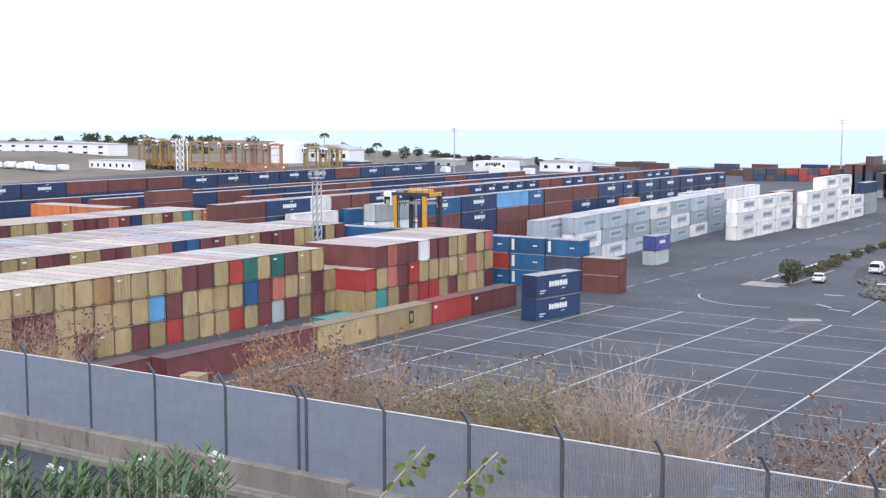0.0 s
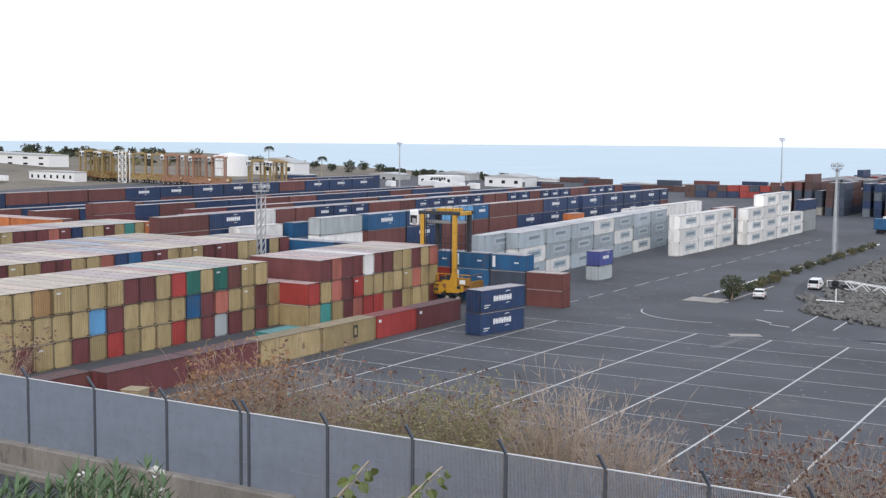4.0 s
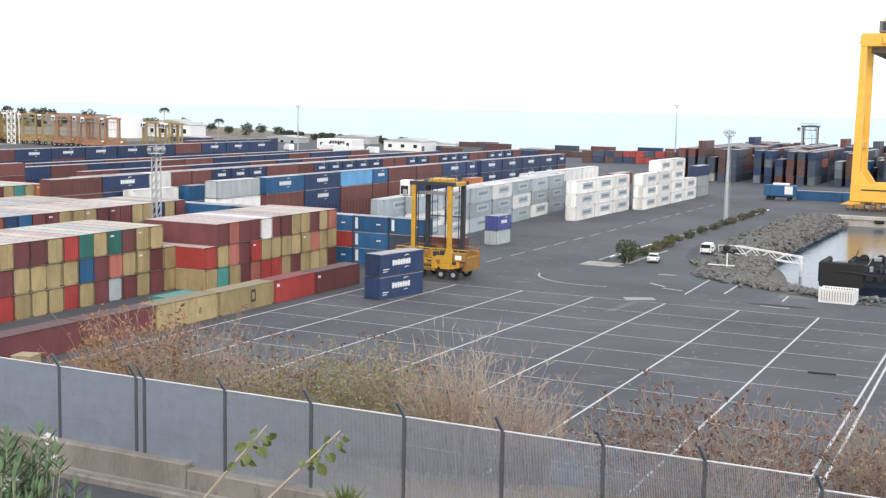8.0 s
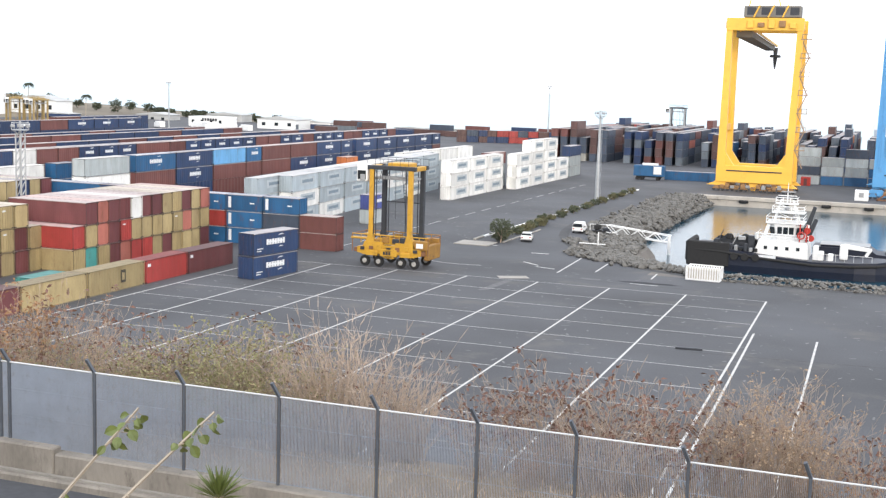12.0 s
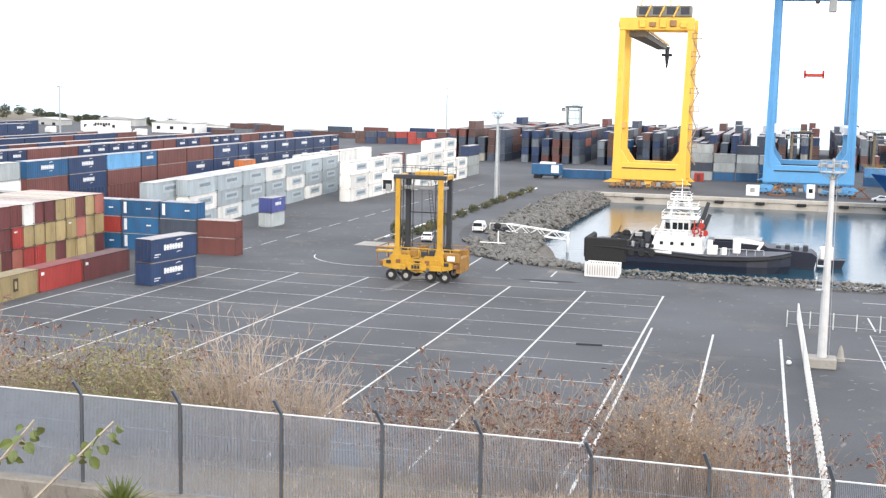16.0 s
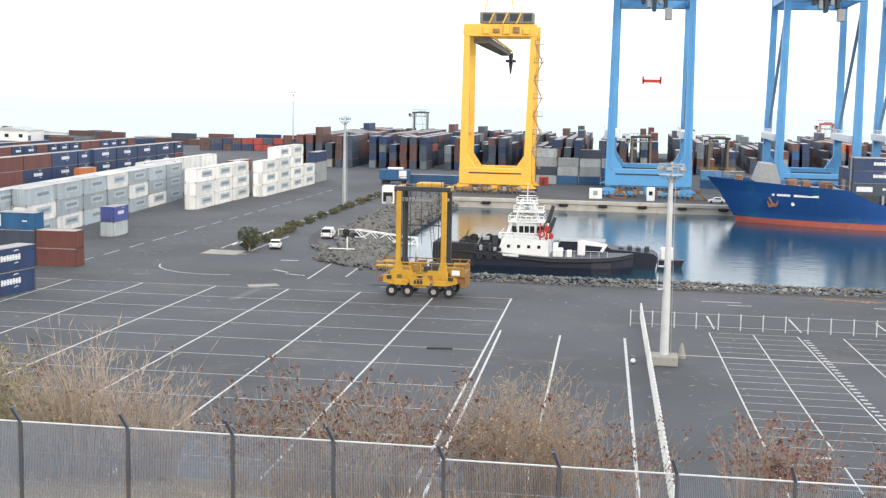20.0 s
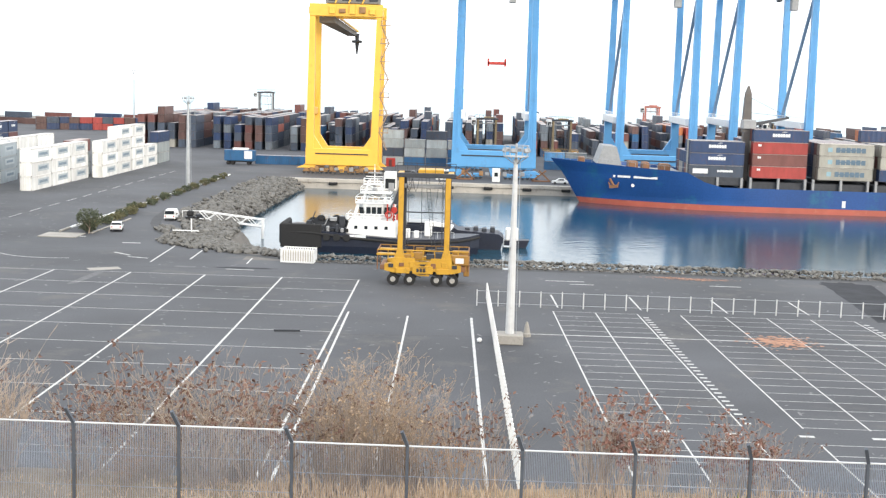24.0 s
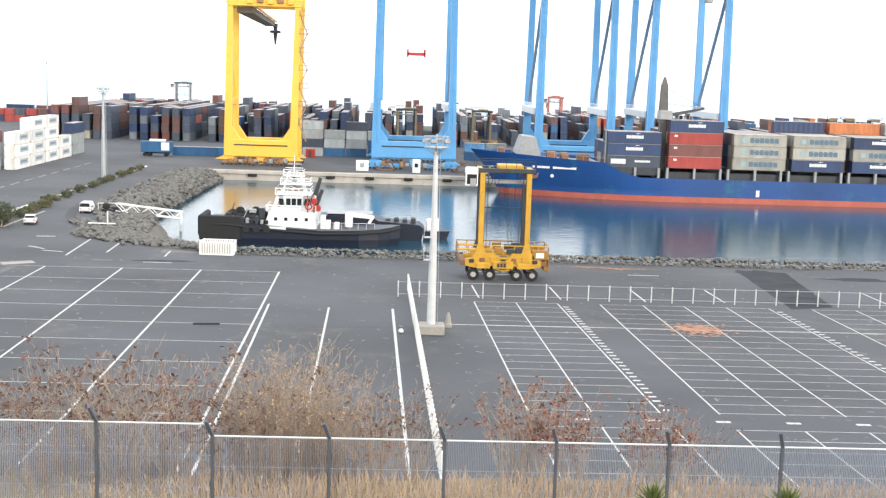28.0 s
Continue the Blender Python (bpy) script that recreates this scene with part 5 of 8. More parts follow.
bw.prism([(27.2, 7.2), (33.0, 6.6), (31.6, 11.2), (28.6, 11.4)], -5.5, 5.5)
bw.ob("breakwater", grey_paint, ship, label="grey steel breakwater on the foredeck")
rl = Build()
for k in range(18):
    x = 18 + k * 1.6
    w = hull_ring(x, deck_z(x)) - 0.1
    rl.tube((x, -w, deck_z(x)), (x, -w, deck_z(x) + 1.0), 0.04, n=4)
    x2 = x + 1.6
    w2 = hull_ring(x2, deck_z(x2)) - 0.1
    rl.tube((x, -w, deck_z(x) + 1.0), (x2, -w2, deck_z(x2) + 1.0), 0.04, n=4)
rl.ob("bow_rail", grey_paint, ship)
for x, w in ((24.0, 1.5), (36, 2.2), (39, 1.6), (43.5, 2.4)):
    Build().bevel_box(x - w / 2, x + w / 2, -2.2, 2.0, deck_z(x) - 0.9, deck_z(x) + 0.9, 0.15).ob("windlass", rust_paint, ship)
dark_grey = material("weathered_grey_paint", (0.10, 0.09, 0.085), rough=0.6, vary=0.2, scale=0.6, stain=(0.2, 0.11, 0.06), amount=0.5)
cr = Build()
cr.beam((60.65, -7, 3), (60.65, -7, 15.5), 1.5, 2.0)
cr.beam((60.65, -7, 15.5), (60.65, -7, 24.2), 2.1, 2.0, w1=1.4, h1=1.4)
cr.beam((60.65, -7, 24.2), (60.65, -7, 26.0), 1.4, 1.4, w1=0.4, h1=0.4)
cp = cr.ob("crane_post", dark_grey, ship, label="weathered grey deck crane post")
Build().bevel_box(59.6, 62.6, -8.4, -5.4, 16.2, 18.4, 0.2).ob("crane_cab", grey_paint, cp)
Build().beam((61.7, -7, 17.2), (70.6, -5, 19.0), 0.8, 0.8, w1=0.5, h1=0.5).ob("jib", dark_steel, cp)
for z in (20, 23.5):
    Build().tube((60.9, -7, z), (70.4, -5, 19.2), 0.04, n=4).ob("stay", dark_steel, cp)
ax = 30.9
for k, (w, gap) in enumerate(((0.5, 0.5), (2.8, 0.7), (5.2, 0.4))):
    hw = hull_ring(ax + w / 2, 4.6)
    hw2 = hull_ring(ax + w, 4.6)
    hw1 = hull_ring(ax, 4.6)
    nb = Build()
    nb.add([(ax, -hw1 - 0.06, 4.3), (ax + w, -hw2 - 0.06, 4.3), (ax + w, -hw2 - 0.06, 4.8), (ax, -hw1 - 0.06, 4.8)], [(0, 1, 2, 3)])
    nb.ob("name_bar", faded_white, ship)
    ax += w + gap
aw = -hull_ring(30.9, 3.0)
an = Build()
an.tube((30.2, aw - 0.5, 3.9), (31.2, aw - 0.9, 2.2), 0.3, n=8)
an.beam((30.3, aw - 0.5, 2.0), (32.0, aw - 1.3, 2.3), 0.7, 0.7)
an.beam((30.4, aw - 0.5, 2.0), (30.0, aw - 0.3, 3.1), 0.4, 0.5, w1=0.2, h1=0.25)
an.beam((31.9, aw - 1.3, 2.3), (32.2, aw - 1.4, 3.2), 0.4, 0.5, w1=0.2, h1=0.25)
an.ob("anchor", rust_paint, ship, label="rusty red anchor")
for k, x in enumerate((35.4,)):
    w_ = -hull_ring(x, 2.6) - 0.12
    Build().lathe([(0.7, -0.05), (0.75, 0.0), (0.4, 0.05)], n=12).ob("bow_mark", faded_white, ship, pose(x, w_, 2.6, 90, 0, 0) @ Matrix.Scale(0.55, 4))
lm = Build()
lm.add([(81.8, -HALF - 0.03, -0.6), (82.6, -HALF - 0.03, -0.6), (82.6, -HALF - 0.03, 0.9), (81.8, -HALF - 0.03, 0.9)], [(0, 1, 2, 3)])
lm.ob("draught_mark", faded_white, ship)

# cargo on deck
DECK = [(53.7, 9.6 - 4.3, ["slate", "navy", "navy"], 11.0), (67.5, 5.5, ["red", "brown", "red", "navy"], 12.3), (82.3, 5.5, ["bone", "bone", "bone"], 12.3), (96.0, 5.5, ["navy", "bone", "bone"], 12.3),
        (110.0, 5.5, ["navy", "bone", "navy"], 12.3), (124, 5.5, ["brown", "navy", "bone"], 12.3)]
deck_heap = Heap("deck_cargo_containers", "tightly stowed containers filling the ship's deck")
for x, z0, cols, hw in DECK:
    for t, c in enumerate(cols):
        o = container(x, 291.6 - hw + 1.25, z0 + t * 2.72, c, 40, 2.7, 90, False, True, "ship cargo", "", "stowed on the blue ship's deck")
        if c == "navy":
            mark(o, 6.1, 0.0, 1.5, 4.0, 0.75, faded_white, "-x")
            mark(o, 6.1, -0.6, 2.2, 1.3, 0.3, faded_white, "-x", -1)
        elif c == "slate":
            mark(o, 6.1, 3.6, 1.3, 3.4, 1.1, faded_white, "-x", 0)
            mark(o, 6.1, -2.0, 1.4, 3.6, 0.5, faded_white, "-x", 8)
        elif c == "bone":
            mark(o, 6.1, -1.0, 1.35, 6.8, 1.15, faded_dark, "-x", 6)
            mark(o, 6.1, 3.7, 1.35, 1.0, 1.0, plate_blue, "-x", 0)
        elif c in ("red", "brown"):
            mark(o, 6.1, 4.6, 1.9, 0.8, 0.5, faded_white, "-x", 2)
    nrow = int((2 * hw - 1) / 2.5)
    for r in range(1, nrow):
        for t in range(len(cols) if r < 3 or x > 80 else len(cols) - 1):
            deck_heap.add(x, 291.6 - hw + 1.25 + r * 2.5, z0 + t * 2.72, rr.choice(["navy", "brown", "bone", "navy"]), 40, 2.7, 90)
for k in range(6):
    deck_heap.add(96 + k % 3 * 13.5, 296 + (k // 3) * 2.5, 5.5 + 3 * 2.72, rr.choice(["orange", "red", "navy", "grey"]), 40, 2.7, 90)
deck_heap.done()

# ---- harbour tug, work barge and small boat ----
tug_hull = material("tug_hull", (0.009, 0.013, 0.028), rough=0.45, vary=0.25, scale=0.8, stain=(0.03, 0.034, 0.042), amount=0.5)
tug = root("harbour_tug", pose(0, 196.2, 0), "dark navy harbour tug with a white deckhouse and lattice mast", "tug")
ts = [(-30.6, 3.6, 1.3), (-29.6, 4.4, 1.4), (-26, 4.5, 1.3), (-20, 4.6, 0.7), (-12, 4.6, 0.2), (-6, 4.2, 0.35), (-3, 3.3, 0.5), (-1, 1.9, 0.7), (0.4, 0.15, 0.9)]
vs, fs = [], []
for x, w, z in ts:
    for s in (-1, 1):
        vs += [(x - (0.5 if x > -3 else 0), s * w * 0.9, -3.5), (x, s * w, -1.2), (x, s * w, z)]
for i in range(len(ts) - 1):
    for s in range(2):
        for r in range(2):
            a = i * 6 + s * 3 + r
            fs.append((a, a + 6, a + 7, a + 1) if s == 0 else (a + 1, a + 7, a + 6, a))
    fs.append((i * 6 + 2, i * 6 + 8, i * 6 + 11, i * 6 + 5))
fs += [(0, 1, 4, 3), (1, 2, 5, 4)]
tb = Build()
tb.add(vs, fs)
tb.ob("hull", tug_hull, tug)
bf = Build().bevel_box(-30.9, -24.4, -4.7, -4.2, -1.6, 2.2, 0.3)
bf.ob("stern_bulwark", rubber, tug, label="tall black stern bulwark")
Build().bevel_box(-31.2, -30.3, -4.0, 4.0, -1.2, 2.2, 0.4).ob("stern_fender", rubber, tug)
rb = Build()
for i in range(len(ts) - 1):
    rb.tube((ts[i][0], -ts[i][1] - 0.1, ts[i][2] - 0.5), (ts[i + 1][0], -ts[i + 1][1] - 0.1, ts[i + 1][2] - 0.5), 0.22)
rb.ob("rubbing_strake", rubber, tug)
for k in range(3):
    tyre = Build()
    tyre.lathe([(0.25, -0.15), (0.55, -0.15), (0.6, 0), (0.55, 0.15), (0.25, 0.15)], n=12)
    tyre.ob("tyre_fender", rubber, tug, pose(-23.6 + k * 1.6, -4.75, 0.2, 90, 0, 0))
wn_ = Build()
wn_.bevel_box(-27.2, -20.9, -2.6, 2.6, 0.3, 1.6, 0.2)
wn_.ob("winch_bed", dark_steel, tug)
for k in range(5):
    dx, dz, dr = -26.5 + k * 1.25, 1.9 + 0.45 * (k % 2), 0.55 - 0.06 * (k % 3)
    d = Build()
    d.tube((dx, -1.7, dz), (dx, 1.5, dz), dr, n=14)
    drum = d.ob("winch_drum", dark_steel if k % 2 else rubber, tug)
    for fy in (-1.75, -0.2, 1.5):
        Build().tube((dx, fy - 0.05, dz), (dx, fy + 0.05, dz), dr + 0.22, n=14).ob("flange", rubber if fy > -1 else dark_steel, drum)
for k, (bx0, bz0, bw0, bh0) in enumerate(((-27.0, 1.6, 0.8, 0.9), (-25.2, 2.6, 0.7, 0.8), (-23.4, 2.5, 1.1, 0.6), (-21.9, 1.6, 0.9, 1.7), (-20.9, 2.9, 0.5, 0.9))):
    Build().bevel_box(bx0, bx0 + bw0, -2.5, -1.6, bz0, bz0 + bh0, 0.08).ob("deck_gear", (dark_steel, rubber, grey_paint, dark_steel, white_paint)[k], tug)
for k in range(3):
    Build().tube((-26.6 + k * 2.3, -2.3, 1.6), (-25.7 + k * 2.3, -2.1, 4.0 - 0.4 * k), 0.09, n=6).ob("deck_stanchion", grey_paint if k % 2 else dark_steel, tug)
hs = Build()
hs.prism([(-21.0, 0.3), (-20.2, 2.9), (-13.0, 2.9), (-12.8, 0.3)], -3.2, 3.2)
house = hs.ob("deckhouse", white_paint, tug, label="white deckhouse")
for k in range(4):
    Build().bevel_box(-19.4 + k * 1.6, -18.9 + k * 1.6, -3.26, -3.18, 1.5, 2.0, 0.02).ob("porthole", glass, house)
wh = Build()
wv = []
for z, a0, a1, hw in ((2.9, -18.7, -14.0, 2.3), (3.5, -18.6, -14.1, 2.25), (5.2, -19.1, -14.0, 2.5), (5.45, -19.1, -14.0, 2.5)):
    wv += [(a0 + 1.0, -hw, z), (a1 - 1.0, -hw, z), (a1, -hw + 1.0, z), (a1, hw - 1.0, z), (a1 - 1.0, hw, z), (a0 + 1.0, hw, z), (a0, hw - 1.0, z), (a0, -hw + 1.0, z)]
wh.add(wv, [(j * 8 + k, j * 8 + (k + 1) % 8, j * 8 + 8 + (k + 1) % 8, j * 8 + 8 + k) for j in range(3) for k in range(8)] + [tuple(range(7, -1, -1)), tuple(range(24, 32))])
wo = wh.ob("wheelhouse", white_paint, tug, label="white eight-sided wheelhouse with dark windows")
for (xa, ya), (xb, yb), n in (((-17.7, -2.32), (-15.1, -2.32), 3), ((-15.0, -2.28), (-14.06, -1.34), 1), ((-17.8, -2.28), (-18.78, -1.3), 1), ((-14.02, -1.2), (-14.02, 1.2), 3)):
    for k in range(n):
        f0, f1 = (k + 0.1) / n, (k + 0.9) / n
        ox = 0.12 if xa > -15.05 else (-0.12 if ya == -2.28 and xb < -18 else 0.0)
        oy = -0.12 if ya < -1.25 else 0.0
        p = [(xa + (xb - xa) * f, ya + (yb - ya) * f) for f in (f0, f1)]
        wb_ = Build()
        wb_.add([(p[0][0] + ox * 0.6, p[0][1] + oy * 0.6, 3.75), (p[1][0] + ox * 0.6, p[1][1] + oy * 0.6, 3.75), (p[1][0] + ox * 1.6, p[1][1] + oy * 1.6, 4.95), (p[0][0] + ox * 1.6, p[0][1] + oy * 1.6, 4.95)], [(0, 1, 2, 3)])
        wb_.ob("window", glass, wo)
Build().bevel_box(-19.4, -13.7, -2.75, 2.75, 5.45, 5.6, 0.05).ob("wheelhouse_roof", white_paint, tug)
for z, a0, a1, hw in ((2.9, -20.6, -12.9, 3.1), (5.6, -19.3, -13.8, 2.7), (7.1, -18.6, -13.9, 1.9), (8.4, -18.2, -15.0, 1.2)):
    gq = Build()
    n = int((a1 - a0) / 0.8)
    for k in range(n + 1):
        px_ = a0 + (a1 - a0) * k / n
        gq.tube((px_, -hw, z), (px_, -hw, z + 0.95), 0.06, n=4)
    for hz in (0.5, 0.95):
        gq.tube((a0, -hw, z + hz), (a1, -hw, z + hz), 0.06, n=4)
        gq.tube((a0, -hw, z + hz), (a0, hw, z + hz), 0.05, n=4)
        gq.tube((a1, -hw, z + hz), (a1, hw, z + hz), 0.05, n=4)
    gq.ob("platform_rail", white_paint, tug)
for z, a0, a1, hw in ((7.0, -18.7, -13.8, 1.9), (8.3, -18.3, -14.9, 1.2)):
    Build().bevel_box(a0, a1, -hw, hw, z, z + 0.12, 0.03).ob("mast_platform", white_paint, tug)
mst = Build()
for sx in (-1.5, 1.5):
    for sy in (-1.2, 1.2):
        mst.beam((-16.5 + sx * 1.2, sy * 1.4, 5.6), (-16.6 + sx * 0.6, sy * 0.5, 9.0), 0.28, 0.28, w1=0.16, h1=0.16)
for z in (6.3, 7.7):
    mst.beam((-18.1, -1.3, z), (-15.0, -1.3, z + 0.1), 0.14)
    mst.beam((-18.1, -1.3, z + 0.8), (-15.0, -1.3, z - 0.2), 0.1)
mst.tube((-16.6, 0, 8.3), (-16.6, 0, 11.6), 0.13, 0.05, n=6)
mst.beam((-18.0, 0, 9.6), (-15.2, 0, 9.6), 0.12)
mst.ob("mast", white_paint, tug)
for x, y, z in ((-17.8, -0.4, 9.0), (-15.5, -0.4, 9.0), (-17.4, -1.9, 6.2), (-15.2, -1.8, 6.2), (-16.4, -2.0, 7.5)):
    Build().lathe([(0.12, 0), (0.34, 0.12), (0.36, 0.4), (0.15, 0.58)], n=9).ob("lamp_housing", (grey_paint, dark_steel)[int(abs(x) * 2) % 2], tug, pose(x, y, z))
rdr = Build().bevel_box(-17.6, -15.4, -0.15, 0.15, 10.1, 10.3, 0.03)
rdr.ob("radar", grey_paint, tug)
for k, (x0_, x1_) in enumerate(((-19.6, -18.9), (-13.8, -13.1))):
    Build().beam((x0_, -2.4, 2.9), (x1_, -2.2, 5.5), 0.5, 0.12).ob("companion_ladder", white_paint, tug)
fn = Build()
fn.beam((-14.0, 1.4, 2.9), (-12.5, 1.4, 8.0), 0.9, 0.8, w1=0.55, h1=0.5)
fn.beam((-13.4, -1.4, 2.9), (-12.0, -1.4, 6.4), 0.9, 0.8, w1=0.55, h1=0.5)
fn.ob("funnel", dark_steel, tug)
for dz, dx in ((4.6, -13.2), (3.5, -12.6)):
    Build().tube((dx, -2.6, dz), (dx, -2.3, dz), 0.5, n=12).ob("monitor_shield", red_paint, tug)
for k in range(9):
    q0 = -26.8 + k * 0.75
    Build().bevel_box(q0, q0 + 0.5, -4.0 + 0.2 * (k % 3), -2.9, 0.9, 1.7 + 0.5 * math.sin(k * 2.3), 0.1).ob("deck_gear", (dark_steel, grey_paint, rubber)[k % 3], tug)
lb = Build()
for k in range(12):
    a, a2 = 2 * math.pi * k / 12, 2 * math.pi * (k + 1) / 12
    lb.tube((-14.0 + 0.5 * math.cos(a), -3.3, 3.9 + 0.5 * math.sin(a)), (-14.0 + 0.5 * math.cos(a2), -3.3, 3.9 + 0.5 * math.sin(a2)), 0.12, n=6)
lb.ob("lifebuoy", red_paint, tug, label="red and white lifebuoy")
fm = Build()
fm.beam((-14.2, -3.2, 2.9), (-14.2, -3.2, 5.6), 0.18)
fm.beam((-13.2, -3.2, 2.9), (-13.2, -3.2, 5.6), 0.18)
fm.ob("fire_monitor_post", red_paint, tug)
for x, h in ((-11.8, 2.4), (-11.0, 1.6), (-9.6, 1.3)):
    Build().bevel_box(x - 0.4, x + 0.4, -2.6, -1.2, 0.2, h, 0.1).ob("deck_locker", white_paint, tug)
kc = Build()
kc.bevel_box(-8.4, -7.2, -0.7, 0.7, 0.3, 2.6, 0.15)
kc.beam((-7.8, 0, 2.4), (-3.8, 0, 2.0), 0.75, 0.7, w1=0.55, h1=0.5)
kc.beam((-3.9, 0, 2.2), (-4.6, 0, 1.0), 0.45)
kc.ob("deck_crane", white_paint, tug, label="white folded knuckle crane")
rls = Build()
for k in range(14):
    x = -20.5 + k * 1.3
    rls.tube((x, -3.0, 2.9 if x < -13 else 0.3), (x, -3.0, 3.9 if x < -13 else 1.3), 0.03, n=4)
rls.tube((-20.5, -3.0, 3.9), (-13, -3.0, 3.9), 0.03, n=4)
rls.tube((-13, -3.0, 1.3), (-3.6, -2.6, 1.3), 0.03, n=4)
rls.ob("railing", white_paint, tug)
Build().bevel_box(-20.0, -17.4, -4.72, -4.66, -0.1, 0.35, 0.01).ob("name_bar", faded_white, tug, pose(0, 0, 0.35))

second = root("work_boat", pose(0, 204.5, 0), "dark work boat lying behind the tug", "boat")
b2 = Build()
b2.prism([(-12.5, -3.2), (-12.8, 1.4), (-4.4, 1.6), (-3.2, 0.8), (3.6, 0.3), (4.4, -0.3), (3.8, -3.2)], -3.0, 3.0)
b2.ob("hull", tug_hull, second)
Build().bevel_box(-11.6, -4.4, -2.4, 2.4, 1.3, 1.75, 0.15).ob("cabin", tug_hull, second)
Build().bevel_box(-11.7, -4.2, -2.5, 2.5, 1.75, 1.84, 0.03).ob("cabin_roof", grey_paint, second)
for k in range(4):
    Build().bevel_box(-2 + k * 1.4, -1.2 + k * 1.4, -1.2, 0.8, 0.2, 1.0 + 0.2 * (k % 2), 0.1).ob("deck_gear", dark_steel, second)
small = root("small_boat", pose(6.4, 206, 0), "small white and black pilot boat", "boat")
b3 = Build()
b3.prism([(-1.9, -2.8), (-2.1, -1.2), (2.4, -1.0), (1.7, -2.8)], -1.1, 1.1)
b3.ob("hull", tug_hull, small)
Build().bevel_box(-1.6, 0.6, -0.9, 0.9, -1.2, 0.9, 0.2).ob("cabin", white_paint, small)
Build().tube((-0.6, 0, 0.9), (-0.6, 0, 2.0), 0.05).ob("mast", white_paint, small)

# ---- rocks, crate, gangway, cars, kerb ----
riprap = root("rock_revetment", pose(0, 0, 0), "grey boulders lining the harbour edge", "rocks", kind="structure")
kr = random.Random(3)
ROCKS = []
for k in range(6):
    bm = bmesh.new()
    bmesh.ops.create_icosphere(bm, subdivisions=1, radius=0.5)
    for v in bm.verts:
        s = 1 + kr.uniform(-0.4, 0.35)
        v.co = Vector((v.co.x * s * 1.25, v.co.y * s, v.co.z * s * 0.75))
    ROCKS.append(Build().bm(bm))
ROCK_ME = [r.mesh("rock", rock_mat) for r in ROCKS]
rest = Build()
placed = 0
spots = []
for k in range(2600):                     # low berm along the near side
    x = kr.uniform(-26, 110) if k % 3 else kr.uniform(-26, 50)
    y = 165.6 + kr.random() ** 0.8 * 4.8
    spots.append((x, y, 0.08 + 0.6 * max(0, 1 - abs(y - 168.2) / 2.2), kr.choice([kr.uniform(0.2, 0.45), kr.uniform(0.3, 0.75)])))
for k in range(3600):                    # sloping field on the west side
    y = kr.uniform(172, 303)
    west = -45 + 7 * smooth(222, 196, y) + 10 * smooth(182, 170, y)
    d = kr.uniform(-9.5, 2.0) if y > 215 else kr.uniform(-10, -0.4)
    x = west + d
    if d < -6 and kr.random() < 0.6:
        continue
    z = -2.6 * smooth(-1.2, 3.4, d) + 0.25
    spots.append((x, y, z, kr.choice([kr.uniform(0.35, 0.8), kr.uniform(0.4, 0.9), kr.uniform(0.7, 1.3)])))
for k in range(260):                     # edge of the bend
    a = kr.random()
    x, y = -52 + 27 * a, 200 - 32 * a ** 0.7
    spots.append((x + kr.uniform(-1, 2), y + kr.uniform(-1, 2), 0.2, kr.uniform(0.5, 1.2)))
for x, y, z, s in spots:
    i = kr.randrange(6)
    m = pose(x, y, z, kr.uniform(-40, 40), kr.uniform(-40, 40), kr.uniform(0, 360)) @ Matrix.Diagonal((s, s, s * kr.uniform(0.7, 1), 1))
    near = y < 171 and -26 < x < 46
    if near and placed < 290:
        o = new("rock", ROCK_ME[i])
        o.parent = riprap
        o.matrix_basis = m
        placed += 1
    else:
        rest.add([m @ Vector(v) for v in ROCKS[i].v], ROCKS[i].f)
rest.ob("rock_rest", rock_mat, riprap)["kind"] = "stuff"

# white slatted crate on the quay road
crate = root("slatted_crate", pose(-24.2, 166.0, 0, 0, 0, -4), "white painted steel crate with slatted sides", "crate")
Build().bevel_box(-2.3, 2.3, -1.2, 1.2, 0.0, 0.22, 0.03).ob("base", white_paint, crate)
for sx in (-2.24, 2.24):
    for sy in (-1.14, 1.14):
        Build().bevel_box(sx - 0.06, sx + 0.06, sy - 0.06, sy + 0.06, 0.2, 1.85, 0.02).ob("corner_post", white_paint, crate)
for sy in (-1.16, 1.16):
    Build().bevel_box(-2.3, 2.3, sy - 0.05, sy + 0.05, 1.75, 1.9, 0.02).ob("top_rail", white_paint, crate)
    for k in range(13):
        x = -2.05 + k * 0.34
        Build().bevel_box(x - 0.1, x + 0.1, sy - 0.03, sy + 0.03, 0.2, 1.76, 0.01).ob("slat", white_paint, crate)
for sx in (-2.26, 2.26):
    Build().bevel_box(sx - 0.04, sx + 0.04, -1.1, 1.1, 0.2, 1.82, 0.02).ob("end_panel", white_paint, crate)
Build().bevel_box(-2.2, 2.2, -1.05, 1.05, 0.2, 1.55, 0.1).ob("load", MATS["roof_tan"], crate)

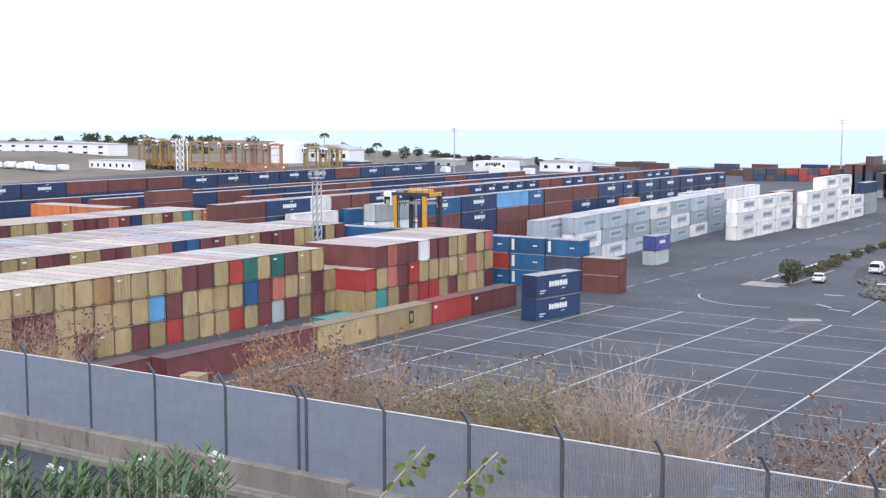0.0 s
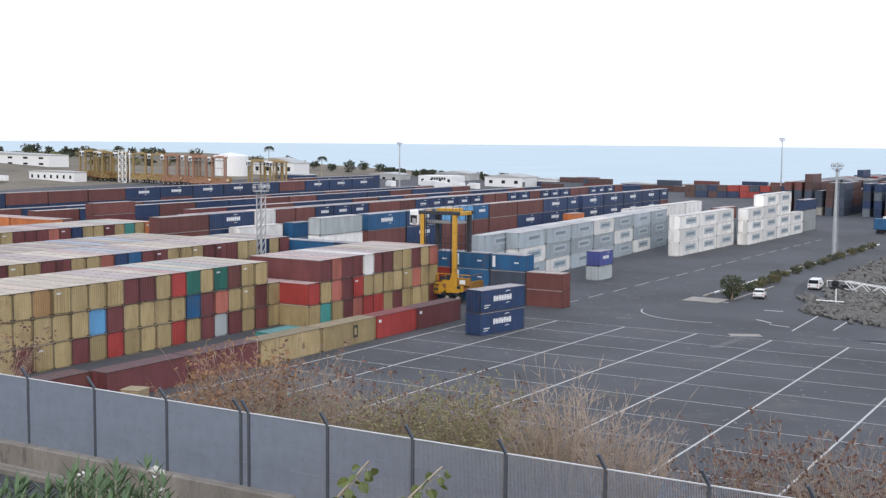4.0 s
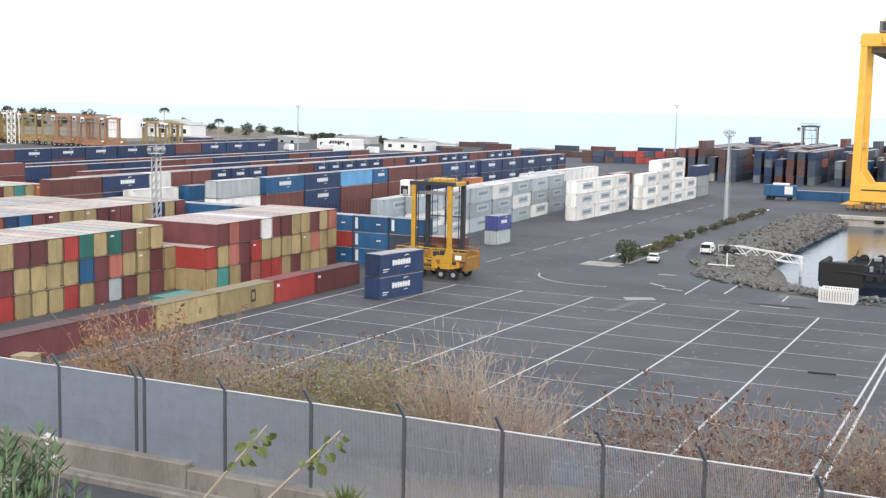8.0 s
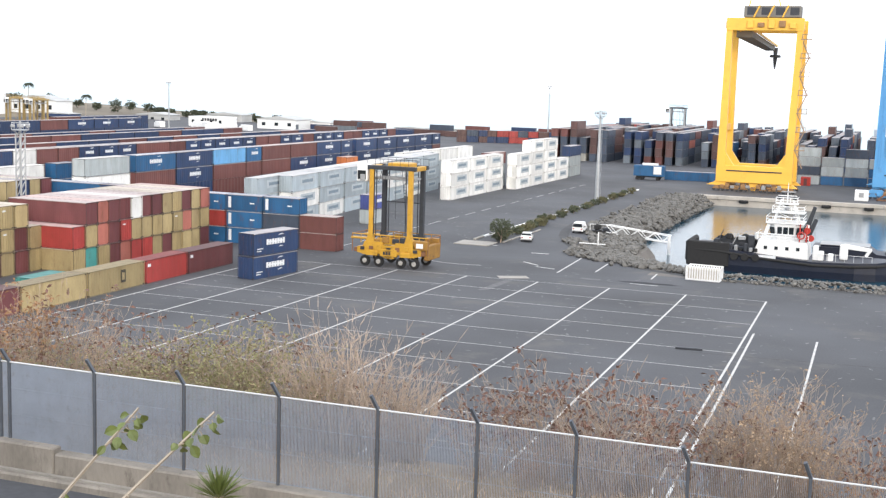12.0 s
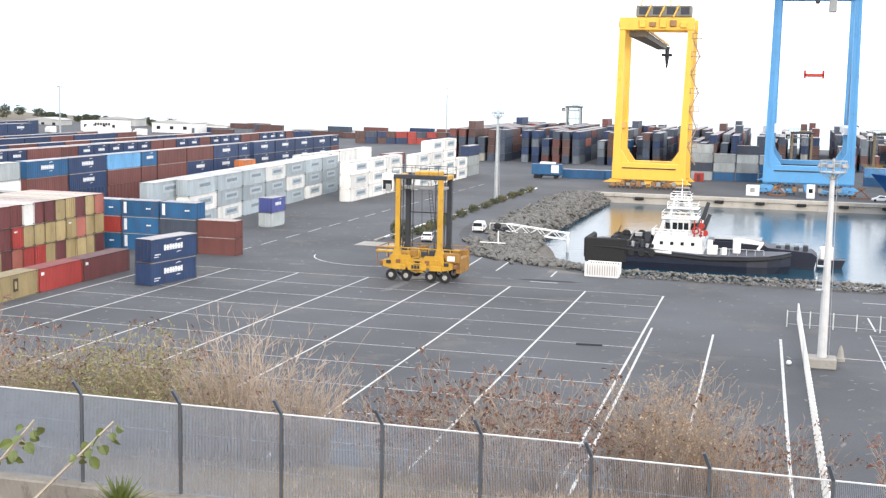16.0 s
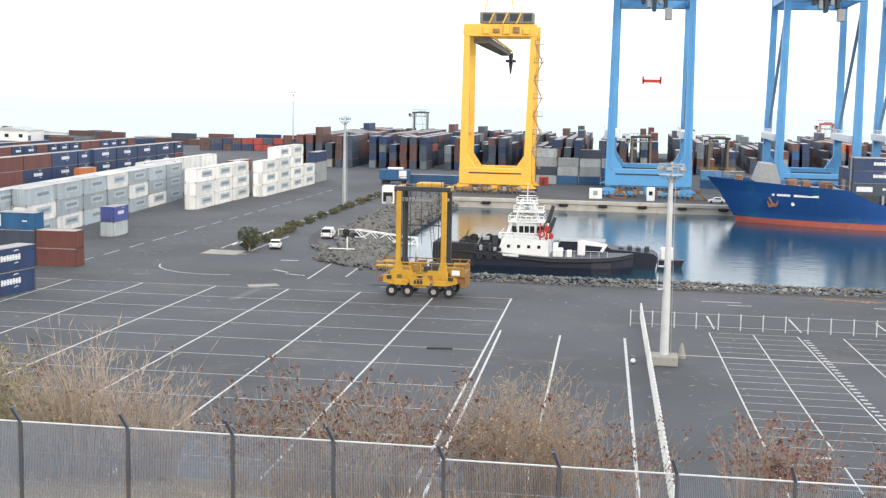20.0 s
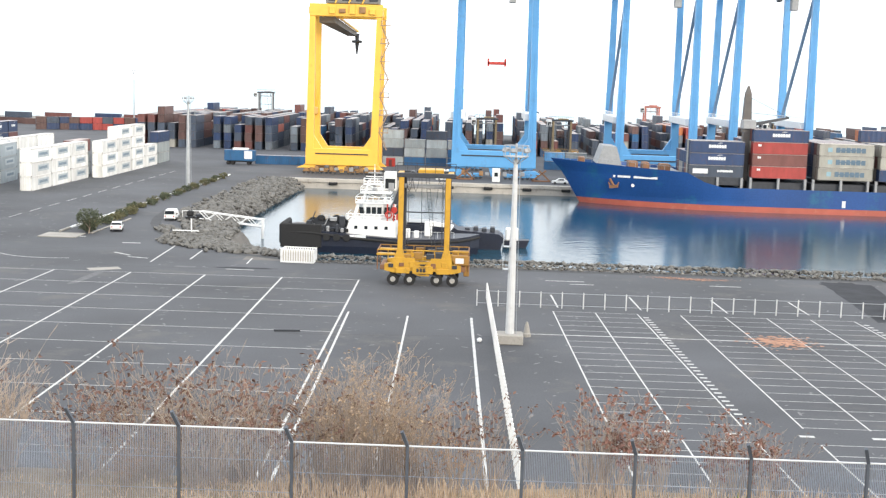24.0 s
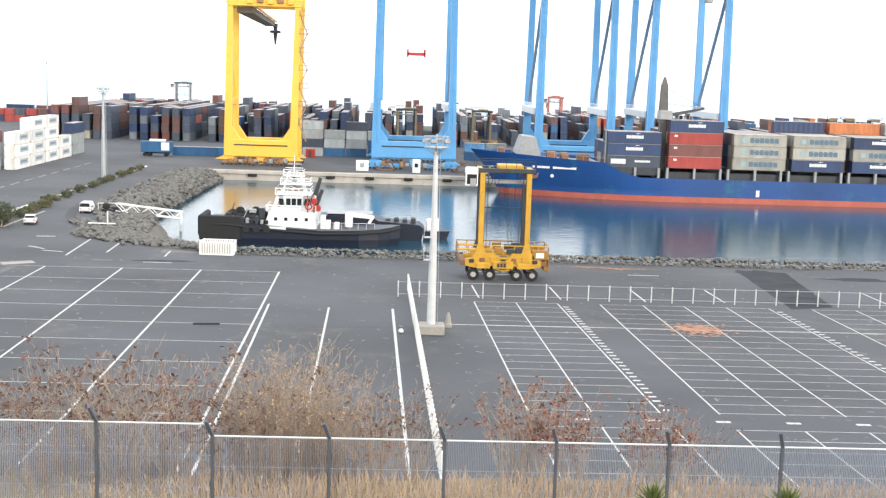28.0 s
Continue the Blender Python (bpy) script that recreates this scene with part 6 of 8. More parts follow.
# timber crates beside the low row
timber = material("weathered_timber", (0.34, 0.27, 0.17), rough=0.85, vary=0.3, scale=2, fine=20, stretch=(1, 4, 4), stain=(0.16, 0.12, 0.08), amount=0.5)
for x, y, w, h in ((-82.6, 82.0, 1.9, 1.5), (-83.6, 79.6, 1.6, 0.9)):
    tc_ = root("timber_crate", pose(x, y, 0, 0, 0, 14), "weathered timber crate beside the low container row", "crate", "timber crates")
    for k in range(5):
        Build().bevel_box(-w / 2, w / 2, -w / 2, w / 2, 0.06 + k * h / 5, 0.02 + (k + 0.9) * h / 5, 0.02).ob("board", timber, tc_)
    Build().bevel_box(-w / 2 + 0.05, w / 2 - 0.05, -w / 2 + 0.05, w / 2 - 0.05, 0.0, h - 0.03, 0.02).ob("core", timber, tc_)
    Build().bevel_box(-w / 2 - 0.05, w / 2 + 0.05, -w / 2 - 0.05, w / 2 + 0.05, h, h + 0.08, 0.02).ob("lid", timber, tc_)

# gangway over the rocks
gw = root("gangway", pose(-47.5, 209, 0.4, 0, 0, -6), "white steel truss gangway reaching from the rocks to the water", "gangway")
for y in (-0.7, 0.7):
    t = Build()
    for z in (0.15, 1.35):
        t.tube((0, y, z), (11.2, y, z - 1.0), 0.08)
    for k in range(8):
        a, b2_ = k * 1.4, (k + 1) * 1.4
        z0, z1 = (0.15, 1.35) if k % 2 else (1.35, 0.15)
        t.tube((a, y, z0 - a / 11.2), (b2_, y, z1 - b2_ / 11.2), 0.06)
    t.ob("truss", white_paint, gw)
Build().beam((0, 0, 0.05), (11.2, 0, -0.95), 1.3, 0.08).ob("walkway", steel_grey, gw)
lrl = Build()
lrl.tube((-3.4, 0.6, 1.2), (0, 0.6, 1.3), 0.06)
lrl.tube((-3.4, 0.6, 0), (-3.4, 0.6, 1.2), 0.06)
lrl.tube((-1.7, 0.6, 0), (-1.7, 0.6, 1.25), 0.06)
lrl.ob("hand_rail", white_paint, gw)
pile = root("mooring_pile", pose(-36.2, 206, -3), "white steel mooring pile at the end of the gangway", "pile")
Build().tube((0, 0, 0), (0, 0, 3.9), 0.24, n=10).ob("shaft", white_paint, pile)
gate = root("low_barrier", pose(-45.2, 190, 0), "low white pipe barrier on the rocks", "barrier")
gb = Build()
gb.tube((-2.4, 0, 0.7), (1.8, 0, 0.7), 0.09)
gb.tube((0.6, 0, 0), (0.6, 0, 2.6), 0.1)
gb.ob("pipe", white_paint, gate)


def car(m, label, kind, van=False):
    """A small car; it faces +y. Body with cut-in glass, four wheels, lamps."""
    s = root(kind, m, label, "car" if not van else "van")
    L, W, H = (4.1, 0.86, 1.45) if not van else (4.4, 0.92, 1.85)
    b = Build()
    if van:
        o = [(-2.2, 0.35), (-2.2, 1.0), (-2.15, 1.8), (0.9, 1.85), (1.6, 1.15), (2.15, 0.95), (2.2, 0.35)]
    else:
        o = [(-2.05, 0.35), (-2.05, 0.85), (-1.6, 0.98), (-1.25, 1.38), (0.3, 1.45), (1.0, 0.95), (1.95, 0.78), (2.05, 0.35)]
    n = len(o)
    vs = [(-W, y, z) for y, z in o] + [(W, y, z) for y, z in o]
    for i, (y, z) in enumerate(o):
        if z > 1.2:
            vs[i], vs[i + n] = (-W * 0.82, y, z), (W * 0.82, y, z)
    b.add(vs, [tuple(range(n)), tuple(range(2 * n - 1, n - 1, -1))] + [(k, k + n, (k + 1) % n + n, (k + 1) % n) for k in range(n)])
    b.ob("body", white_paint, s)
    g = Build()
    g.add([(-W * 0.93, -1.56 if not van else -2.19, 1.03 if not van else 1.1), (W * 0.93, -1.56 if not van else -2.19, 1.03 if not van else 1.1), (W * 0.78, -1.30 if not van else -2.185, 1.35 if not van else 1.7), (-W * 0.78, -1.30 if not van else -2.185, 1.35 if not van else 1.7)], [(0, 1, 2, 3)])
    g.ob("rear_window", glass, s, pose(0, -0.03, 0.03))
    for sx in (-1, 1):
        w = Build()
        w.add([(sx * W * 0.97, -1.1, 0.98), (sx * W * 0.97, 0.7, 0.98), (sx * W * 0.85, 0.25, 1.36), (sx * W * 0.85, -0.95, 1.36)], [(0, 1, 2, 3)])
        w.ob("side_window", glass, s, pose(sx * 0.03, 0, 0))
        for y in (-1.3, 1.3):
            t = Build().tube((sx * (W - 0.16), y, 0.31), (sx * (W + 0.02), y, 0.31), 0.31, n=14)
            t.ob("wheel", rubber, s)
        Build().bevel_box(sx * W * 0.75 - 0.12, sx * W * 0.75 + 0.12, -2.08 if not van else -2.23, -2.02 if not van else -2.18, 0.7, 0.9, 0.02).ob("tail_lamp", red_paint, s)
    Build().bevel_box(-W * 0.9, W * 0.9, -2.12 if not van else -2.26, -2.0, 0.36, 0.55, 0.04).ob("bumper", grey_paint, s)
    return s


car(pose(-57.2, 193.0, 0, 0, 0, 12), "white hatchback car parked beside the shrubs", "hatchback_car")
car(pose(-52.7, 210.0, 0, 0, 0, 4), "white van parked at the bend of the quay road", "parked_van", True)
tl = root("flat_trailer", pose(-49.2, 209.5, 0), "dark flat trailer with gear parked beside the van", "trailer")
Build().bevel_box(-0.9, 2.4, -1.0, 1.0, 0.55, 0.75, 0.03).ob("bed", dark_steel, tl)
for x in (-0.3, 0.6, 1.5):
    Build().tube((x, -1.1, 0.4), (x, 1.1, 0.4), 0.4, n=12).ob("wheel", rubber, tl)
Build().bevel_box(-0.7, 0.4, -0.6, 0.6, 0.75, 1.7, 0.2).ob("engine", rubber, tl)
Build().bevel_box(0.9, 2.0, -0.5, 0.5, 0.75, 1.2, 0.1).ob("gear_box", dark_steel, tl)

# kerbed strip beside the road
strip = root("kerb_strip", pose(0, 0, 0), "pale concrete kerb edging a planted strip", "kerb", kind="structure")
for k in range(26):
    y = 189 + k * 4.6
    x = -65.0 + 0.02 * (y - 189)
    Build().bevel_box(x - 0.2, x + 0.2, y + 0.03, y + 4.57, 0, 0.28, 0.04).ob("kerb_stone", white_paint if k % 3 else concrete, strip)
Build().bevel_box(-66.2, -60.4, 182.4, 187.4, 0.0, 0.16, 0.04).ob("island_slab", concrete, strip)
for k in range(5):
    Build().bevel_box(-59.9 + k * 0.06, -59.6 + k * 0.06, 188 + k * 4.2, 192 + k * 4.2, 0, 0.2, 0.04).ob("kerb_stone", concrete, strip)

# scraps on the yard
sand = material("orange_spill", (0.42, 0.23, 0.155), rough=0.95, vary=0.3, scale=0.6, fine=6)
for x, y, w, h in ((30.9, 122.4, 1.5, 1.5), (29.5, 161.8, 2.6, 0.5), (25.6, 162.6, 1.2, 0.35)):
    sp_ = Build()
    for j in range(420):
        fx, fy, fr = kr.gauss(0, w * 0.9), kr.gauss(0, h * 0.9), kr.uniform(0.04, 0.22) * min(1.0, h)
        vs = [(fx + fr * 1.5 * kr.uniform(0.6, 1.2) * math.cos(k * 0.785), fy + fr * kr.uniform(0.6, 1.2) * math.sin(k * 0.785), 0.00012 * j) for k in range(8)]
        sp_.add(vs, [tuple(range(8))])
    tagged(sp_.ob("sand_spill", sand, None, pose(x, y, 0.008)), "thin scattered orange sand spill on the asphalt", "spill")
beam = tagged(Build().bevel_box(-1.3, 1.3, -0.15, 0.15, 0, 0.2, 0.04).ob("steel_beam", dark_steel, None, pose(-18.5, 119.5, 0.0, 0, 0, 8)), "steel beam lying on the container slots", "beam")
slab = tagged(Build().bevel_box(-2.0, 2.0, -1.0, 1.0, 0, 0.03, 0.01).ob("repair_patch", concrete, None, pose(-47.5, 154.5, 0.0, 0, 0, 30)), "pale repair patch in the asphalt", "patch")

bb = Build()
bb.lathe([(0.06, 0.0), (0.28, 0.08), (0.42, 0.3), (0.42, 0.46), (0.28, 0.7), (0.08, 0.78)], n=14)
tagged(bb.ob("buoy_ball", white_paint, None, pose(0.6, 117.4, 0) @ Matrix.Scale(0.6, 4), smooth=True), "white round buoy lying on the asphalt", "buoy")
bc = root("marker_cone", pose(5.3, 121.0, 0) @ Matrix.Diagonal((0.7, 0.7, 0.85, 1)), "grey-white concrete marker cone beside the light mast", "cone")
bq = Build()
bq.lathe([(0.62, 0), (0.62, 0.35), (0.5, 0.45), (0.3, 1.3), (0.12, 1.75)], n=12)
bq.ob("cone", concrete, bc)
damp = material("damp_asphalt", (0.050, 0.052, 0.058), rough=0.95, vary=0.3, scale=0.3, fine=5, bump=0.3, spec=0.1)
for lay, (x, y, w, h, turn) in enumerate(((48.9, 161.0, 3.2, 2.6, 0), (60, 157.5, 5.5, 1.4, 0), (-30, 158.8, 4.0, 0.7, 4))):
    dv = []
    for k in range(26):
        a = 2 * math.pi * k / 26
        r = 1 + 0.7 * noise.noise(Vector((math.cos(a) * 2, math.sin(a) * 2, x)))
        dv.append((w * r * math.cos(a), h * r * math.sin(a), 0))
    db = Build().add([(0, 0, 0)] + dv, [(0, 1 + k, 1 + (k + 1) % 26) for k in range(26)])
    tagged(db.ob("damp_patch", damp, None, pose(x, y, 0.005 + 0.002 * lay, 0, 0, turn)), "dark damp patch on the asphalt", "patch")


# straight dark trench patch relaid in the asphalt
tv = []
for side in (1, -1):
    for k in range(13):
        t = k / 12 if side == 1 else 1 - k / 12
        wob = 0.35 * noise.noise(Vector((k * 0.9, side * 7.0, 2.0)))
        tv.append(((45.8 if side == 1 else 52.2) + (-1.2 if side == 1 else -2.2) * t + wob, (163.4 if side == 1 else 161.9) - (28.4 if side == 1 else 24.9) * t, 0.013))
tagged(Build().add(tv, [tuple(range(26))]).ob("trench_patch", damp, None), "straight dark relaid patch across the asphalt", "patch")

worn = material("worn_pale_asphalt", (0.115, 0.115, 0.122), rough=0.9, vary=0.35, scale=1.2, fine=8, stain=(0.07, 0.07, 0.078), amount=0.8)
for x, y, w, h, turn in ((-47.5, 147.2, 1.1, 4.6, -4), (-66.5, 160.0, 2.2, 0.7, 20), (-38.0, 158.5, 2.6, 0.5, 0)):
    wv_ = [(w * 0.5 * a + 0.12 * noise.noise(Vector((x, a * 3, b * 3))), h * b + 0.3 * noise.noise(Vector((y, a * 5, b * 2))), 0) for a, b in ((-1, -1), (-0.3, -1.08), (1, -0.9), (1.05, 0), (1, 0.95), (0.2, 1.05), (-1, 0.9), (-1.08, 0.1))]
    tagged(Build().add(wv_, [tuple(range(8))]).ob("worn_patch", worn, None, pose(x, y, 0.0035, 0, 0, turn)), "pale worn patch on the asphalt", "patch")

scuff = material("pale_scuff", (0.16, 0.16, 0.165), rough=0.9, vary=0.3, scale=1.5)
sc_ = Build()
for k in range(2000):
    x, y = kr.uniform(-94, 62), kr.uniform(80, 164)
    if k % 3 == 0:
        x, y = kr.uniform(-96, -66), kr.uniform(165, 300)
    a, w = kr.uniform(0, 6.283), kr.uniform(0.05, 0.28)
    ln = w * kr.uniform(1, 5)
    ux, uy = math.cos(a), math.sin(a)
    sc_.add([(x + ux * ln * p - uy * w * q, y + uy * ln * p + ux * w * q, 0.003) for p, q in ((-0.5, -0.3), (0.1, -0.5), (0.5, -0.1), (0.4, 0.4), (-0.3, 0.5))], [(0, 1, 2, 3, 4)])
tagged(sc_.ob("scuff_marks", scuff, None), "pale scuff marks and dust flecks on the asphalt", "marks", kind="stuff")

# ---- plants ----
twig = material("dry_twig", (0.37, 0.29, 0.225), rough=0.9, vary=0.25, scale=3)
twig_pale = material("pale_twig", (0.41, 0.335, 0.275), rough=0.9, vary=0.2, scale=3)
twig_grey = material("grey_twig", (0.36, 0.31, 0.25), rough=0.9, vary=0.25, scale=3)
leaf_rust = material("rusty_leaf", (0.155, 0.085, 0.065), rough=0.8, vary=0.4, scale=4, per_object=0.15)
leaf_tan = material("tan_leaf", (0.36, 0.26, 0.17), rough=0.85, vary=0.3, scale=4)
leaf_red = material("reddish_leaf", (0.21, 0.105, 0.08), rough=0.8, vary=0.4, scale=4)
leaf_orange = material("orange_leaf", (0.30, 0.17, 0.085), rough=0.8, vary=0.35, scale=4)
leaf_olive = material("olive_leaf", (0.235, 0.225, 0.11), rough=0.8, vary=0.35, scale=4)
leaf_green = material("oleander_leaf", (0.095, 0.155, 0.07), rough=0.45, vary=0.3, scale=5)
leaf_bright = material("fresh_leaf", (0.10, 0.13, 0.035), rough=0.5, vary=0.3, scale=6)
leaf_dark = material("dark_foliage", (0.065, 0.078, 0.05), rough=0.8, vary=0.4, scale=1.5, per_object=0.25)
straw = material("dry_grass", (0.58, 0.43, 0.29), rough=0.9, vary=0.3, scale=2)
petal = material("white_petal", (0.8, 0.8, 0.78), rough=0.6, vary=0.05, scale=4)


def thin(bd, p, q, r0, r1):
    """A three-sided twig."""
    d = (q - p).normalized()
    a = d.cross(Vector((0.3, 1, 0.2))).normalized()
    b = d.cross(a)
    vs = []
    for c, r in ((p, r0), (q, r1)):
        for k in range(3):
            w = 2.094 * k
            vs.append(c + a * (r * math.cos(w)) + b * (r * math.sin(w)))
    bd.add(vs, [(0, 3, 4, 1), (1, 4, 5, 2), (2, 5, 3, 0)])


def leaf(bd, p, d, up, length, w):
    """A pointed leaf, folded a little along its rib."""
    s = d.cross(up)
    if s.length < 1e-3:
        s = Vector((1, 0, 0))
    s.normalize()
    m = p + d * (length * 0.5)
    n = s.cross(d).normalized() * (w * 0.25)
    bd.add([p, m + s * w / 2 + n, p + d * length, m - s * w / 2 + n], [(0, 1, 2), (0, 2, 3)])


def shrub_meshes(seed, h, spread, stems, leaves, leaf_len, lm, tm, droop=0.0, top=0.45, r0=0.014):
    r = random.Random(seed)
    st, lf = Build(), Build()
    for k in range(stems):
        a = r.uniform(0, 6.283)
        out = Vector((math.cos(a), math.sin(a), 0)) * spread * r.uniform(0.15, 1.0)
        hh = h * r.uniform(0.55, 1.0)
        p = Vector((math.cos(a) * 0.6 * r.random(), math.sin(a) * 0.6 * r.random(), 0))
        prev = p
        n = 5
        for i in range(1, n + 1):
            t = i / n
            q = p + out * (t ** 1.3) + Vector((r.uniform(-0.05, 0.05), r.uniform(-0.05, 0.05), hh * t - droop * t * t))
            thin(st, prev, q, r0 * (1.15 - t), r0 * (1.0 - t) + 0.003)
            if i > 2:
                for b in range(2):
                    e = q + (out.normalized() * 0.45 + Vector((r.uniform(-0.7, 0.7), r.uniform(-0.7, 0.7), r.uniform(0.3, 1.2)))) * (0.24 * h / 3)
                    thin(st, q, e, r0 * 0.4, 0.003)
                    if r.random() < leaves and t > top:
                        for c in range(r.choice([1, 2, 3, 4])):
                            d = Vector((r.uniform(-1, 1), r.uniform(-1, 1), r.uniform(-0.9, 0.5))).normalized()
                            leaf(lf, e + d * 0.02, d, Vector((r.uniform(-1, 1), r.uniform(-1, 1), 1)), leaf_len * r.uniform(0.7, 1.3), leaf_len * 0.55)
            prev = q
    return st.mesh("branch_tangle", tm), lf.mesh("foliage", lm)


SHRUBS = {
    "bare_shrub": ([shrub_meshes(s, 3.3, 1.6, 46, 0.05, 0.10, leaf_rust, twig_pale, r0=0.024) for s in (1, 2)], "tangle of bare tan twigs on the dry bank", "bare shrub"),
    "rust_shrub": ([shrub_meshes(s, 3.0, 1.6, 36, 0.4, 0.16, leaf_rust, twig, top=0.4) for s in (3, 4, 5)], "dry shrub with rusty brown leaves on the bank", "rust-leaved shrub"),
    "straw_shrub": ([shrub_meshes(s, 3.1, 0.95, 80, 0.4, 0.07, leaf_tan, twig, top=0.2, r0=0.009) for s in (6, 7)], "straw-coloured feathery shrub on the dry bank", "straw shrub"),
    "rust_upright_shrub": ([shrub_meshes(s, 2.7, 0.75, 30, 0.55, 0.17, leaf_red, twig_pale, top=0.35) for s in (13, 14)], "upright dry shrub with reddish brown leaf clusters on the bank", "reddish shrub"),
    "olive_shrub": ([shrub_meshes(s, 2.6, 1.5, 90, 0.95, 0.10, leaf_olive, twig, top=0.15, r0=0.008) for s in (8, 9)], "faded olive green fine-leaved shrub on the bank", "olive shrub"),
    "orange_shrub": ([shrub_meshes(s, 2.6, 1.5, 60, 0.8, 0.12, leaf_orange, twig, top=0.2) for s in (10, 11)], "orange-brown withered shrub on the bank", "orange shrub"),
}


def shrub(kind, x, y, s=1.0, sink=0.1):
    meshes, label, cat = SHRUBS[kind]
    st, lf = meshes[pr.randrange(len(meshes))]
    e = root(kind, pose(x, y, height(x, y) - sink, 0, 0, pr.uniform(0, 360)) @ Matrix.Diagonal((s, s, s * pr.uniform(0.85, 1.1), 1)), label, "shrub", cat + "s on the bank")
    a, b = new("branch_tangle", st), new("foliage", lf)
    a.parent = b.parent = e
    return e


pr = random.Random(21)
WEST_BANK = [  # kind, x, y, size
    ("orange_shrub", -49, 34, 1.3), ("rust_shrub", -46, 35, 1.2), ("orange_shrub", -43.5, 34, 1.25), ("rust_shrub", -41, 33.5, 1.0), ("orange_shrub", -52, 35, 1.2),
    ("orange_shrub", -29.6, 34.2, 1.45), ("orange_shrub", -27.6, 33.4, 1.5), ("orange_shrub", -31.4, 34.5, 1.1), ("rust_shrub", -26.0, 33.5, 1.2), ("orange_shrub", -28.0, 31.0, 0.75), ("orange_shrub", -26.6, 31.2, 0.7),
    ("straw_shrub", -24.4, 33.2, 0.95), ("bare_shrub", -23.6, 34.5, 0.9), ("rust_shrub", -22.4, 33.0, 0.95), ("straw_shrub", -21.2, 32.4, 0.95), ("olive_shrub", -20.2, 32.2, 1.1), ("olive_shrub", -18.6, 32.5, 1.05), ("rust_shrub", -19.6, 34.0, 1.2),
    ("olive_shrub", -17.2, 32.6, 1.1), ("straw_shrub", -22.6, 31.8, 0.85), ("bare_shrub", -15.0, 32.2, 1.1), ("bare_shrub", -13.8, 32.6, 1.1), ("bare_shrub", -15.8, 33.4, 1.0), ("straw_shrub", -16.4, 31.8, 0.8), ("bare_shrub", -12.9, 33.0, 0.85),
]
EAST_BANK = [
    ("rust_shrub", -10.2, 32.6, 0.75), ("rust_shrub", -8.6, 32.2, 0.95), ("rust_shrub", -7.2, 32.4, 1.0), ("bare_shrub", -6.6, 33.2, 0.8), ("rust_shrub", -5.6, 32.2, 0.9), ("rust_shrub", -9.4, 33.8, 0.95), ("rust_shrub", -4.4, 33.6, 0.95), ("orange_shrub", -8.9, 31.2, 0.5),
    ("straw_shrub", -3.3, 32.0, 1.1), ("straw_shrub", -2.4, 32.6, 1.15), ("rust_shrub", -2.9, 33.4, 1.1), ("straw_shrub", -1.6, 32.2, 0.95), ("orange_shrub", -1.0, 32.6, 0.75), ("rust_shrub", -0.3, 32.8, 0.78), ("straw_shrub", -3.9, 32.9, 0.9), ("rust_shrub", 0.6, 33.4, 0.65),
    ("rust_upright_shrub", 3.3, 32.6, 0.8), ("rust_upright_shrub", 3.9, 32.4, 0.85), ("rust_upright_shrub", 4.6, 32.8, 0.8), ("bare_shrub", 3.6, 33.2, 0.6), ("rust_upright_shrub", 6.7, 32.6, 0.68), ("rust_upright_shrub", 7.4, 33.0, 0.74), ("rust_shrub", 8.6, 33.4, 0.5), ("rust_upright_shrub", 7.9, 32.6, 0.66), ("rust_upright_shrub", 5.2, 33.0, 0.6),
]
for kind, x, y, s in WEST_BANK + EAST_BANK:
    shrub(kind, x * 0.955, y - 1.75, s * (0.92 if kind == "orange_shrub" else 1.08))
for k in range(25):
    x = pr.uniform(-26.5, -15.5) if k < 13 else (pr.uniform(-15.8, -11.2) if k < 18 else (pr.uniform(-10, -0.6) if k < 25 else pr.uniform(2.4, 8.6)))
    kind = pr.choice(("straw_shrub", "olive_shrub", "olive_shrub", "rust_shrub") if k < 13 else (("bare_shrub", "bare_shrub", "straw_shrub") if k < 18 else (("rust_shrub", "rust_shrub", "bare_shrub", "straw_shrub") if k < 25 else ("rust_shrub", "bare_shrub"))))
    shrub(kind, x, pr.uniform(29.8, 31.6), pr.uniform(0.65, 1.0) if k < 25 else pr.uniform(0.55, 0.75))

# dry grass along the foot of the fence
gr = Build()
for k in range(9000):
    x = pr.uniform(-34, 22) if k % 2 else pr.uniform(-7, 16)
    y = 26.1 + pr.random() ** 1.3 * 4.2
    z = height(x, y)
    clump = 0.5 + 0.5 * noise.noise(Vector((x * 0.9, y * 1.2, 4)))
    h = (0.16 + 0.62 * clump * pr.random()) * (1.25 if x > -5 else 0.55)
    a = pr.uniform(0, 6.283)
    dx, dy = math.cos(a) * 0.018, math.sin(a) * 0.018
    lx, ly = pr.uniform(-0.2, 0.2), pr.uniform(-0.2, 0.2)
    gr.add([(x - dx, y - dy, z - 0.02), (x + dx, y + dy, z - 0.02), (x + lx * 0.4 + dx * 0.7, y + ly * 0.4 + dy * 0.7, z + h * 0.6), (x + lx, y + ly, z + h), (x + lx * 0.4 - dx * 0.7, y + ly * 0.4 - dy * 0.7, z + h * 0.6)], [(0, 1, 2, 4), (4, 2, 3)])
tagged(new("dry_grass", mesh_of("dry_grass", gr.v, gr.f, straw)), "dry straw-coloured grass along the fence", "grass", kind="stuff")


